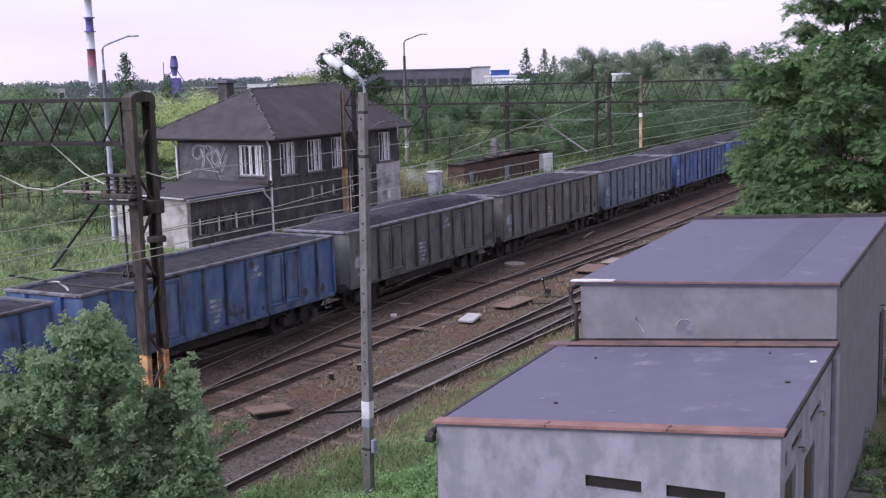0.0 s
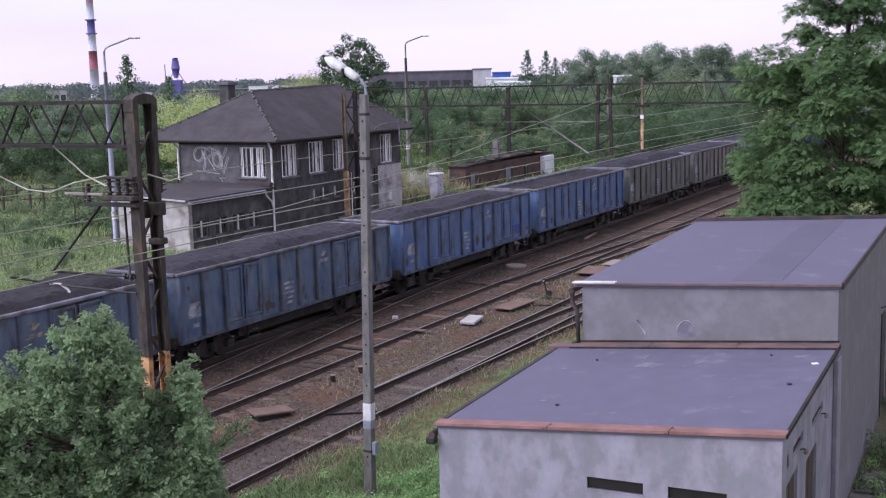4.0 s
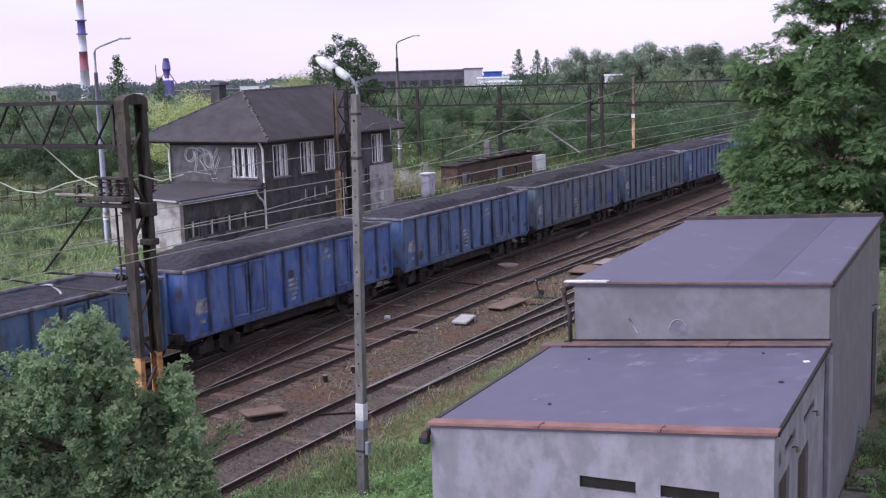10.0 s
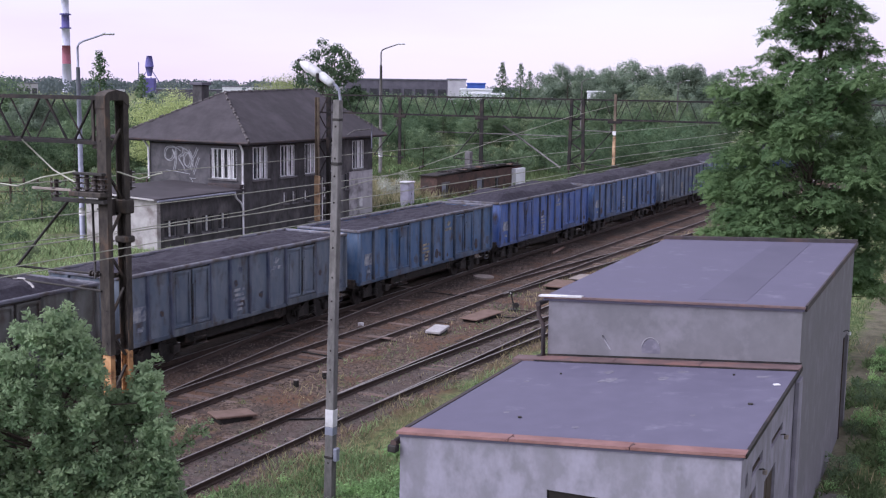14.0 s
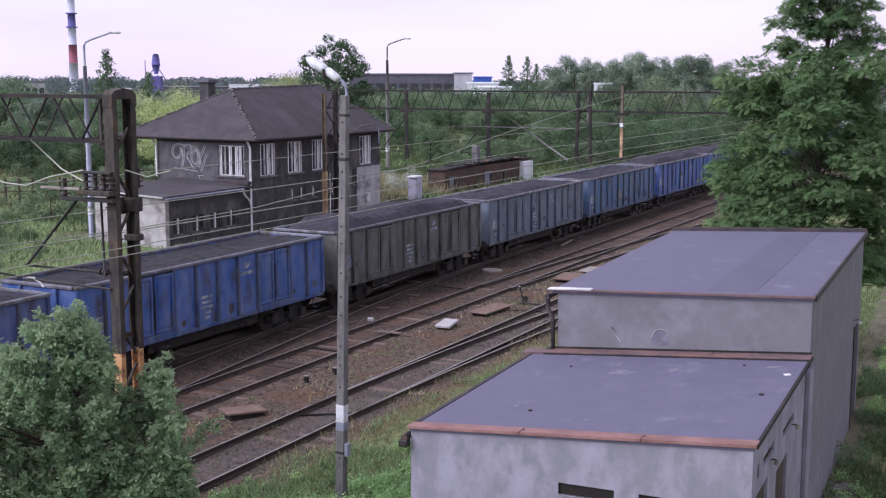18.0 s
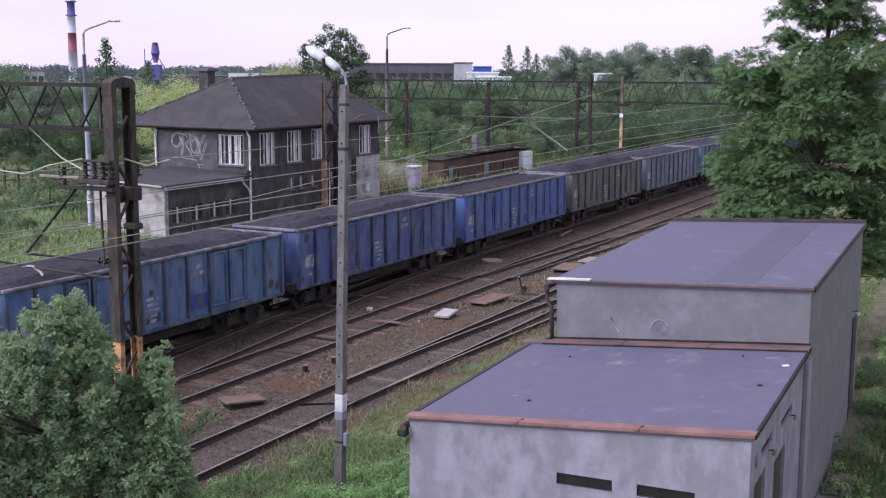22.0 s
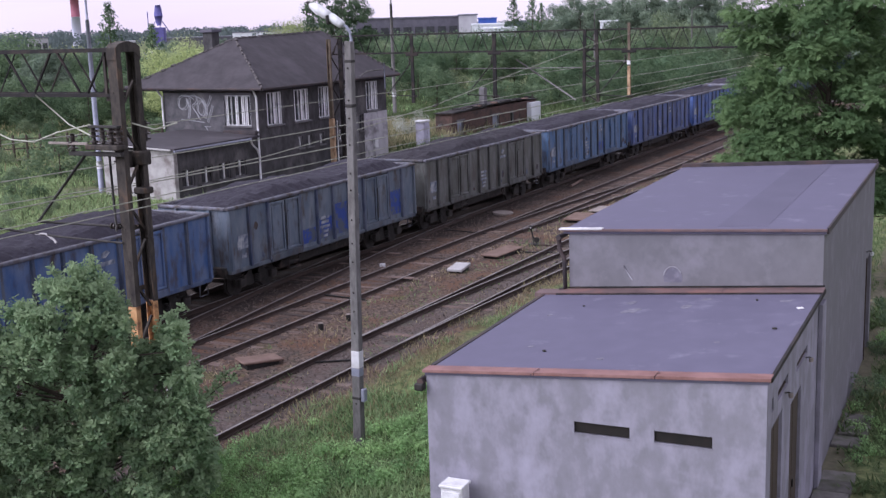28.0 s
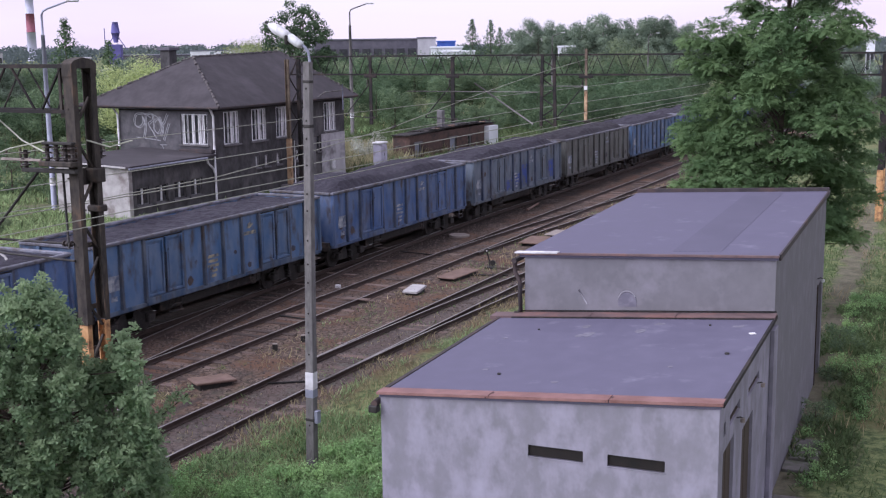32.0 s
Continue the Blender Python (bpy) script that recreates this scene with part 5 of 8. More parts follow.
def build_wagon(colour, label, coal, seed):
    r = random.Random(seed)
    # navy ribs on pale wagons; elsewhere panel colour darkened for grime and rib shade
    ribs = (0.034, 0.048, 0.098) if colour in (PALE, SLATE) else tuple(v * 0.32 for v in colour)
    w = thing("coal_wagon", label, "freight wagon", "train of coal wagons")

    def put(name, me, at=None, lab="", parent=w, painted=True, tone=1.0):
        ob = part(name, me, None, parent, lab, at)
        if painted:
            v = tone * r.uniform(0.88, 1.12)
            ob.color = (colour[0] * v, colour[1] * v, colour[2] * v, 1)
        return ob
    for s in (1, -1):
        R = MIRROR[s]
        put("side_wall", WM["wall"], R, tone=1.1)
        put("end_wall", WM["end"], R)
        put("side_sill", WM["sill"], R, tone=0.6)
        put("top_rail", WM["rim"], R, "worn pale top rail")
        put("end_rail", WM["end_rim"], R)
        for x in (-0.7, 0.7):
            put("end_post", WM["end_post"], R @ Matrix.Translation((x, 0, 0)))
        spans = cell_spans()
        for i, (kind, a, b) in enumerate(spans):
            if i:
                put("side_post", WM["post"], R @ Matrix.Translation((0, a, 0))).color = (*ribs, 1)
            if kind == "d":
                put("door_seal", WM["door_seal"], R @ Matrix.Translation((0, a, 0)), "dark backing plate drawing the gaps round the door leaves", w, False)
                for q in range(2):
                    leaf = put("door_leaf", WM["leaf"], R @ Matrix.Translation((0, a + q * WM["leaf_w"], 0)))
                    if q:
                        put("door_latch", WM["latch"], Matrix.Translation((0, 0.04, 0)), "", leaf, False)
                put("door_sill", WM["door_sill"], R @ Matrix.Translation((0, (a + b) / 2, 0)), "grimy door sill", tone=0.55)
                put("foot_step", WM["step"], R @ Matrix.Translation((SIDE, (a + b) / 2 + 0.5, SILL_Z - 0.1)), "", w, False) if i == 2 else None
        for y in (-BODY / 2 + 0.05, BODY / 2 - 0.05):
            put("side_post", WM["post"], R @ Matrix.Translation((0, y, 0)), tone=0.8)
        put("stencil_panel", WM["number_plate"], R @ Matrix.Translation((0, -BODY / 2 + 0.75, 0)), "worn white stencilled panel")
        put("stencil_block", WM["text_block"], R @ Matrix.Translation((0, spans[4][1] + 0.55, 0)), "worn white stencilled lines")
        put("stencil_emblem", WM["emblem"], R @ Matrix.Translation((0, spans[6][1] + 0.55, 0)), "worn white stencilled mark")
        put("headstock", WM["headstock"], R)
        for x in (-0.88, 0.88):
            put("buffer", WM["buffer"], R @ Matrix.Translation((x, BODY / 2 + 0.13, 1.04)))
        put("coupling", WM["coupling"], R @ Matrix.Translation((0.06, BODY / 2 + 0.12, 1.03)))
        put("grab_rail", WM["rail"], R, "pale grab rail")
        put("foot_step", WM["step_small"], R @ Matrix.Translation((SIDE - 0.05, BODY / 2 - 0.35, SILL_Z - 0.2)))
        if s == 1:
            put("brake_wheel", WM["handwheel"], Matrix.Translation((SIDE - 0.1, 1.9, 0.8)), "rusty hand brake wheel")
        else:
            put("brake_wheel", WM["handwheel"], R @ Matrix.Translation((SIDE + 0.05, 1.9, 0.86)))
    put("floor", WM["floor"])
    put("underframe", WM["frame"])
    put("brake_gear", WM["brake_gear"])
    put("air_tank", WM["tank"])
    ob = put("coal_load", COAL[coal % len(COAL)], None, "heap of black coal")
    for y in (-4.5, 4.5):
        b = put("bogie", WM["bogie"], Matrix.Translation((0, y, 0)), "grimy two-axle bogie")
        for sx in (1, -1):
            put("spring_nest", WM["spring"], MIRROR[sx], "", b)
            for dy in (-0.9, 0.9):
                put("axle_box", WM["axle_box"], MIRROR[sx] @ Matrix.Translation((0, dy, 0)), "", b)
        for dy in (-0.9, 0.9):
            ws = put("wheelset", WM["axle_and_wheels"], Matrix.Translation((0, dy, 0.46)), "", b)
    return w


bm = bmesh.new()
bm.from_mesh(WM["axle"])
for sx in (1, -1):
    tmp = WM["wheel"].copy()
    tmp.transform(Matrix.Translation((sx * 0.78, 0, 0)) @ MIRROR[sx])
    bm.from_mesh(tmp)
WM["axle_and_wheels"] = as_mesh("wheelset", bm, M["wheel"])



def repaint(w, cells):
    """Patches of fresh blue on the panels of one side."""
    spans = cell_spans()
    for i, z0, z1 in cells:
        _, a, b = spans[i]
        part("repaint_patch", cuboid(SIDE + 0.001, SIDE + 0.005, a + 0.09, b - 0.09, z0, z1), M["repaint"], w, "fresh blue repainted patch")


def wear(w, seed):
    """Rust blooms and scuffs on the track side of a wagon, each a thin uneven flake."""
    r = random.Random(seed)
    spans = cell_spans()
    for i in range(r.randint(7, 11)):
        kind, a, b = spans[r.randrange(len(spans))]
        if kind == "d":
            continue
        q = r.uniform(0.08, 0.26)
        y = r.uniform(a + 0.12 + q, b - 0.12 - q) if b - a > 2 * q + 0.26 else (a + b) / 2
        q = min(q, (b - a) / 2 - 0.13)
        z = r.choice((SILL_Z + 0.12 + q, SILL_Z + 0.2 + q, r.uniform(1.5, 2.9)))
        ring = [(y + q * r.uniform(0.6, 1.0) * math.cos(c), z + 1.1 * q * r.uniform(0.5, 1.0) * math.sin(c)) for c in np.linspace(0, 5.7, 9)]
        part("worn_patch", prism(ring, 0.003, axis="x", at=SIDE + 0.001), M["wagon_rust" if r.random() < 0.7 else "scuff"], w, "worn rusty patch")


# paint tones, faded by weather
BLUE, BRIGHT, NAVY = (0.043, 0.092, 0.232), (0.035, 0.086, 0.295), (0.038, 0.064, 0.195)
GREY, BROWN, DARK = (0.094, 0.094, 0.096), (0.094, 0.088, 0.080), (0.072, 0.072, 0.066)
SLATE = (0.060, 0.086, 0.142)
PALE, TEAL = (0.090, 0.118, 0.168), (0.047, 0.103, 0.215)
BLUE_L, BRIGHT_L = "faded blue steel coal wagon with worn stencils", "bright blue steel coal wagon heaped with coal"
GREY_L, DARK_L = "dirty grey steel coal wagon streaked with rust", "dark brown-grey grimy steel coal wagon"
PALE_L = "washed-out blue-grey steel coal wagon with blue patches"
CONSIST = {-8: (BLUE, BLUE_L), -7: (GREY, GREY_L), -6: (BLUE, BLUE_L), -5: (BRIGHT, BRIGHT_L), -4: (BRIGHT, BRIGHT_L), -3: (PALE, PALE_L), -2: (BROWN, GREY_L), -1: (DARK, DARK_L),
           0: (BLUE, BLUE_L), 1: (BLUE, BLUE_L), 2: ((0.055, 0.090, 0.165), BLUE_L), 3: (SLATE, PALE_L), 4: (BLUE, BLUE_L), 5: (BRIGHT, BRIGHT_L), 6: (TEAL, BLUE_L), 7: (PALE, PALE_L), 8: (DARK, DARK_L),
           9: (BRIGHT, BRIGHT_L), 10: (NAVY, BLUE_L), 11: (TEAL, BLUE_L), 12: (DARK, DARK_L), 13: (PALE, PALE_L), 14: (BLUE, BLUE_L), 15: (TEAL, BLUE_L), 16: (BLUE, BLUE_L), 17: (GREY, GREY_L)}
WAGONS = {}
for k in sorted(CONSIST):
    c, lab = CONSIST[k]
    WAGONS[k] = build_wagon(c, lab, k * 5 + 40, k + 100)
    wear(WAGONS[k], k + 300)
OCHRE = {}
for k in (3, 6, 15, -2):
    for ob in WAGONS[k].children:
        if ob.name.startswith(("stencil_block", "stencil_emblem")):
            kind = ob.name.split(".")[0]
            if kind not in OCHRE:
                OCHRE[kind] = ob.data.copy()
                OCHRE[kind].materials[0] = M["stencil_ochre"]
            ob.data = OCHRE[kind]
            ob["label"] = "worn ochre stencilled lines"
repaint(WAGONS[13], [(3, 1.22, 1.75), (4, 1.22, 2.0), (5, 1.22, 2.4), (8, 1.3, 2.3)])
repaint(WAGONS[3], [(6, 1.22, 1.7), (8, 1.22, 1.9)])
repaint(WAGONS[1], [(8, 1.3, 1.75)])
repaint(WAGONS[11], [(6, 1.3, 1.8), (2, 1.25, 1.5)])

# ---- overhead line portals ----
def insulator(parent, p, q, r=0.07, discs=4):
    bm = bmesh.new()
    p, q = Vector(p), Vector(q)
    tube([p, q], r * 0.45, 6, bm)
    for i in range(discs):
        a = p.lerp(q, (i + 0.5) / discs)
        d = (q - p).normalized() * 0.018
        tube([a - d, a + d], r, 10, bm)
    return part("insulator", bm, M["insulator"], parent)


def truss_beam(parent, x0, x1, y, depth_y, z0, z1, panel=1.15, from_top=False):
    """A box truss along x: four chords and the lacing of its two upright faces."""
    for yy in (y - depth_y / 2, y + depth_y / 2):
        for z in (z0, z1):
            part("chord", bar((x0, yy, z), (x1, yy, z), 0.08, 0.085), M["truss_steel"], parent)
        n = max(2, int(abs(x1 - x0) / panel))
        front = yy < y
        for i in range(0, n, 1 if front or from_top else 4):
            a, b = x0 + (x1 - x0) * i / n, x0 + (x1 - x0) * (i + 1) / n
            lo, hi = (z0, z1) if (i % 2 == 0) != from_top else (z1, z0)
            part("lacing_bar", bar((a + (b - a) * 0.1, yy, lo), (b - (b - a) * 0.1, yy, hi), 0.06 if front else 0.03, 0.03), M["truss_steel"], parent)
    n = max(2, int(abs(x1 - x0) / (panel * 4)))
    for i in range(n + 1):
        a = x0 + (x1 - x0) * i / n
        for z in (z0, z1):
            part("cross_bar", bar((a, y - depth_y / 2, z), (a, y + depth_y / 2, z), 0.05, 0.05), M["truss_steel"], parent)


def channel(parent, name, x, y, z0, z1, w, d, mat, open_side=1, lean=0.0):
    """A steel channel standing upright: web and two flanges."""
    t = 0.025
    outline = [(-w / 2, -d / 2), (w / 2, -d / 2), (w / 2, d / 2), (w / 2 - t, d / 2), (w / 2 - t, -d / 2 + t), (-w / 2 + t, -d / 2 + t), (-w / 2 + t, d / 2), (-w / 2, d / 2)]
    bm = prism([(x + a, y + open_side * b) for a, b in outline], z1 - z0, axis="z", at=z0)
    return part(name, bm, mat, parent)


def cantilever(parent, x, y, z, reach=-1.9):
    part("strut", tube([(x, y, z), (x + reach, y, z - 1.9)], 0.035, 7), M["black_iron"], parent)
    part("strut", tube([(x + reach, y, z - 1.9), (x + 0.1, y, z - 2.0)], 0.03, 7), M["black_iron"], parent)
    insulator(parent, (x + 0.02, y, z - 2.0), (x + 0.42, y, z - 2.0), 0.08, 4)
    insulator(parent, (x - 0.05, y, z - 0.08), (x - 0.05, y, z + 0.36), 0.09, 4)


def portal_near():
    p = thing("catenary_portal", "rusty lattice catenary mast carrying a truss beam over the tracks", "catenary mast", "portals")
    x, y, top = -19.61, 21.0, 8.75
    LEG = 0.62   # between the two legs
    a = channel(p, "mast_leg", x, y, 2.62, top, 0.28, 0.16, M["mast_steel"], 1)
    b = channel(p, "mast_leg", x, y + LEG, 2.62, top, 0.28, 0.16, M["mast_steel"], -1)
    for yy, s in ((y, 1), (y + LEG, -1)):
        leg = channel(p, "leg_foot", x, yy, 1.0, 2.6, 0.25, 0.15, M["mast_yellow"], s)
        leg["label"] = "faded orange warning paint on the leg"
        part("leg_base", cuboid(x - 0.12, x + 0.12, yy - 0.07, yy + 0.07, -0.3, 1.0, 0.01), M["mast_steel"], p)
    zs = np.arange(0.6, 7.4, 0.95)
    for i, z in enumerate(zs):
        s = 1 if i % 2 else -1
        part("lacing_bar", bar((x, y + LEG / 2 - s * LEG * 0.42, z), (x, y + LEG / 2 + s * LEG * 0.42, z + 0.7), 0.06, 0.05), M["mast_steel"], p)
    arch = [(y - 0.1, top - 0.3), (y - 0.1, top - 0.02), (y + 0.02, top + 0.07), (y + LEG / 2, top + 0.13), (y + LEG - 0.02, top + 0.07), (y + LEG + 0.1, top - 0.02), (y + LEG + 0.1, top - 0.3), (y + LEG - 0.1, top - 0.12), (y + 0.1, top - 0.12)]
    part("head_plate", prism(arch, 0.3, axis="x", at=x - 0.15), M["mast_steel"], p, "arched plate joining the heads of the legs")
    truss_beam(p, x - 0.2, -47.5, y + LEG / 2, LEG - 0.1, 7.64, 8.68, 0.84, True)
    part("far_mast_leg", cuboid(-47.7, -47.4, y, y + 0.18, -0.3, 8.7, 0.01), M["mast_steel"], p)
    part("far_mast_leg", cuboid(-47.7, -47.4, y + LEG - 0.2, y + LEG, -0.3, 8.7, 0.01), M["mast_steel"], p)
    # insulator rack on its cross-arms
    part("cross_arm", cuboid(x - 1.38, x + 0.25, y - 0.3, y - 0.18, 6.24, 6.34, 0.01), M["black_iron"], p)
    part("pale_bar", cuboid(x - 1.98, x - 0.74, y - 0.34, y - 0.28, 6.5, 6.56, 0.008), M["slab"], p)
    part("cross_arm", cuboid(x - 0.72, x + 0.2, y - 0.3, y - 0.16, 6.9, 6.96, 0.01), M["black_iron"], p)
    part("rack_plate", cuboid(x - 0.74, x + 0.26, y - 0.42, y - 0.1, 6.4, 6.52, 0.02), M["mast_steel"], p, "rusty plate under the insulators")
    for dx in (-0.6, -0.32, -0.06, 0.16):
        insulator(p, (x + dx, y - 0.24, 6.52), (x + dx, y - 0.24, 6.9), 0.115, 3)
    insulator(p, (x - 1.28, y - 0.24, 6.34), (x - 1.28, y - 0.24, 6.76), 0.12, 3)
    for dz, h in ((5.95, 0.34), (5.25, 0.16)):
        part("clamp_block", cuboid(x - 0.19, x + 0.21, y + LEG - 0.14, y + LEG + 0.16, dz, dz + h, 0.03), M["mast_steel"], p)
    part("batten_plate", cuboid(x - 0.15, x - 0.13, y + 0.08, y + LEG - 0.08, 5.9, 6.3), M["mast_steel"], p)
    insulator(p, (x + 0.05, y + LEG + 0.18, 6.5), (x + 0.05, y + LEG + 0.18, 6.98), 0.13, 4)
    part("strut", tube([(x - 0.95, y - 0.2, 6.26), (x - 2.8, y - 0.1, 4.55)], 0.035, 7), M["black_iron"], p)
    part("strut", tube([(x - 2.85, y - 0.1, 4.54), (x - 0.1, y - 0.1, 4.56)], 0.03, 7), M["black_iron"], p)
    insulator(p, (x - 0.45, y - 0.1, 4.56), (x - 0.14, y - 0.1, 4.56), 0.075, 3)
    part("lower_arm", tube([(x - 4.3, y - 0.1, 4.3), (x - 2.2, y - 0.1, 4.2), (x - 0.1, y - 0.1, 4.16)], 0.028, 7), M["black_iron"], p)
    part("wire_clip", tube([(x - 2.95, y - 0.1, 4.22), (x - 2.6, y - 0.1, 4.24), (x - 2.35, y - 0.1, 4.12), (x - 2.28, y - 0.1, 4.04)], 0.03, 6), M["slab_white"], p, "bent pale steel wire clip")
    part("rod", tube([(x - 0.25, y - 0.15, 6.3), (x - 0.22, y - 0.15, 4.45)], 0.03, 6), M["black_iron"], p)
    part("gusset_plate", cuboid(x - 0.42, x + 0.02, y + 0.082, y + 0.1, 8.3, 8.74), M["mast_steel"], p)
    part("gusset_plate", cuboid(x - 0.42, x + 0.02, y + 0.082, y + 0.1, 7.5, 7.8), M["mast_steel"], p)
    part("end_post", bar((x - 0.36, y + 0.06, 7.6), (x - 0.36, y + 0.06, 8.7), 0.07, 0.05), M["mast_steel"], p)
    for dz in (4.4, 2.9):
        part("batten_plate", cuboid(x - 0.14, x - 0.12, y + 0.08, y + LEG - 0.08, dz, dz + 0.12), M["mast_steel"], p)
    for z in np.arange(2.9, 8.5, 0.8):
        for yy in (y - 0.085, y + LEG - 0.24):
            part("rivet_head", disc((x - 0.06 + 0.1 * math.sin(z * 9), yy, z), 0.022, 0.02, "y", 8), M["mast_steel"], p)
    # loose cable loops
    part("cable", tube([(x - 2.6, y, 7.64), (x - 1.6, y, 6.95), (x - 0.9, y, 6.68)], 0.02, 6), M["wire"], p)
    part("cable", tube([(x - 4.8, y, 6.95), (x - 3.6, y, 6.55), (x - 2.8, y, 6.5), (x - 2.0, y, 6.75), (x - 0.9, y, 6.95)], 0.02, 6), M["wire"], p)
    part("cable", tube([(x + 0.2, y + 0.2, 6.98), (x + 0.7, y + 0.4, 6.82), (x + 1.3, y + 0.5, 6.98)], 0.02, 6), M["wire"], p)


def portal_far():
    p = thing("catenary_portal", "rusty truss portal with hanging supports above the train", "catenary mast", "portals")
    y = 65.0
    truss_beam(p, -41.9, -6.2, y, 0.8, 7.24, 8.36, 0.61)
    leg = channel(p, "mast_leg", -41.88, y - 0.85, 3.2, 8.2, 0.26, 0.16, M["mast_ochre"], -1)
    leg["label"] = "ochre-painted leg"
    part("leg_foot", cuboid(-42.04, -41.72, y - 0.97, y - 0.74, -0.3, 3.19, 0.01), M["mast_peach"], p, "bleached orange paint on the foot of the leg")
    part("conduit", tube([(-41.4, y - 1.0, 0.0), (-41.4, y - 1.0, 3.1)], 0.035, 6), M["white_paint"], p, "thin white conduit beside the leg")
    channel(p, "mast_leg", -41.6, y + 0.05, -0.3, 8.2, 0.26, 0.16, M["truss_steel"], 1)
    for i, z in enumerate(np.arange(0.5, 7.3, 0.95)):
        s = 1 if i % 2 else -1
        part("lacing_bar", bar((-41.74, y - 0.4 - s * 0.4, z), (-41.74, y - 0.4 + s * 0.4, z + 0.85), 0.06, 0.05), M["truss_steel"], p)
    part("foundation", cuboid(-42.4, -41.2, y - 1.2, y + 0.4, -0.4, 0.25, 0.03), M["soot_light"], p)
    for yy in (-0.4, 0.4):
        part("mast_leg", cuboid(-6.3, -6.0, y + yy - 0.1, y + yy + 0.1, 2.4, 8.3, 0.01), M["truss_steel"], p)
        part("leg_foot", cuboid(-6.31, -5.99, y + yy - 0.11, y + yy + 0.11, -0.3, 2.39, 0.01), M["mast_yellow"], p, "faded orange warning paint on the leg")
    for x, w, mat, z0 in ((-36.05, 0.20, "truss_steel", 4.2), (-30.45, 0.24, "truss_steel", 4.4), (-22.1, 0.15, "mast_ochre", 4.7)):
        h = part("hanger", cuboid(x - w / 2, x + w / 2, y - 0.5, y - 0.42, z0, 8.3 if x < -23 else 8.7, 0.01), M[mat], p, "hanging support post")
        part("hanger_foot", cuboid(x - w / 2 - 0.01, x + w / 2 + 0.01, y - 0.51, y - 0.41, z0 - 0.02, z0 + (1.6 if x > -23 else 0.6), 0.01), M["mast_peach" if x > -23 else "truss_steel"], h)
        part("hanger_collar", cuboid(x - 0.42, x + 0.42, y - 0.53, y - 0.4, 7.05, 7.2, 0.02), M["truss_steel"], h)
        cantilever(p, x - 0.15, y - 0.46, 6.6, -1.7)
    for dx in (-0.45, 0.42):
        part("hanger", bar((-24.35 + dx, y - 0.5, 4.3), (-24.35 + dx * 0.8, y - 0.5, 8.4), 0.17, 0.12), M["truss_steel"], p)
    for i in range(7):
        z = 4.3 + i * 0.55
        s = 1 if i % 2 else -1
        part("lacing_bar", bar((-24.35 - s * 0.4, y - 0.46, z), (-24.35 + s * 0.4, y - 0.46, z + 0.5), 0.09, 0.06), M["truss_steel"], p)
    part("white_tag", cuboid(-22.2, -22.0, y - 0.53, y - 0.512, 6.4, 6.62), M["white_paint"], p)
    for x0, x1, z in ((-33.5, -25.0, 6.25), (-25.0, -22.0, 6.6)):
        part("tie_tube", tube([(x0, y - 0.5, z), (x1, y - 0.5, z)], 0.028, 6), M["pole_concrete"], p)
    part("tie_tube", tube([(-29.0, y - 0.5, 6.75), (-25.3, y - 0.5, 4.4)], 0.05, 6), M["pole_concrete"], p)


portal_near()
portal_far()


def wire(x, z, sag, label, y0=-5.0, y1=260.0, r=0.012, supports=(21.0, 65.0)):
    ys = [y0, *supports, *np.arange(supports[-1] + 44, y1, 44.0)]
    pts = []
    for a, b in zip(ys, ys[1:]):
        for i in range(9):
            u = i / 9
            pts.append((x + 0.25 * math.sin((a + (b - a) * u) * 0.07), a + (b - a) * u, z - sag * 4 * u * (1 - u)))
    single("overhead_wire", tube(pts, r, 5), M["wire"], label, "overhead wire", "overhead wires")


for x, z, sag in ((-21.85, 5.13, 0.06), (-26.0, 5.16, 0.06), (-33.6, 5.3, 0.02), (-17.5, 5.6, 0.03), (-17.5, 5.43, 0.02)):
    wire(x, z, sag, "thin weathered overhead wire slung above a track", r=0.017 if x < -20 else 0.011)


rising = [(-21.85, y, z) for y, z in ((-6, 6.3), (8, 5.5), (24, 5.12), (29.5, 5.17), (34.5, 5.45), (40.9, 5.92), (48.4, 6.75), (57, 7.6), (65, 8.2))]
single("overhead_wire", tube(rising, 0.015, 5), M["wire"], "thin weathered wire climbing to the far portal", "overhead wire", "overhead wires")
for y, z in ((40.9, 5.9), (41.2, 5.1)):
    single("wire_insulator", tube([(-21.85, y - 0.22, z - 0.03), (-21.85, y - 0.08, z), (-21.85, y + 0.2, z + 0.02)], 0.05, 8, None, 0.035), M["insulator"], "small dark insulator strung on the overhead wire", "insulator", "wire insulators")


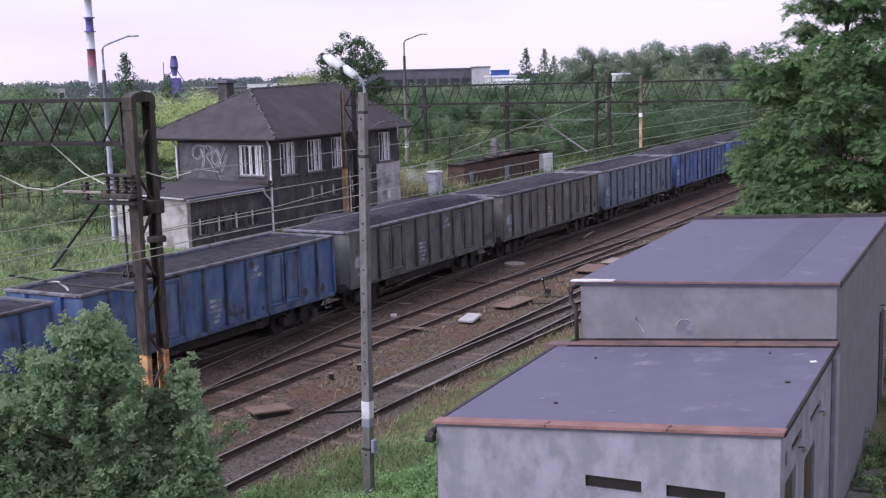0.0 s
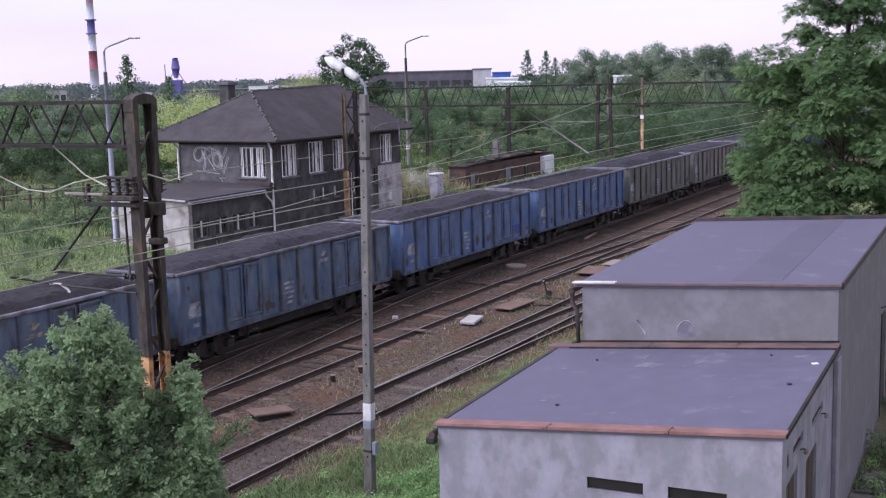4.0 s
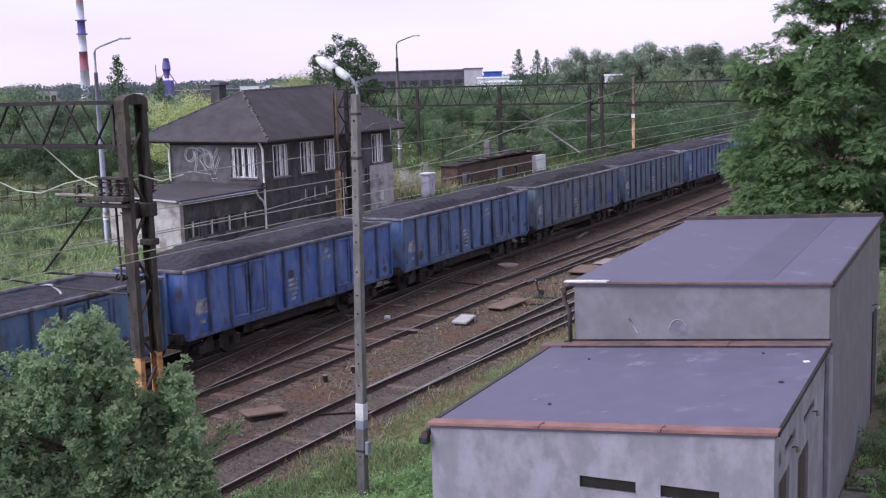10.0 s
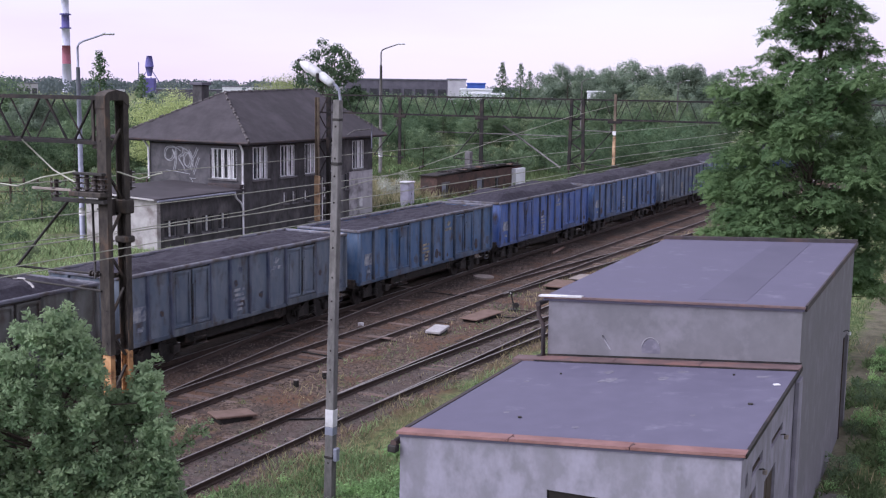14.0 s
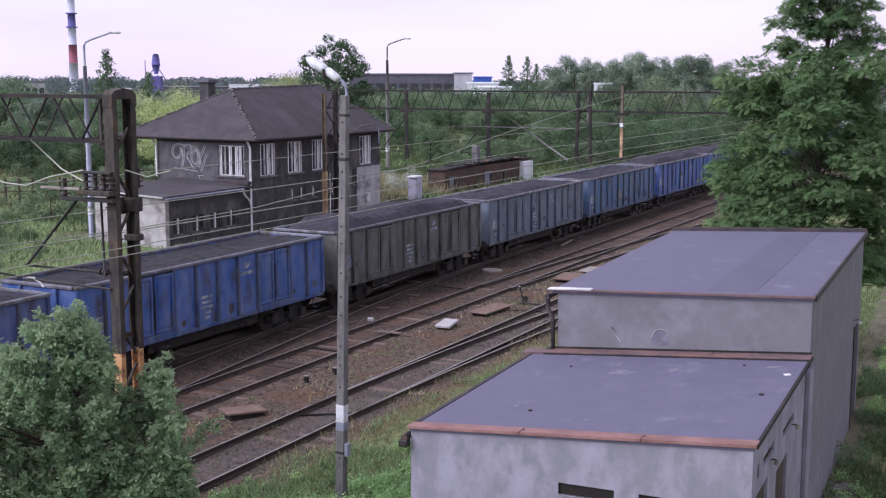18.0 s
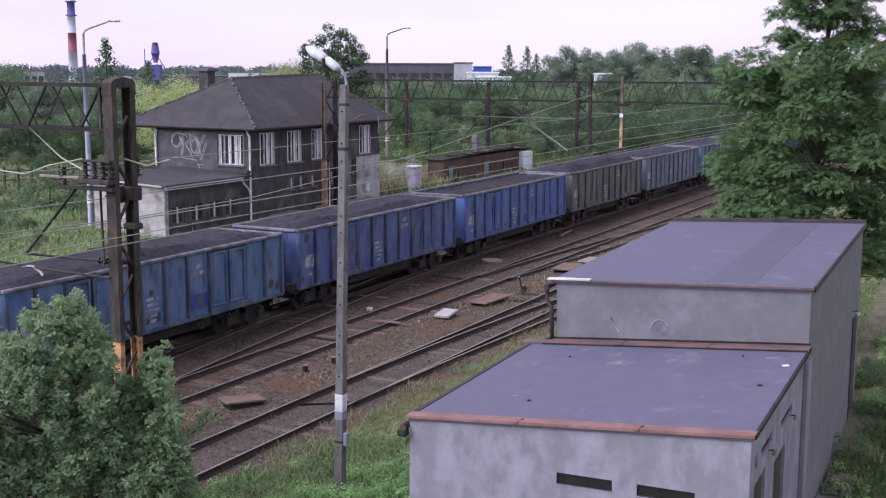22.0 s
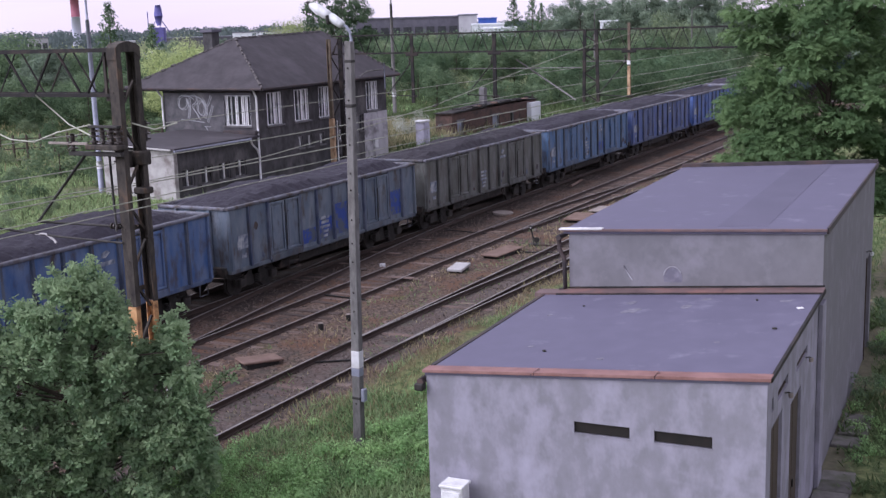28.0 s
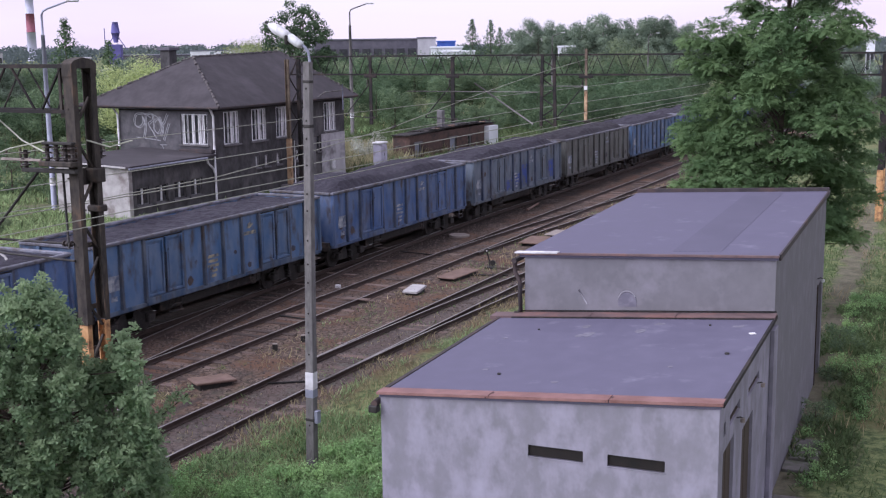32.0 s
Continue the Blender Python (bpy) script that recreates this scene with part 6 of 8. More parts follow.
# ---- lamps ----
def near_lamp():
    p = thing("street_lamp", "weathered concrete lamp post with a bent arm and twin-shell head", "street lamp", at=pose(-13.84, 21.7, 0, 0, 1.32, 0))
    bm = bmesh.new()
    zs = [-0.5, 8.75]
    half = [(0.105, 0.095), (0.082, 0.075)]
    lo = [bm.verts.new((sx * half[0][0], sy * half[0][1], zs[0])) for sx, sy in ((-1, -1), (1, -1), (1, 1), (-1, 1))]
    hi = [bm.verts.new((sx * half[1][0], sy * half[1][1], zs[1])) for sx, sy in ((-1, -1), (1, -1), (1, 1), (-1, 1))]
    bm.faces.new(lo[::-1])
    bm.faces.new(hi)
    for i in range(4):
        bm.faces.new((lo[i], lo[(i + 1) % 4], hi[(i + 1) % 4], hi[i]))
    bmesh.ops.bevel(bm, geom=list(bm.edges), offset=0.012, segments=1, affect="EDGES")
    part("post", bm, M["pole_concrete"], p)
    for i in range(15):
        z = 0.7 + i * 0.53 + 0.09 * math.sin(i * 2.3)
        if 1.25 < z < 2.0:
            continue
        w = 0.105 - 0.023 * (z + 0.5) / 9.25
        d = 0.095 - 0.02 * (z + 0.5) / 9.25
        part("post_hole", disc((0.0, -d - 0.001, z), 0.022, 0.012, "y", 10), M["dark_opening"], p)
    for z0, z1, mat, lab in ((1.53, 1.93, "white_paint", "white painted band"), (1.34, 1.53, "galvanised", "dull blue-grey painted band")):
        w0 = 0.105 - 0.023 * (z0 + 0.5) / 9.25 + 0.006
        d0 = 0.095 - 0.02 * (z0 + 0.5) / 9.25 + 0.006
        part("paint_band", cuboid(-w0, w0, -d0, d0, z0, z1, 0.01), M[mat], p, lab)
    part("clamp_ring", cuboid(-0.095, 0.095, -0.09, 0.09, 7.35, 7.42, 0.01), M["black_iron"], p)
    part("clamp_ring", cuboid(-0.092, 0.092, -0.085, 0.085, 8.3, 8.36, 0.01), M["black_iron"], p)
    part("clamp_ring", cuboid(-0.112, 0.112, -0.103, 0.103, 0.8, 0.86, 0.01), M["black_iron"], p)
    arm = part("arm", tube([(0.05, 0, 8.2), (0.05, 0, 8.8), (0.02, 0, 8.95), (-0.06, 0, 9.05), (-0.16, 0, 9.1)], 0.032, 8), M["galvanised"], p, "bent steel arm")

    def shell(name, pts, half_w, mat, lab=""):
        bm = bmesh.new()
        rings = []
        for (x, z, r, t) in pts:
            rings.append([bm.verts.new((x + t * 0.45 * math.cos(a) * r, half_w * 0.85 * r * math.sin(a), z + 0.78 * t * r * math.cos(a))) for a in [2 * math.pi * j / 12 for j in range(12)]])
        for a, b in zip(rings, rings[1:]):
            for j in range(12):
                f = bm.faces.new((a[j], a[(j + 1) % 12], b[(j + 1) % 12], b[j]))
                f.smooth = True
        bm.faces.new(rings[0])
        bm.faces.new(rings[-1][::-1])
        bmesh.ops.recalc_face_normals(bm, faces=bm.faces)
        return part(name, bm, M[mat], p, lab)
    shell("lamp_gear_box", [(-0.14, 9.08, 0.75, 0.09), (-0.2, 9.11, 1.0, 0.10), (-0.42, 9.24, 1.0, 0.115), (-0.47, 9.265, 0.9, 0.10)], 0.11, "lamp_shell", "grey lamp housing")
    shell("lamp_bowl", [(-0.47, 9.27, 0.85, 0.10), (-0.55, 9.31, 1.0, 0.12), (-0.8, 9.44, 1.0, 0.125), (-0.92, 9.50, 0.75, 0.1), (-0.97, 9.53, 0.4, 0.08)], 0.13, "white_paint", "pale lamp bowl")
    part("lamp_hinge", cuboid(-0.5, -0.44, -0.14, 0.14, 9.1, 9.3, 0.02), M["black_iron"], p)
    part("lamp_tip", tube([(-0.95, 0, 9.52), (-1.0, 0, 9.55), (-1.05, 0, 9.57)], 0.03, 6), M["black_iron"], p)
    part("switch_box", cuboid(0.1, 0.2, -0.07, 0.07, 0.75, 1.05, 0.015), M["galvanised"], p, "small grey switch box")


near_lamp()


def tall_lamp_parts(height, flip=1, mat="galvanised", band=1.8):
    p = thing("street_lamp", "tall slim concrete lamp post with a curved steel arm", "street lamp", "tall lamps")
    part("post", tube([(0, 0, -0.5), (0, 0, height * 0.55), (0, 0, height - 1.6)], 0.17, 10, None, 0.11), M[mat], p)
    part("arm", tube([(0, 0, height - 1.7), (0, 0, height - 0.5), (0.1 * flip, 0, height - 0.28), (0.35 * flip, 0, height - 0.15), (1.5 * flip, 0, height + 0.25)], 0.07, 8, None, 0.05), M[mat], p)
    bm = cuboid(1.4, 2.1, -0.13, 0.13, height + 0.2, height + 0.33, 0.05)
    bm.transform(Matrix.Diagonal((flip, 1, 1, 1)))
    bmesh.ops.recalc_face_normals(bm, faces=bm.faces)
    part("lamp_head", bm, M["lamp_shell"], p)
    part("paint_band", tube([(0, 0, band), (0, 0, band + 0.45)], 0.182, 10), M["white_paint"], p, "white painted band")
    return p


def bearing(px, d):
    """The place d metres off in the direction in which the camera first sees the column px."""
    a = radians(28.278) - math.atan((px - 784) / 2097.0)
    return -d * math.sin(a), d * math.cos(a)


lamp_a = tall_lamp_parts(11.4, 1, "galvanised", 1.4)
lamp_a.matrix_basis = pose(-49.15, 50.75, 0.0, 0, 0, 28)
lamp_b = tall_lamp_parts(11.4, 1, "pole_concrete")
lamp_b.matrix_basis = pose(*bearing(717, 116), 0.1, 0, 0, 28) @ Matrix.Scale(1.10, 4)
copy_thing(lamp_b, pose(*bearing(1070, 165), 0.3, 0, 0, 28) @ Matrix.Scale(0.78, 4))
copy_thing(lamp_b, pose(*bearing(1240, 200), -0.2, 0, 0, 28) @ Matrix.Scale(0.82, 4))

# ---- things beside the tracks ----
def slab_thing(x, y, sx, sy, sz, rz, tilt, mat, label, legs=True):
    s = thing("concrete_slab", label, "slab", "trackside slabs", at=pose(x, y, -0.16, tilt, 0, rz))
    part("slab_top", cuboid(-sx, sx, -sy, sy, 0.12, 0.12 + sz, 0.02), M[mat], s)
    if legs:
        part("slab_base", cuboid(-sx * 0.85, sx * 0.85, -sy * 0.8, sy * 0.8, -0.1, 0.117, 0.02), M["black_iron"], s)


slab_thing(-19.97, 38.8, 0.3, 0.48, 0.1, 4, 5, "slab_white", "pale painted concrete slab propped beside the track")
slab_thing(-19.8, 42.3, 0.42, 1.05, 0.05, -6, 1, "slab_rust", "brown rust-stained concrete cover beside the point lever")
slab_thing(-19.62, 25.75, 0.36, 0.6, 0.07, -30, -3, "slab_rust", "reddish rust-stained cover over a cable pit")
slab_thing(-19.9, 51.0, 0.5, 1.0, 0.07, 5, 0, "slab_rust", "brown stained concrete cover lying on the ballast")
slab_thing(-19.5, 53.4, 0.55, 0.8, 0.06, 0, 0, "slab", "grey concrete cover lying on the ballast")
slab_thing(-21.2, 36.6, 0.5, 0.16, 0.03, 4, 0, "sleeper", "worn wooden board lying between the rails", False)
single("stone_slab", disc((0, 0, 0.02), 0.5, 0.12, "z", 12), M["slab"], "flat grey stone slab lying beside the train's track", "slab", at=pose(-24.05, 51.55, -0.16, 0, 2, 0))
single("pale_block", cuboid(-0.2, 0.2, -0.25, 0.25, 0, 0.3, 0.03), M["slab_white"], "white painted marker block half hidden by the bush", "block", at=pose(-20.0, 22.7, -0.2, 4, 0, 30))
for x, y in ((-20.1, 29.6), (-19.9, 30.9)):
    m = thing("marker_stub", "short black post with a pale cap between the tracks", "marker post", "track stubs", at=pose(x, y, -0.2))
    part("stub", disc((0, 0, 0.12), 0.085, 0.24, "z", 10), M["black_iron"], m)
    part("cap", disc((0, 0, 0.25), 0.085, 0.02, "z", 10), M["slab"], m)


def point_lever(x, y):
    m = thing("point_lever", "dark iron point lever with a weighted arm and small lantern", "point lever", at=pose(x, y, -0.18, 0, 0, 15))
    part("base", cuboid(-0.2, 0.2, -0.14, 0.14, 0, 0.1, 0.02), M["black_iron"], m)
    part("lever_arm", tube([(0, 0, 0.08), (-0.05, 0.03, 0.45), (-0.12, 0.05, 0.72)], 0.028, 7), M["black_iron"], m)
    part("lantern", cuboid(-0.2, -0.05, -0.04, 0.12, 0.68, 0.86, 0.03), M["black_iron"], m, "dark square point lantern")
    part("lantern_lens", disc((-0.125, -0.045, 0.77), 0.035, 0.02, "y", 10), M["slab_white"], m, "small pale lens")
    part("weight", disc((0.12, 0.04, 0.26), 0.11, 0.1, "y", 14), M["black_iron"], m)
    part("stand", bar((0.16, 0.04, 0.06), (-0.03, 0.04, 0.4), 0.05, 0.04), M["black_iron"], m)
    part("pull_rod", tube([(0.15, 0, 0.06), (1.3, -0.25, 0.04)], 0.02, 6), M["rail"], m)


point_lever(-19.35, 44.45)
for (x, y), (x2, y2) in (((-18.2, 26.4), (-16.75, 27.4)), ((-19.8, 42.6), (-18.0, 43.2)), ((-24.6, 46.5), (-22.4, 46.2)), ((-22.9, 33.6), (-20.8, 33.4))):
    single("point_rod", tube([(x, y, -0.12), (x2, y2, -0.12)], 0.03, 6), M["black_iron"], "dark steel point rod lying across the rails", "point rod", "point rods")
single("rusty_pipe", tube([(0, -0.9, 0), (0, 0.4, 0.05), (0.1, 0.9, 0.12)], 0.07, 8), M["slab_rust"], "rusty orange pipe end lying by the train's track", "pipe", at=pose(-24.3, 61.8, -0.1, 0, 0, 5))
single("white_stone", disc((0, 0, 0.05), 0.12, 0.12, "z", 7), M["white_paint"], "small white stone on the ballast", "stone", at=pose(-23.2, 38.6, -0.16))
r_bits = random.Random(12)
for i in range(9):
    x, y = r_bits.uniform(-24.5, -16.5), r_bits.uniform(20, 62)
    single("rubble", cuboid(-0.12, 0.12, -0.16, 0.16, 0, 0.09, 0.03), M["stone"], "small lump of broken concrete on the ballast", "rubble", "rubble lumps", at=pose(x, y, -0.19, r_bits.uniform(-15, 15), r_bits.uniform(-15, 15), r_bits.uniform(0, 180)))
bag = thing("rubbish_bag", "crumpled blue plastic bag with white scraps under the oak", "rubbish", at=pose(-16.15, 17.3, -0.3))
bm = bmesh.new()
bmesh.ops.create_icosphere(bm, subdivisions=2, radius=0.26)
for v in bm.verts:
    v.co *= 1 + 0.35 * noise.noise(v.co * 6)
    v.co.z = max(0.0, v.co.z * 0.7 + 0.1)
part("bag", bm, M["rubbish_blue"], bag)
part("scrap", cuboid(-0.1, 0.12, 0.35, 0.6, 0.1, 0.2, 0.02), M["white_paint"], bag)

# ---- plants ----
def blades_mesh(name, centres, axes_u, axes_v, mat, fold=0.0):
    """Leaves as four-sided blades: centre, half length vector, half width vector; the tips are narrowed."""
    c, u, v = np.asarray(centres), np.asarray(axes_u), np.asarray(axes_v)
    n = len(c)
    nrm = np.cross(u, v)
    nrm /= np.linalg.norm(nrm, axis=1)[:, None] + 1e-9
    lift = nrm * (np.linalg.norm(u, axis=1)[:, None] * fold)
    verts = np.empty((n, 4, 3))
    verts[:, 0] = c - u
    verts[:, 1] = c + v - u * 0.1 + lift
    verts[:, 2] = c + u
    verts[:, 3] = c - v - u * 0.1 + lift
    me = bpy.data.meshes.new(name)
    me.vertices.add(n * 4)
    me.vertices.foreach_set("co", verts.reshape(-1).astype(np.float32))
    me.loops.add(n * 4)
    me.loops.foreach_set("vertex_index", np.arange(n * 4, dtype=np.int32))
    me.polygons.add(n)
    me.polygons.foreach_set("loop_start", np.arange(0, n * 4, 4, dtype=np.int32))
    me.update(calc_edges=True)
    me.materials.append(mat)
    return me


def unit(rng, n, flat=1.0):
    d = rng.normal(size=(n, 3))
    d[:, 2] *= flat
    return d / (np.linalg.norm(d, axis=1)[:, None] + 1e-9)


def leaf_cloud(name, clusters, per, size, mat, seed, droop=0.0, slim=0.55, shell=0.55, squash=0.75, out=0.6):
    """Leaves round cluster centres (x, y, z, radius), thicker towards each cluster's skin, their faces turned up and outwards."""
    rng = np.random.default_rng(seed)
    cs, us, vs = [], [], []
    for x, y, z, r in clusters:
        n = max(6, int(per * (r ** 1.6)))
        d = unit(rng, n)
        rad = r * (shell + (1 - shell) * rng.random(n)) * (0.8 + 0.4 * rng.random(n))
        p = np.array((x, y, z)) + d * rad[:, None] * np.array((1, 1, squash))
        face = d * out + unit(rng, n) * 0.62 + np.array((0, 0, 0.35))
        face /= np.linalg.norm(face, axis=1)[:, None] + 1e-9
        u = np.cross(face, unit(rng, n))
        u[:, 2] -= droop
        u /= np.linalg.norm(u, axis=1)[:, None] + 1e-9
        w = np.cross(u, face)
        w /= np.linalg.norm(w, axis=1)[:, None] + 1e-9
        s = size * (0.6 + 0.8 * rng.random(n))[:, None]
        cs.append(p)
        us.append(u * s * 0.5)
        vs.append(w * s * 0.5 * slim)
    return blades_mesh(name, np.concatenate(cs), np.concatenate(us), np.concatenate(vs), mat, 0.12)


def limbs(parent, base, height, clusters, seed, r0, lean=0.0, share=0.5):
    """A tapered trunk, and a limb to each of the larger clusters."""
    r = random.Random(seed)
    top = Vector((lean, 0, height))
    trunk = [Vector((0, 0, base)), Vector((lean * 0.2 + r.uniform(-0.05, 0.05), r.uniform(-0.05, 0.05), height * 0.33)), Vector((lean * 0.6, r.uniform(-0.1, 0.1), height * 0.66)), top]
    part("trunk", tube(trunk, r0, 9, None, r0 * 0.2), M["bark"], parent)
    for x, y, z, rad in clusters:
        if r.random() > share:
            continue
        u = min(0.9, max(0.15, (z - rad * 0.8) / max(height, 0.1)))
        s = Vector((0, 0, base)).lerp(top, u * 0.85)
        e = Vector((x, y, z))
        mid = s.lerp(e, 0.5) + Vector((0, 0, 0.12 * (e - s).length))
        part("limb", tube([s, mid, e], r0 * 0.3, 6, None, r0 * 0.06), M["bark"], parent)


def lobes(r, n, rx, rz, z0, size, flatten=1.0, hollow=0.35):
    out = []
    for i in range(n):
        a, e = r.uniform(0, 2 * math.pi), r.uniform(-1, 1)
        k = hollow + (1 - hollow) * math.sqrt(r.random())
        c = math.sqrt(max(0, 1 - e * e))
        out.append((rx * k * c * math.cos(a), rx * k * c * math.sin(a), z0 + rz * e * k * flatten, size * r.uniform(0.7, 1.25)))
    return out


# the young oak before the tracks
def lobed_mesh(name, base, u, v, mat):
    """Oak leaves: an outline widest beyond the middle with two bays on each side."""
    outline = ((0.0, 0.0), (0.3, 0.15), (0.42, 0.1), (0.68, 0.25), (1.0, 0.0), (0.68, -0.25), (0.42, -0.1), (0.3, -0.15))
    n, m = len(base), len(outline)
    nrm = np.cross(u, v)
    nrm /= np.linalg.norm(nrm, axis=1)[:, None] + 1e-9
    long = np.linalg.norm(u, axis=1)[:, None]
    verts = np.empty((n, m, 3))
    for i, (a, b) in enumerate(outline):
        verts[:, i] = base + u * a + v * b + nrm * long * (0.35 * b * b - 0.12 * a * a)
    me = bpy.data.meshes.new(name)
    me.vertices.add(n * m)
    me.vertices.foreach_set("co", verts.reshape(-1).astype(np.float32))
    me.loops.add(n * m)
    me.loops.foreach_set("vertex_index", np.arange(n * m, dtype=np.int32))
    me.polygons.add(n)
    me.polygons.foreach_set("loop_start", np.arange(0, n * m, m, dtype=np.int32))
    me.update(calc_edges=True)
    me.materials.append(mat)
    return me


def whorls(name, clusters, per, size, mat, seed, count=7, squash=0.85):
    """Oak leaves spread like stars at the twig ends, on the skin of each cluster."""
    rng = np.random.default_rng(seed)
    bs, us, vs = [], [], []
    for x, y, z, r in clusters:
        n = max(3, int(per * r ** 1.6))
        d = unit(rng, n)
        p = np.array((x, y, z)) + d * (r * (0.55 + 0.55 * rng.random(n)))[:, None] * np.array((1, 1, squash))
        axis = d * 0.8 + np.array((0, 0, 0.7)) + rng.normal(size=(n, 3)) * 0.25
        axis /= np.linalg.norm(axis, axis=1)[:, None]
        p, axis = np.repeat(p, count, 0), np.repeat(axis, count, 0)
        q = unit(rng, n * count)
        q -= axis * np.sum(q * axis, 1)[:, None]
        q /= np.linalg.norm(q, axis=1)[:, None] + 1e-9
        u = q + axis * rng.uniform(-0.25, 0.55, (n * count, 1))
        u /= np.linalg.norm(u, axis=1)[:, None]
        w = np.cross(u, axis)
        w /= np.linalg.norm(w, axis=1)[:, None] + 1e-9
        s = size * (0.65 + 0.6 * rng.random(n * count))[:, None]
        bs.append(p + u * s * 0.12)
        us.append(u * s)
        vs.append(w * s)
    return lobed_mesh(name, np.concatenate(bs), np.concatenate(us), np.concatenate(vs), mat)


def oak():
    t = thing("oak_bush", "young oak with ragged leafy shoots of grey-green lobed leaves", "tree", at=Matrix.LocRotScale((-16.5, 16.2, -0.35), None, (1.12, 1.12, 1.1)))
    r = random.Random(5)
    # height of the crown across its width
    across = (-3.0, -2.2, -1.34, -0.8, -0.36, 0.2, 0.58, 0.74, 0.86, 1.08, 1.28, 1.69, 1.78, 1.88, 2.05)
    crest = (3.3, 3.6, 3.9, 4.2, 4.7, 4.9, 4.35, 3.95, 3.2, 3.25, 3.65, 3.75, 3.2, 2.4, 1.2)

    def spot(lat, v, z, q):
        return (lat * 0.70 - v * 0.71, lat * 0.71 + v * 0.70, z, q)
    cl, tips = [], []
    heads = [(-2.6, 3.0), (-2.0, 3.25), (-1.5, 3.4), (-1.05, 3.75), (-0.75, 3.6), (-0.45, 4.15), (-0.1, 4.2), (0.15, 4.45), (0.35, 3.9), (0.55, 3.75), (0.68, 3.35), (0.95, 2.75), (1.25, 2.9), (1.42, 3.25), (1.62, 3.3), (1.5, 2.6), (1.75, 2.5), (0.85, 2.5), (1.1, 2.6), (1.3, 2.3), (0.6, 2.9), (1.0, 2.0), (1.6, 1.9), (-1.6, 1.0), (-1.2, 1.5), (-1.7, 1.7), (-0.8, 0.9), (-2.1, 1.3), (-1.3, 0.5), (-0.4, 1.4), (-2.4, 0.8), (-2.0, 2.2), (-1.0, 2.2)]
    heads = [(lat, r.uniform(-0.4, 0.4) - (0.5 if z < 2.3 and lat < 0 else 0.0), z) for lat, z in heads]
    for i in range(165):
        lat = r.uniform(-2.9, 1.9)
        z = (float(np.interp(lat, across, crest)) - 0.45) * (0.05 + 0.93 * r.random() ** 0.85)
        deep = 1.2 * (1 - 0.72 * max(0.0, z / 4.6) ** 2)
        heads.append((lat, deep * r.choice((-1, -1, 1)) * r.random() ** 0.4, z))
    heads += [(r.uniform(-2.9, 1.4), r.uniform(-1.25, -0.6), r.uniform(0.1, 2.0)) for i in range(54)]
    heads += [(r.uniform(-2.9, 0.2), r.uniform(-1.1, -0.3), r.uniform(1.3, 2.9)) for i in range(34)]
    # each bough ends in a handful of leafy shoots that climb and spread
    for lat, v, z in heads:
        for i in range(7):
            a = i * 0.9 + r.uniform(-0.4, 0.4)
            length = r.uniform(0.26, 0.5) * (1.15 if i == 0 else 0.85)
            du, dv = (0.15, 0.0) if i == 0 else (0.75 * math.cos(a), 0.75 * math.sin(a))
            for j in range(4):
                u = (j + 0.4) / 3.4
                lat2, z2 = lat + du * length * u, z + length * u * (1.0 if i == 0 else 0.7)
                if z2 > float(np.interp(lat2, across, crest)) + 0.05:
                    continue
                c = spot(lat2, v + dv * length * u, z2, 0.165 - 0.075 * u)
                (tips if j == 3 or (j == 2 and i % 3 == 0) else cl).append(c)
    for lat, z in ((1.9, 1.95), (2.05, 2.08), (2.2, 2.2), (2.36, 2.3), (2.5, 2.38)):
        tips += [spot(lat, 0.0, z, 0.13), spot(lat + 0.05, 0.1, z + 0.08, 0.1)]
    part("crown", whorls("crown", cl, 96, 0.096, M["oak_leaf"], 11, 6), None, t)
    part("young_foliage", whorls("young_foliage", tips, 190, 0.094, M["oak_tip"], 12, 6), None, t, "paler young leaves at the tips")
    for tip in ((1.8, 1.83, 2.4), (1.15, 1.17, 3.5), (0.15, 0.15, 4.7), (-0.5, -0.5, 4.2)):
        part("limb", tube([(0.0, 0.0, 0.8), (tip[0] * 0.6, tip[1] * 0.6, tip[2] * 0.7), tip], 0.025, 6, None, 0.006), M["bark"], t)
    limbs(t, -0.2, 4.3, cl, 6, 0.09, 0.0, 0.008)


oak()


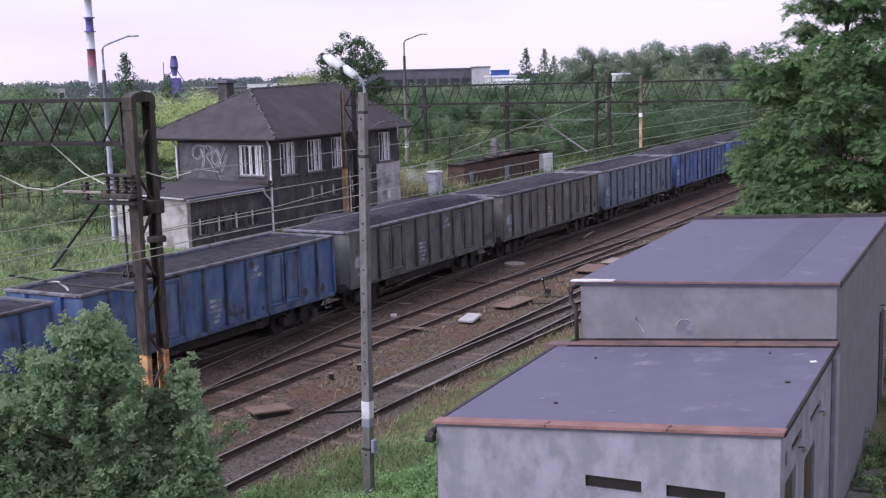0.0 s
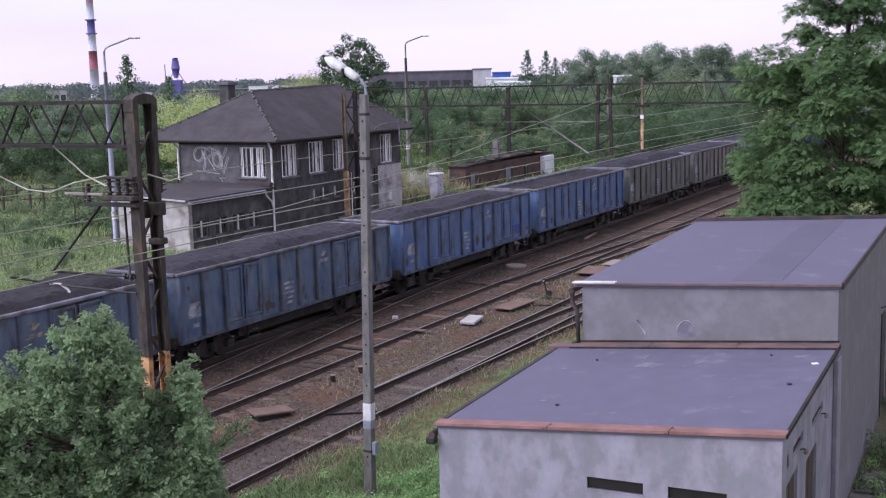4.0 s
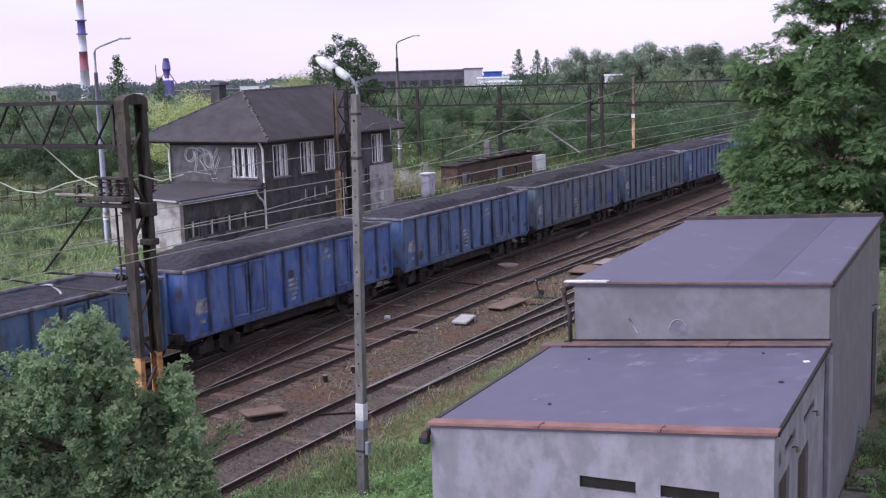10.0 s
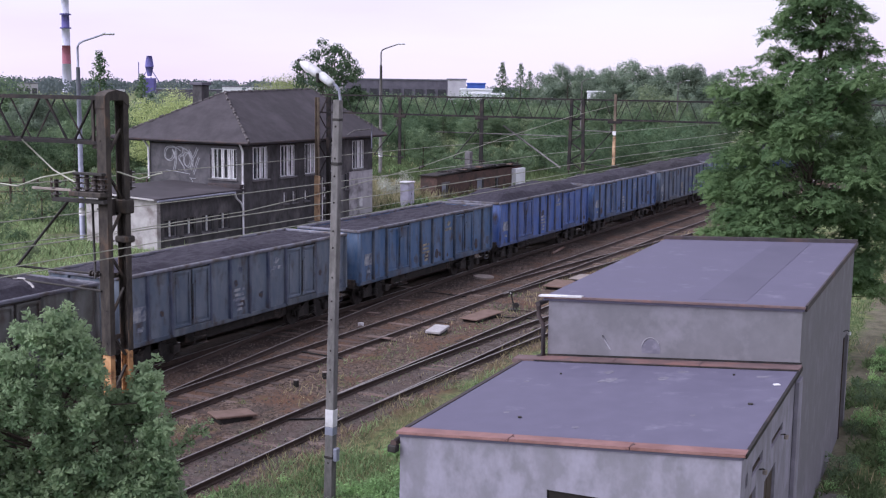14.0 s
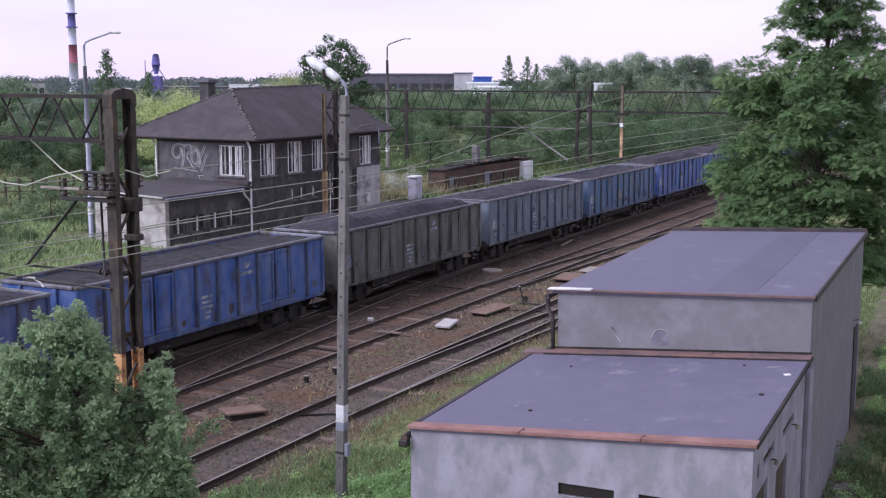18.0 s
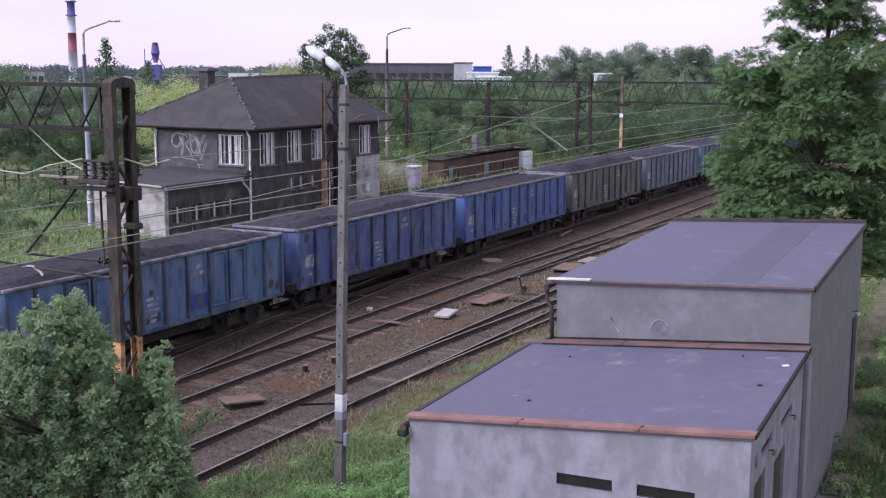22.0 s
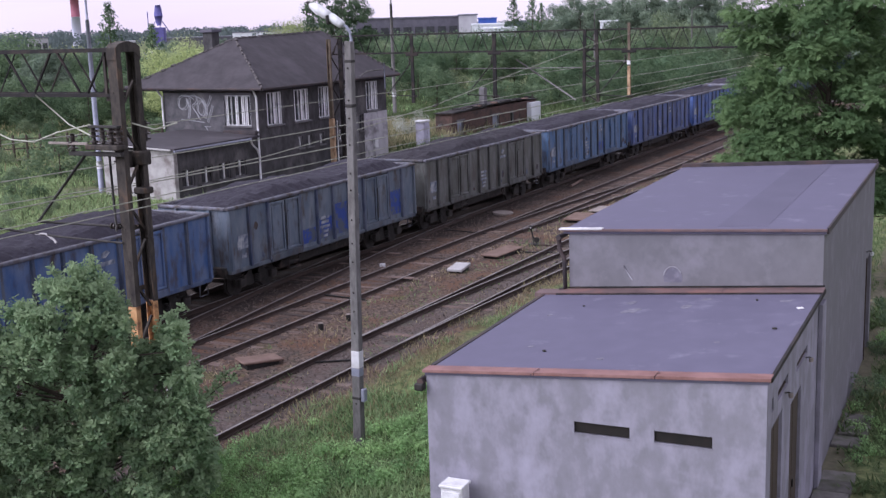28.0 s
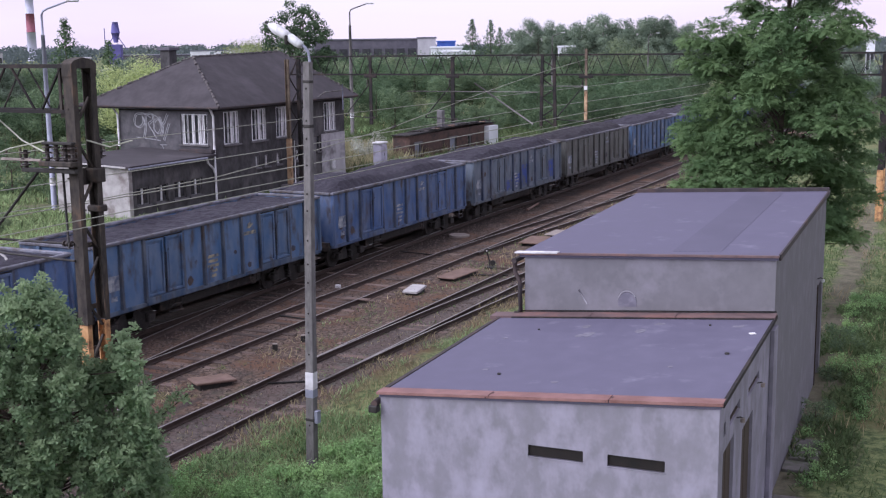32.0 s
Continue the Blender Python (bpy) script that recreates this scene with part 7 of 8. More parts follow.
# the tall black locust behind the garage
def locust():
    t = thing("locust_tree", "tall locust tree with feathery bright green layered foliage", "tree", at=pose(-7.3, 41.5, -0.3))
    r = random.Random(21)
    heights = (2.6, 4.5, 6.5, 8.3, 9.8, 10.5, 11.7, 12.5, 14.2, 15.6)
    west = (2.6, 3.0, 3.0, 2.9, 2.3, 1.4, 1.05, 0.95, 0.6, 0.2)
    east = (2.0, 2.6, 2.9, 2.8, 2.5, 2.1, 1.6, 1.2, 0.8, 0.3)
    # tiers of boughs round the crown, each a low dome of smaller sprays
    boughs = []
    for i in range(98):
        z = 2.8 + 12.3 * ((i + r.random()) / 98) ** 1.22
        a = i * 2.4 + r.uniform(-0.5, 0.5)
        w, e = float(np.interp(z, heights, west)), float(np.interp(z, heights, east))
        k = (w + e) / 2 * (0.3 + 0.66 * math.sqrt(r.random()))
        big = r.uniform(0.75, 1.2) * (0.64 if z > 10 else 1.0)
        cx, cy = k * math.cos(a) + (e - w) / 2, k * math.sin(a)
        boughs.append((cx, cy, z + big * 0.22, big * 0.6))
        for j in range(5):
            b = j * 1.257 + r.uniform(-0.3, 0.3)
            q = big * r.uniform(0.6, 0.9)
            boughs.append((cx + q * math.cos(b), cy + q * math.sin(b), z - big * r.uniform(0.0, 0.32), big * r.uniform(0.38, 0.56)))
    # each spray is two rows of small leaflets on a drooping stalk
    rng = np.random.default_rng(31)
    cs, us, vs = [], [], []
    for x, y, z, size in boughs:
        n = int(320 * size ** 2) + 16
        d = unit(rng, n)
        d[:, 2] = np.where(d[:, 2] < -0.25, -d[:, 2], d[:, 2])
        base = np.array((x, y, z)) + d * np.array((size, size, size * 0.62)) * (0.5 + 0.55 * rng.random((n, 1)))
        out = d * np.array((1, 1, 0.4)) + unit(rng, n) * 0.6
        out[:, 2] -= 0.1
        out /= np.linalg.norm(out, axis=1)[:, None]
        length = rng.uniform(0.15, 0.28, n)
        face = np.array((0, 0, 0.6)) + d * 0.7 + unit(rng, n) * 0.45
        side = np.cross(out, face)
        side /= np.linalg.norm(side, axis=1)[:, None] + 1e-9
        for j in range(5):
            u = (j + 0.5) / 5
            stem = base + out * (length * u)[:, None]
            stem[:, 2] -= 0.35 * length * u * u
            for sgn in (-1, 1):
                leaf = side * sgn + out * 0.5 + unit(rng, n) * 0.3
                leaf[:, 2] -= 0.2
                leaf /= np.linalg.norm(leaf, axis=1)[:, None]
                half = 0.042 * rng.uniform(0.75, 1.25, n)
                w = np.cross(leaf, face)
                w /= np.linalg.norm(w, axis=1)[:, None] + 1e-9
                cs.append(stem + leaf * half[:, None])
                us.append(leaf * half[:, None])
                vs.append(w * (half * 0.55)[:, None])
    part("crown", blades_mesh("crown", np.concatenate(cs), np.concatenate(us), np.concatenate(vs), M["locust_leaf"], 0.1), None, t)
    limbs(t, -0.2, 14.6, boughs, 8, 0.13, 0.3, 0.15)


locust()

# kinds of tree that stand farther off; each is made once and copied
def far_tree(name, label, height, width, n, size, leaf, mat, seed, group, trunk=0.2, z_share=0.55, flatten=1.0, per=60):
    t = thing(name, label, "tree", group)
    r = random.Random(seed)
    cl = lobes(r, n, width / 2, height * (1 - z_share) * 1.05, height * z_share, size, flatten)
    part("crown", leaf_cloud("crown", cl, per * 1.45, leaf * 0.76, mat, seed, slim=0.62, out=1.15), None, t)
    limbs(t, -0.3, height * 0.8, cl, seed, trunk, 0, 0.15)
    return t


def conifer(height, seed, label):
    t = thing("conifer", label, "tree", "conifers")
    r = random.Random(seed)
    cl = []
    for i in range(58):
        u = i / 58
        a = i * 2.4
        k = (1 - u ** 1.3) * 2.5 * r.uniform(0.35, 1.0)
        cl.append((k * math.cos(a), k * math.sin(a), height * (0.1 + 0.9 * u) - 0.1 * k, (0.95 - u * 0.6) * r.uniform(0.7, 1.1)))
    part("crown", leaf_cloud("crown", cl, 150, 0.24, M["ash_leaf"], seed, slim=0.5, out=1.0), None, t)
    limbs(t, -0.3, height * 0.95, [], seed, 0.16)
    return t


def plant(proto, px, d, z=0.0, s=1.0, turn=0.0, first=False):
    x, y = bearing(px, d)
    m = Matrix.LocRotScale((x, y, z), Euler((0, 0, turn)), (s, s, s))
    if first:
        proto.matrix_basis = m
        return proto
    return copy_thing(proto, m)


K = {}
K["round"] = far_tree("tree", "dark green broad-leaved tree among the shrubs", 9.0, 7.0, 34, 1.5, 0.36, M["tree_leaf"], 41, "background trees", per=72)
K["tall"] = far_tree("tree", "tall dull green tree on the skyline", 13.0, 10.5, 80, 1.75, 0.46, M["far_leaf"], 42, "background trees", z_share=0.5, per=60)
K["shrub"] = far_tree("shrub", "wild green shrub in the rough ground", 4.4, 5.4, 22, 1.15, 0.26, M["ash_leaf"], 43, "background shrubs", 0.1, 0.5, per=98)
K["scrub"] = far_tree("shrub", "low tangled shrub beside the tracks", 2.6, 4.4, 18, 0.85, 0.24, M["tree_leaf"], 44, "background shrubs", 0.07, 0.48, per=100)
K["willow"] = far_tree("willow", "pale yellow-green willow behind the signal box", 6.5, 7.5, 60, 1.15, 0.16, M["willow_leaf"], 45, "willows", per=230)
K["pale"] = far_tree("shrub", "pale green wild shrub in the rough ground", 4.0, 5.6, 24, 1.1, 0.26, M["pale_leaf"], 47, "background shrubs", 0.1, 0.5, per=92)
K["fir"] = conifer(9.0, 46, "ragged dark conifer standing above the trees")

K["ash"] = far_tree("tree", "dense dark ash tree with upright shoots behind the signal box", 12.4, 6.6, 120, 0.72, 0.27, M["ash_leaf"], 48, "background trees", z_share=0.56, per=170)
plant(K["ash"], 624, 108, 0.2, 1.0, 0.4, True)
plant(K["round"], 655, 132, 0.2, 0.8, 0.4, True)
plant(K["willow"], 358, 112, 0.3, 1.15, 0.2, True)
plant(K["willow"], 545, 150, 0.5, 1.2, 1.2)
plant(K["round"], 58, 150, 0.0, 1.25, 1.1)
plant(K["round"], 22, 155, 0.0, 1.15, 2.7)
plant(K["round"], 100, 158, 0.0, 0.98, 4.1)
plant(K["round"], 205, 133, 0.0, 0.8, 5.1)
plant(K["fir"], 228, 128, 0.5, 1.28, 0.0, True)
plant(K["tall"], 1190, 300, 0.0, 0.95, 0.0, True)
plant(K["shrub"], 760, 140, 0.3, 1.0, 0.5, True)
plant(K["scrub"], 120, 78, 0.3, 1.0, 0.5, True)
plant(K["pale"], 700, 150, 0.2, 1.0, 0.3, True)
K["silver"] = far_tree("shrub", "silvery grey-green shrub beside the signal box", 2.0, 2.6, 16, 0.6, 0.13, M["silver_leaf"], 49, "background shrubs", 0.05, 0.5, per=260)
K["silver"].matrix_basis = pose(-46.6, 83.0, 0.1)
copy_thing(K["silver"], pose(-48.6, 80.2, 0.1, 0, 0, 70) @ Matrix.Scale(0.8, 4))
rp = random.Random(77)
# left: a belt of trees and shrubs beyond the meadow
for px, d, kind, s in ((20, 150, "round", 0.9), (70, 160, "round", 0.95), (120, 140, "shrub", 1.2), (160, 150, "round", 0.85), (215, 140, "shrub", 1.3), (262, 135, "shrub", 1.25), (300, 150, "shrub", 1.3),
                       (0, 120, "pale", 1.1), (45, 118, "shrub", 1.15), (95, 122, "pale", 1.0), (140, 116, "shrub", 1.1), (25, 88, "pale", 0.6), (80, 80, "pale", 0.5), (150, 84, "pale", 0.55), (30, 66, "scrub", 0.6), (95, 62, "pale", 0.42), (10, 58, "pale", 0.4), (190, 74, "scrub", 0.6), (185, 118, "shrub", 1.0), (235, 116, "shrub", 1.0), (280, 120, "shrub", 0.95),
                       (-40, 130, "round", 0.9), (-90, 140, "round", 1.0), (-60, 105, "shrub", 1.1), (10, 100, "scrub", 1.3), (60, 97, "scrub", 1.2), (205, 98, "scrub", 1.2), (255, 96, "scrub", 1.1), (305, 104, "scrub", 1.4),
                       (30, 190, "tall", 0.75), (110, 210, "tall", 0.7), (195, 200, "tall", 0.72), (250, 230, "tall", 0.72), (330, 240, "tall", 0.7), (410, 260, "tall", 0.72), (470, 230, "round", 1.0)):
    if d < 112:
        d, s = d, s * 0.5
    elif d < 175:
        d, s = d + 32, s * 1.2
    plant(K[kind], px, d, 0.2, s * (0.76 if d > 125 else 0.9) * rp.uniform(0.93, 1.07), rp.uniform(0, 6))
for i, px in enumerate(range(-90, 312, 19)):
    plant(K[("round", "shrub", "round", "scrub")[i % 4]], px + rp.uniform(-6, 6), 113 + rp.uniform(0, 14), 0.1, rp.uniform(0.55, 0.75) * (1.0 if i % 2 == 0 else 1.25), rp.uniform(0, 6))
for i in range(30):
    px = -70 + (i * 61.8) % 520
    tall = i % 5 == 3
    plant(K["tall" if tall else "round"], px, 138 + (i * 23.7) % 66, 0.0, rp.uniform(0.8, 1.0) * (0.62 if tall else 0.94) * (0.75 if 250 < px < 330 else 1.0), rp.uniform(0, 6))
# right: the tangle behind the far tracks
for i in range(84):
    px = 640 + (i * 61.8) % 700
    d = 122 + (i * 37.3) % 112
    if px < 1010 and d < 136:
        d += 24
    kind = ("shrub", "round", "pale", "shrub", "round")[i % 5]
    s = {"shrub": 1.2, "round": 0.78, "pale": 1.2}[kind] * rp.choice((0.55, 0.8, 0.95, 1.1, 1.2))
    plant(K[kind], px, d, 0.0, s * 0.86, rp.uniform(0, 6))
for px in range(792, 1010, 24):
    plant(K["shrub" if px % 3 else "round"], px, 117 + rp.uniform(0, 12), 0.1, rp.uniform(0.6, 1.15) * (1.0 if px % 3 else 0.55), rp.uniform(0, 6))
for px in range(820, 1330, 44):
    plant(K["scrub"], px + rp.uniform(-18, 18), 108 + rp.uniform(-3, 14) + max(0, px - 900) * 0.10, 0.1, rp.uniform(0.6, 1.15), rp.uniform(0, 6))
for px in range(1010, 1310, 20):
    plant(K["shrub"], px + rp.uniform(-7, 7), 122 + rp.uniform(0, 26), 0.0, rp.uniform(0.65, 1.05), rp.uniform(0, 6))
for px in range(650, 1010, 17):
    plant(K["pale" if px % 2 else "shrub"], px + rp.uniform(-8, 8), 205 + rp.uniform(-15, 30), 0.0, rp.uniform(1.05, 1.3) * (1.3 if px < 840 else 1.3 if 850 < px < 965 else 1.0), rp.uniform(0, 6))
# taller woods to the right on the skyline
for px, d, s in ((1025, 330, 0.9), (1065, 335, 1.0), (1105, 330, 1.0), (1143, 335, 1.05), (1190, 330, 1.08), (1243, 335, 1.1), (1283, 330, 1.05), (1010, 300, 0.98), (1045, 290, 1.12), (1085, 310, 1.1), (1125, 290, 1.12), (1160, 300, 1.16), (1225, 295, 1.12), (1262, 300, 1.14), (1300, 310, 1.05), (1345, 300, 1.0), (1400, 290, 1.0), (1460, 280, 1.0), (1530, 290, 1.05), (1600, 300, 1.0),
                 (1105, 240, 0.8), (1180, 235, 0.82), (1250, 230, 0.8), (1320, 220, 0.8), (1560, 150, 0.62), (1620, 140, 0.7)):
    plant(K["tall"], px, d, 0.0, s * (1.04 if px < 1330 and d > 250 else 0.84) * rp.uniform(0.93, 1.05), rp.uniform(0, 6))
plant(K["pale"], 1205, 225, 0.5, 2.0, 0.3)
plant(K["pale"], 1222, 228, 0.0, 1.7, 2.3)
for px in (1068, 1082, 1096, 1112, 1126):
    plant(K["pale" if px % 4 else "shrub"], px, 232 + rp.uniform(0, 8), 0.0, rp.uniform(1.35, 1.6), rp.uniform(0, 6))
for i in range(70):
    px, d = -60 + (i * 61.8) % 400, 66 + (i * 23.7) % 88
    plant(K[("pale", "scrub", "pale", "shrub")[i % 4]], px, d, 0.0, rp.uniform(0.22, 0.42) * (0.5 if d < 90 else 1.0), rp.uniform(0, 6))
for px, d, s in ((930, 330, 1.0), (962, 330, 0.98), (978, 335, 0.85), (300, 128, 0.7)):
    plant(K["fir"], px, d, 0.5, s * (1.3 if d > 200 else 1.15), rp.uniform(0, 6))


# the woods along the skyline, past counting
def skyline():
    rng = np.random.default_rng(9)
    cl = []
    for i in range(900):
        px = rng.uniform(-500, 2300)
        d = rng.uniform(420, 1500)
        x, y = bearing(px, d)
        h = rng.uniform(4.0, 7.5) * (1 + d / 2000)
        if px > 640 and px < 1000:
            h *= 0.75
        cl.append((x, y, h * 0.55, h * 0.5))
    n_per = 90
    cs, us, vs = [], [], []
    for x, y, z, r in cl:
        d = unit(rng, n_per)
        p = np.array((x, y, z)) + d * r * np.array((1.9, 1.9, 1.0)) * (0.5 + 0.5 * rng.random((n_per, 1)))
        u = unit(rng, n_per)
        w = np.cross(u, unit(rng, n_per))
        w /= np.linalg.norm(w, axis=1)[:, None] + 1e-9
        s = r * 0.2
        cs.append(p)
        us.append(u * s)
        vs.append(w * s * 0.8)
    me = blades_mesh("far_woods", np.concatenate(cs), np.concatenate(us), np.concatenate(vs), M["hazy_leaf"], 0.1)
    tagged(new("far_woods", me), "dark woods along the skyline with haze in their colour", "woods", kind="stuff")


skyline()


# grass, weeds and stones
def on_ground(rng, n, x0, x1, y0, y1):
    return rng.uniform(x0, x1, n), rng.uniform(y0, y1, n)


def tufts(name, label, mat, n, x0, x1, y0, y1, height, width, seed, keep=None, lean=0.5, category="grass"):
    rng = np.random.default_rng(seed)
    xs, ys = on_ground(rng, n, x0, x1, y0, y1)
    ok = np.array([keep(x, y) if keep else True for x, y in zip(xs, ys)])
    xs, ys = xs[ok], ys[ok]
    n = len(xs)
    zs = np.array([ground_height(x, y) for x, y in zip(xs, ys)])
    h = height * (0.45 + 0.9 * rng.random(n))
    u = np.stack([rng.normal(size=n) * lean, rng.normal(size=n) * lean, np.ones(n)], 1)
    u /= np.linalg.norm(u, axis=1)[:, None]
    u *= (h / 2)[:, None]
    w = np.stack([rng.normal(size=n), rng.normal(size=n), np.zeros(n)], 1)
    w /= np.linalg.norm(w, axis=1)[:, None] + 1e-9
    w *= width
    c = np.stack([xs, ys, zs], 1) + u * 0.95
    me = blades_mesh(name, c, u, w, mat, 0.05)
    tagged(new(name, me), label, category, kind="stuff")


def patchy(scale, limit, z=0.0):
    return lambda x, y: noise.noise((x * scale, y * scale, z)) > limit


def outside_garage(x, y):
    dx, dy = x + 3.78, y - 17.4
    c, s = math.cos(radians(3)), math.sin(radians(3))
    lx, ly = dx * c + dy * s, -dx * s + dy * c
    if -0.3 < lx < 0.74 and (-0.2 < ly < 6.5 or 8.2 < ly < 11.0):
        return lx > 0.05 and noise.noise((x * 1.3, y * 1.1, 5)) > 0.2
    return not (-6.0 < lx < 0.15 and -0.15 < ly < 17.8)


def garage_footway():
    """Cracked concrete slabs laid along the garage doors."""
    r = random.Random(23)
    walk_bed = tagged(part("pavement_garage", cuboid(0.02, 0.68, -0.1, 6.45, -0.55, -0.33), M["mortar"], None, "", GARAGE), "cracked concrete footway along the garage doors", "pavement", kind="structure")
    y = -0.1
    rows = []
    while y < 6.3:
        d = r.uniform(0.5, 0.75)
        rows.append((y, y + d))
        y += d
    rows += [(8.3, 9.0), (9.1, 9.75), (9.9, 10.6)]
    for a, b in rows:
        s = part("paving_slab", cuboid(-0.33, 0.33, -(b - a) / 2 + 0.012, (b - a) / 2 - 0.012, -0.12, 0.0, 0.015), M["footway"], walk_bed)
        s.matrix_local = pose(0.36 + r.uniform(-0.02, 0.04), (a + b) / 2, -0.255 + r.uniform(-0.025, 0.015), r.uniform(-1.5, 1.5), r.uniform(-1.5, 1.5), r.uniform(-2, 2))


garage_footway()


tufts("verge_grass", "fresh green grass on the verge beside the near track", M["grass"], 40000, -16.6, -8.8, 13, 46, 0.28, 0.011, 1, lambda x, y: outside_garage(x, y) and x > -15.9 + 0.7 * noise.noise((y * 0.5, 0, 3)) and (y < 25 or x > -14.2 or noise.noise((x * 0.9, y * 0.6, 4)) > 0.1), 0.6)
tufts("verge_weeds", "broad-leaved green weeds on the verge", M["weed"], 42000, -16.3, -8.8, 12, 40, 0.24, 0.03, 2, lambda x, y: outside_garage(x, y) and (x > (-14.4 if y > 25 else -15.4) or y < 21.5) and noise.noise((x * 0.45, y * 0.45, 7)) > -0.2, 1.6, "weeds")
tufts("verge_dry_grass", "dry straw-coloured grass along the near rail", M["dry_grass"], 15000, -16.6, -13.8, 13, 70, 0.24, 0.010, 3, lambda x, y: outside_garage(x, y) and noise.noise((x * 0.5, y * 0.5, 5)) > -0.15, 0.7)
tufts("track_weeds", "sparse weeds between the tracks", M["dry_grass"], 2900, -20.6, -18.7, 16, 75, 0.22, 0.014, 4, patchy(0.6, 0.08, 2), 0.8, "weeds")
tufts("track_grass", "thin grass between the tracks", M["grass"], 2600, -20.9, -18.6, 16, 75, 0.2, 0.016, 5, patchy(0.55, 0.12, 9), 0.9)
tufts("bed_weeds", "low dry weeds in the bed of the near track", M["dry_grass"], 2600, -18.7, -16.3, 14, 62, 0.1, 0.012, 16, patchy(0.9, 0.05, 11), 1.0, "weeds")
tufts("bed_grass", "thin green grass in the bed of the near track", M["shade_grass"], 3200, -18.7, -16.3, 14, 62, 0.11, 0.014, 17, patchy(0.8, 0.12, 13), 1.0)
tufts("path_grass", "rough grass beside the path behind the garage", M["shade_grass"], 52000, -9.5, 1.0, 17, 80, 0.18, 0.016, 6, lambda x, y: outside_garage(x, y) and (y > 35 or x > -4.9) and abs(x + 2.7 + 0.06 * y + 0.5 * noise.noise((0, y * 0.3, 2))) > 0.45 and noise.noise((x * 0.5, y * 0.3, 1)) > -0.3, 0.7)
tufts("path_dry_grass", "dry tall grass beside the garage wall", M["dry_grass"], 8000, -9.5, 1.0, 24, 80, 0.45, 0.012, 7, lambda x, y: outside_garage(x, y) and noise.noise((x * 0.5, y * 0.3, 6)) > 0.12, 0.5)
tufts("wall_weeds", "tall dark weeds against the garage wall", M["shade_grass"], 16000, -5.2, -2.2, 17.5, 44, 0.26, 0.03, 8, lambda x, y: outside_garage(x, y) and x < -1.9 - 0.045 * y + 0.3 and noise.noise((x * 0.3, y * 0.55, 3)) > -0.1, 1.4, "weeds")
tufts("meadow_grass", "rough meadow grass beyond the signal box", M["meadow"], 60000, -140, -44.5, 28, 150, 0.6, 0.05, 9, lambda x, y: not (-51.5 < x < -42.5 and 49.5 < y < 74) and noise.noise((x * 0.12, y * 0.12, 2)) > -0.25, 0.7)
tufts("meadow_lush_grass", "lush green grass beside the far tracks", M["grass"], 22000, -66, -41.5, 26, 58, 0.42, 0.03, 18, lambda x, y: not (-51.5 < x < -42.5 and 49.5 < y < 74) and noise.noise((x * 0.12, y * 0.12, 5)) > -0.2, 0.7)
tufts("meadow_dry_grass", "straw-coloured meadow grass", M["dry_grass"], 15000, -140, -44.5, 28, 150, 0.65, 0.04, 10, lambda x, y: not (-51.5 < x < -42.5 and 49.5 < y < 74) and x < -60 and noise.noise((x * 0.1, y * 0.1, 8)) > 0.02, 0.6)
tufts("cutting_grass", "pale rough grass round the relay cabinet and shed", M["meadow"], 24000, -72, -39.5, 73.5, 130, 0.7, 0.04, 12, lambda x, y: not (-46 < x < -42.6 and 82.8 < y < 102) and noise.noise((x * 0.2, y * 0.2, 4)) > -0.3, 0.6)
tufts("cutting_dry_grass", "straw-coloured dry brush beside the relay cabinet", M["straw"], 11000, -60, -43.6, 73.6, 92, 0.9, 0.035, 14, lambda x, y: noise.noise((x * 0.25, y * 0.25, 6)) > -0.25, 0.55)
tufts("cutting_weeds", "rough green weeds round the brick shed", M["weed"], 6000, -72, -39.5, 73.5, 130, 0.6, 0.08, 13, lambda x, y: not (-46 < x < -42.6 and 82.8 < y < 102) and noise.noise((x * 0.15, y * 0.15, 9)) > -0.15, 0.9, "weeds")
for i, (x, y, s) in enumerate(((-3.2, 62, 0.45), (-1.6, 74, 0.6), (-9.5, 88, 0.7), (-4.2, 92, 0.8), (-4.05, 29.6, 0.24), (-4.45, 37.2, 0.3), (-4.3, 33.5, 0.16), (-10.05, 19.6, 0.26), (-10.4, 21.4, 0.2), (-52.5, 47.5, 0.5), (-55, 56, 0.6), (-57.5, 50, 0.55),)):
    copy_thing(K["scrub"], Matrix.LocRotScale((x, y, ground_height(x, y)), Euler((0, 0, i * 1.7)), (s, s, s)))


def nettles():
    """Leafy clumps between the lamp post and the garage."""
    r = random.Random(61)
    cl = []
    while len(cl) < 680:
        x, y = r.uniform(-16.3, -9.9), r.uniform(13.0, 34.0)
        if outside_garage(x, y) and (x > (-14.4 if y > 24 else -15.5) or y < 20.0) and noise.noise((x * 0.5, y * 0.35, 8)) > -0.2 + 0.04 * max(0.0, -13.2 - x) and math.hypot(x + 13.9, y - 21.7) > 0.5:
            q = r.uniform(0.2, 0.38)
            cl.append((x, y, ground_height(x, y) + q * 0.55, q))
    while len(cl) < 840:
        y = r.uniform(17.0, 46.0)
        x = -3.78 - (y - 17.4) * 0.052 + 0.2 + abs(r.gauss(0, 0.75))
        if outside_garage(x + 0.1, y) and noise.noise((x * 0.6, y * 0.4, 3)) > -0.05:
            q = r.uniform(0.1, 0.26)
            cl.append((x, y, ground_height(x, y) + q * 0.5, q))
    me = leaf_cloud("nettle_patch", cl, 1500, 0.06, M["nettle"], 62, slim=0.5, shell=0.3, squash=0.85, out=0.8)
    tagged(new("nettle_patch", me), "leafy bright green nettles and weeds beside the garage", "weeds", kind="stuff")


nettles()


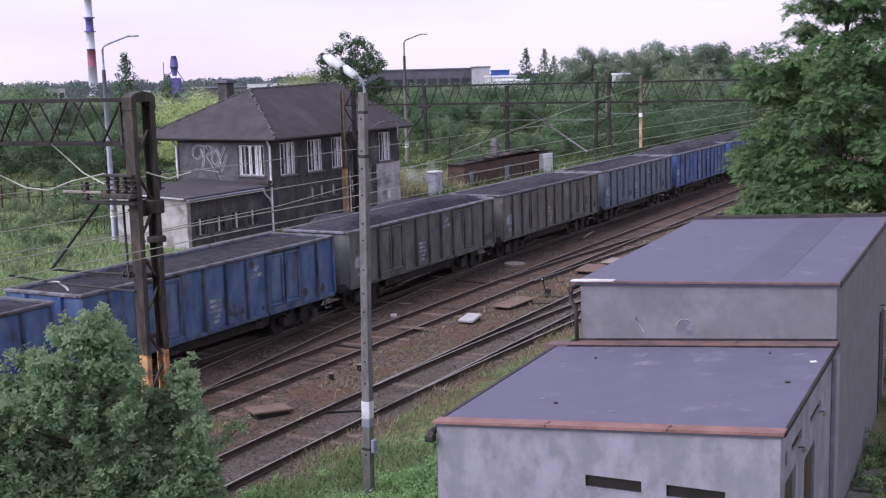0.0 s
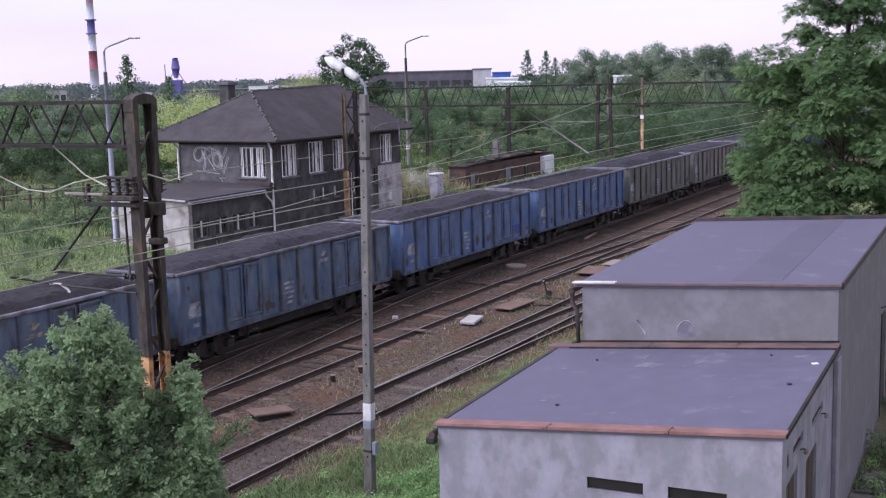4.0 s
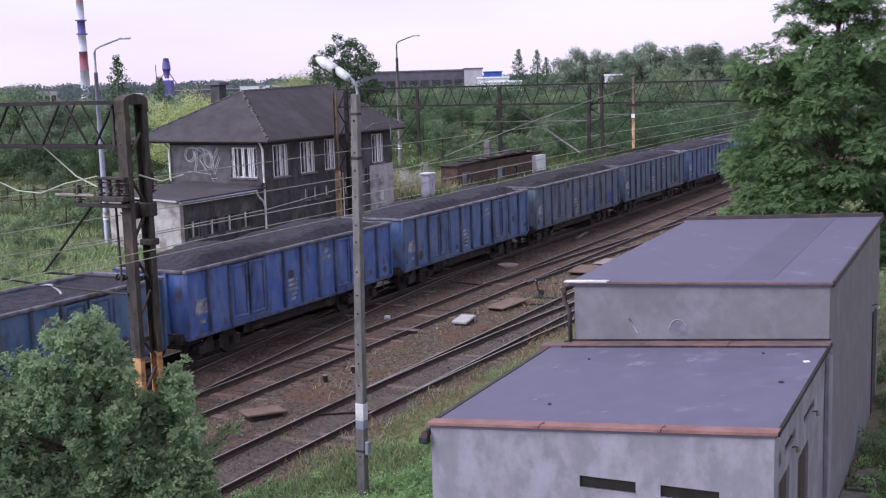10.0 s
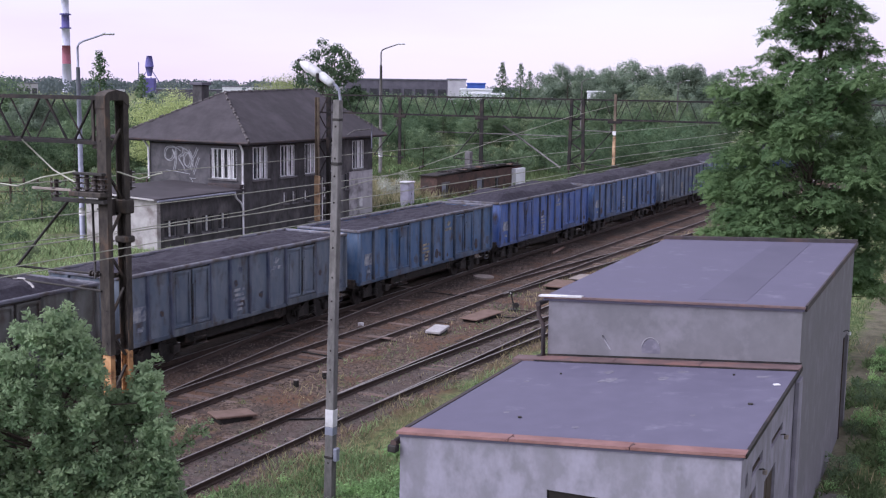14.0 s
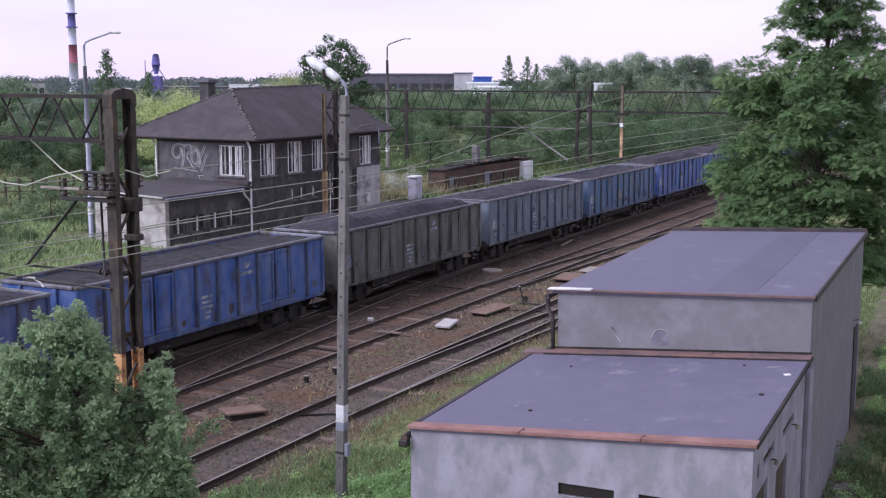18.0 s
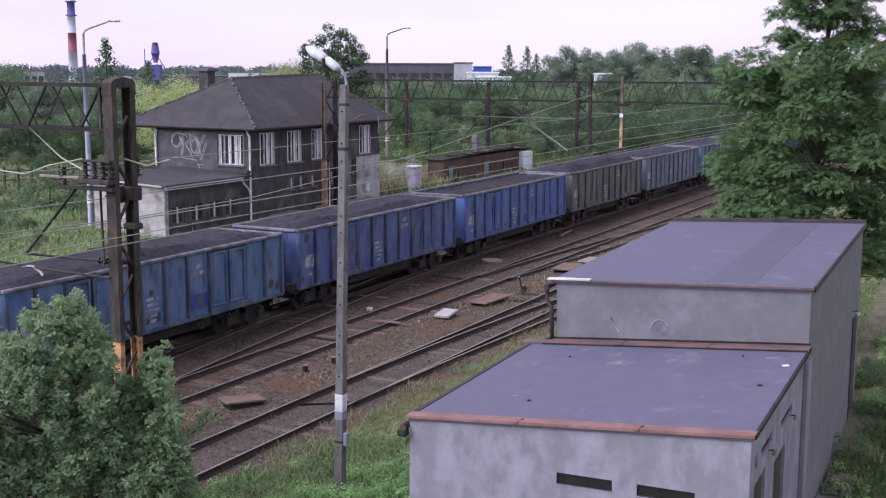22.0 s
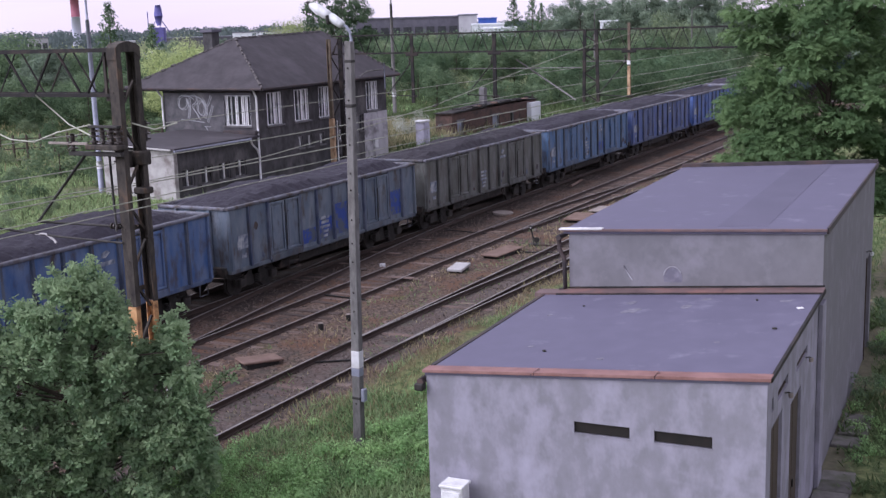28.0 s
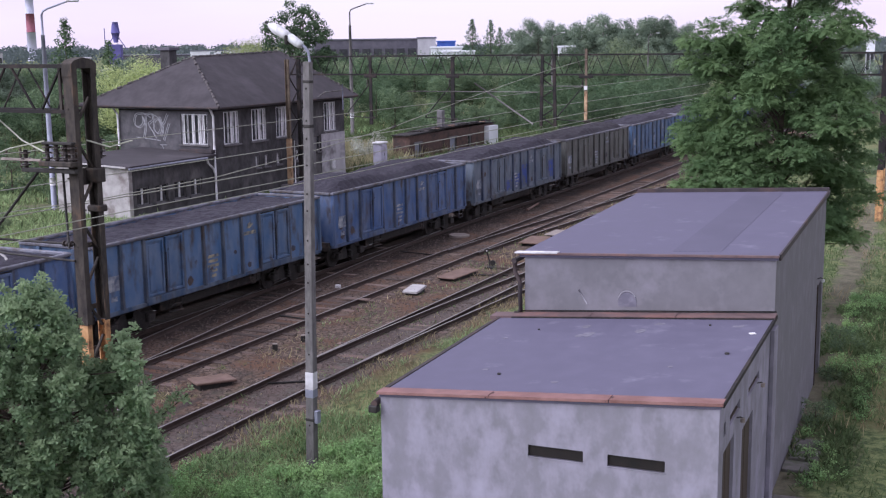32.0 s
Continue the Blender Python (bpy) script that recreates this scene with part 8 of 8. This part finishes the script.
def wild_carrot(x, y, h):
    m = thing("wild_carrot", "wild carrot with a flat white flower head among the weeds", "flower", "white flowers", at=pose(x, y, ground_height(x, y)))
    part("stem", tube([(0, 0, 0), (0.02, 0.01, h * 0.6), (0.0, 0.03, h)], 0.006, 5), M["weed"], m)
    part("flower_head", disc((0.0, 0.03, h), 0.05, 0.02, "z", 9), M["white_paint"], m, "flat white umbel")


for x, y, h in ((-11.15, 15.6, 0.6), (-11.9, 15.1, 0.5), (-10.9, 16.4, 0.55), (-10.6, 15.3, 0.6), (-11.5, 14.6, 0.5), (-10.4, 16.9, 0.45), (-12.6, 14.9, 0.5)):
    wild_carrot(x, y, h)


def stones(name, label, n, x0, x1, y0, y1, size, seed):
    rng = np.random.default_rng(seed)
    xs, ys = on_ground(rng, n, x0, x1, y0, y1)
    verts, faces = [], []
    for i in range(n):
        z = ground_height(xs[i], ys[i])
        s = size * rng.uniform(0.5, 1.4)
        k = len(verts)
        a0 = rng.uniform(0, 6.28)
        for j in range(3):
            a = a0 + j * 2.09 + rng.uniform(-0.3, 0.3)
            verts.append((xs[i] + s * math.cos(a), ys[i] + s * math.sin(a), z - 0.01))
        verts.append((xs[i] + rng.uniform(-0.3, 0.3) * s, ys[i] + rng.uniform(-0.3, 0.3) * s, z + s * rng.uniform(0.5, 0.9)))
        faces += [(k, k + 1, k + 3), (k + 1, k + 2, k + 3), (k + 2, k, k + 3)]
    me = bpy.data.meshes.new(name)
    me.from_pydata(verts, [], faces)
    me.materials.append(M["stone"])
    tagged(new(name, me), label, "ballast", kind="stuff")


stones("ballast_stones", "coarse dark ballast stones round the sleepers", 26000, -25.0, -15.9, 14, 66, 0.045, 15)

# ---- the distance ----
def far_stack():
    x, y = bearing(171, 840)
    s = thing("factory_chimney", "tall red and white banded factory chimney", "chimney", at=pose(x, y, 0))
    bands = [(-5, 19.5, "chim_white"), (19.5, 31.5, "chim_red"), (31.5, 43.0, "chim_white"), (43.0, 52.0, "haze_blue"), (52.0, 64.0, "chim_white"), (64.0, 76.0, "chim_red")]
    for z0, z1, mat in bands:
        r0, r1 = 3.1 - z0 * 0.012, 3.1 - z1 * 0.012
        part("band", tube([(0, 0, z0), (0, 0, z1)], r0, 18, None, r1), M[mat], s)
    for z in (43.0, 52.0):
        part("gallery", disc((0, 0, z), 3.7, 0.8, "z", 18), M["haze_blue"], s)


def blue_tower():
    x, y = bearing(314, 530)
    s = thing("steel_tower", "blue steel tower with a slim head and haze in its colour", "tower", at=pose(x, y, 0, 0, 0, 28))
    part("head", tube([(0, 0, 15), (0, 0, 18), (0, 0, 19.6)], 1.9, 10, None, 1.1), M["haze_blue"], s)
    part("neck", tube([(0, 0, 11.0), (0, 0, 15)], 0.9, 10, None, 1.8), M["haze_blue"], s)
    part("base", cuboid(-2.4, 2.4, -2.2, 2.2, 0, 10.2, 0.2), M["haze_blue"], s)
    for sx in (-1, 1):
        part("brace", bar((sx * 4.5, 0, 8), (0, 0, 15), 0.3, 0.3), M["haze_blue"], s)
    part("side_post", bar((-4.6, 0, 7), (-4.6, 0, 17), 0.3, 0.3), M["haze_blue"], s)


def hall(px0, px1, d, z0, z1, depth, wall, roof, label, windows=0, turn=28.0):
    x0, y0 = bearing(px0, d)
    x1, y1 = bearing(px1, d)
    w = math.hypot(x1 - x0, y1 - y0)
    a = math.degrees(math.atan2(y1 - y0, x1 - x0))
    h = thing("industrial_hall", label, "building", "far halls", at=pose(x0, y0, 0, 0, 0, a))
    part("wall", cuboid(0, w, 0, depth, z0, z1), M[wall], h)
    part("roof", cuboid(-0.2, w + 0.2, -0.2, depth + 0.2, z1, z1 + 0.35, 0.05), M[roof], h)
    for i in range(windows):
        u = w * (i + 0.15) / windows
        ww = w / windows * 0.7
        part("window", cuboid(u, u + ww, -0.15, -0.02, z0 + (z1 - z0) * 0.45, z0 + (z1 - z0) * 0.8), M["glass"], h)
    return h


far_stack()
blue_tower()
hall(655, 834, 282, 0, 10.0, 30, "hall_dark", "hall_roof", "long dark industrial hall with a flat roof", 9)
hall(834, 866, 276, 0, 10.2, 18, "hall_grey", "hall_roof", "grey end block of the industrial hall", 0)
hall(868, 900, 330, 0, 9.4, 20, "hall_blue", "hall_blue", "low bright blue warehouse among the trees", 0)
hall(857, 912, 262, 0, 8.0, 14, "hall_white", "hall_white", "white low warehouse behind the trees", 0)
hall(876, 934, 240, 0, 7.2, 12, "hall_white", "hall_white", "white low warehouse behind the trees", 3)
hall(995, 1040, 320, 0, 9.2, 10, "hall_white", "hall_white", "pale long shed among trees", 4)
hall(1080, 1110, 250, 0, 7.9, 10, "hall_white", "hall_white", "small white house among the trees", 2)
hall(84, 120, 420, 0, 7.6, 14, "hall_grey", "hall_roof", "pale house behind the trees", 3)
hall(440, 512, 520, 0, 6.9, 20, "hall_white", "hall_roof", "pale factory roofs on the skyline", 0)
hall(505, 650, 560, 0, 7.6, 24, "hall_grey", "hall_roof", "long grey factory roof on the skyline", 0)
hall(325, 440, 430, 0, 6.0, 20, "hall_dark", "hall_roof", "long low dark shed on the skyline", 0)
hall(286, 304, 235, 0, 4.6, 10, "hall_white", "hall_grey", "small white building behind the meadow", 2)
hall(254, 270, 330, 0, 6.2, 10, "hall_white", "hall_grey", "small white building behind the trees", 2)
hall(1630, 1646, 210, 0, 8.6, 10, "hall_white", "hall_white", "white house behind the locust tree", 2)


def fence():
    f = thing("field_fence", "weathered post and rail fence along the meadow", "fence")
    pts = [bearing(px, 92) for px in range(-30, 330, 24)]
    for x, y in pts:
        part("fence_post", cuboid(x - 0.07, x + 0.07, y - 0.07, y + 0.07, 0.0, 1.9, 0.01), M["bark"], f)
    for a, b in zip(pts, pts[1:]):
        for z in (0.9, 1.6):
            part("fence_rail", bar((*a, z), (*b, z), 0.05, 0.07), M["bark"], f)


fence()

# ---- movement of the train ----
# seconds, and where the leading end of the first blue wagon's body stands along the track
RUN = [(0, 36.58), (1, 44.59), (2, 52.43), (3, 60.36), (6, 82.65), (7, 89.65), (8, 96.50), (9, 103.30), (10, 110.04), (11, 116.65), (12, 123.21), (13, 129.51), 
       (14, 135.88), (17, 154.92), (18, 161.10), (19, 167.32), (20, 173.48), (21, 179.87), (22, 186.00), (23, 192.06), (24, 198.23), 
       (25, 204.35), (28, 222.47), (29, 228.28), (30, 234.06), (31, 239.87), (32, 245.79)]


def run_at(t):
    for (a, p), (b, q) in zip(RUN, RUN[1:]):
        if t <= b:
            return p + (q - p) * (t - a) / (b - a)
    return RUN[-1][1]


def motions():
    for k, w in WAGONS.items():
        walk(w, [(t, pose(TRAIN_X, s - k * PITCH - BODY / 2, 0)) for t, s in RUN])
    # every wheelset rolls alike: the first two are keyed, the rest take over their keys
    shared = {}
    for w in WAGONS.values():
        for b in w.children:
            for ws in b.children:
                if not ws.name.startswith("wheelset"):
                    continue
                front = ws.matrix_basis.translation.y > 0
                if front not in shared:
                    y = 0.9 if front else -0.9
                    rows = []
                    for i in range(0, 481):
                        t = i / 15.0
                        rows.append((t, pose(0, y, 0.46, -math.degrees((run_at(t) - RUN[0][1]) / 0.46))))
                    walk(ws, rows)
                    shared[front] = ws.animation_data
                else:
                    ws.rotation_mode = "QUATERNION"
                    keys = ws.animation_data_create()
                    keys.action = shared[front].action
                    keys.action_slot = shared[front].action_slot


motions()
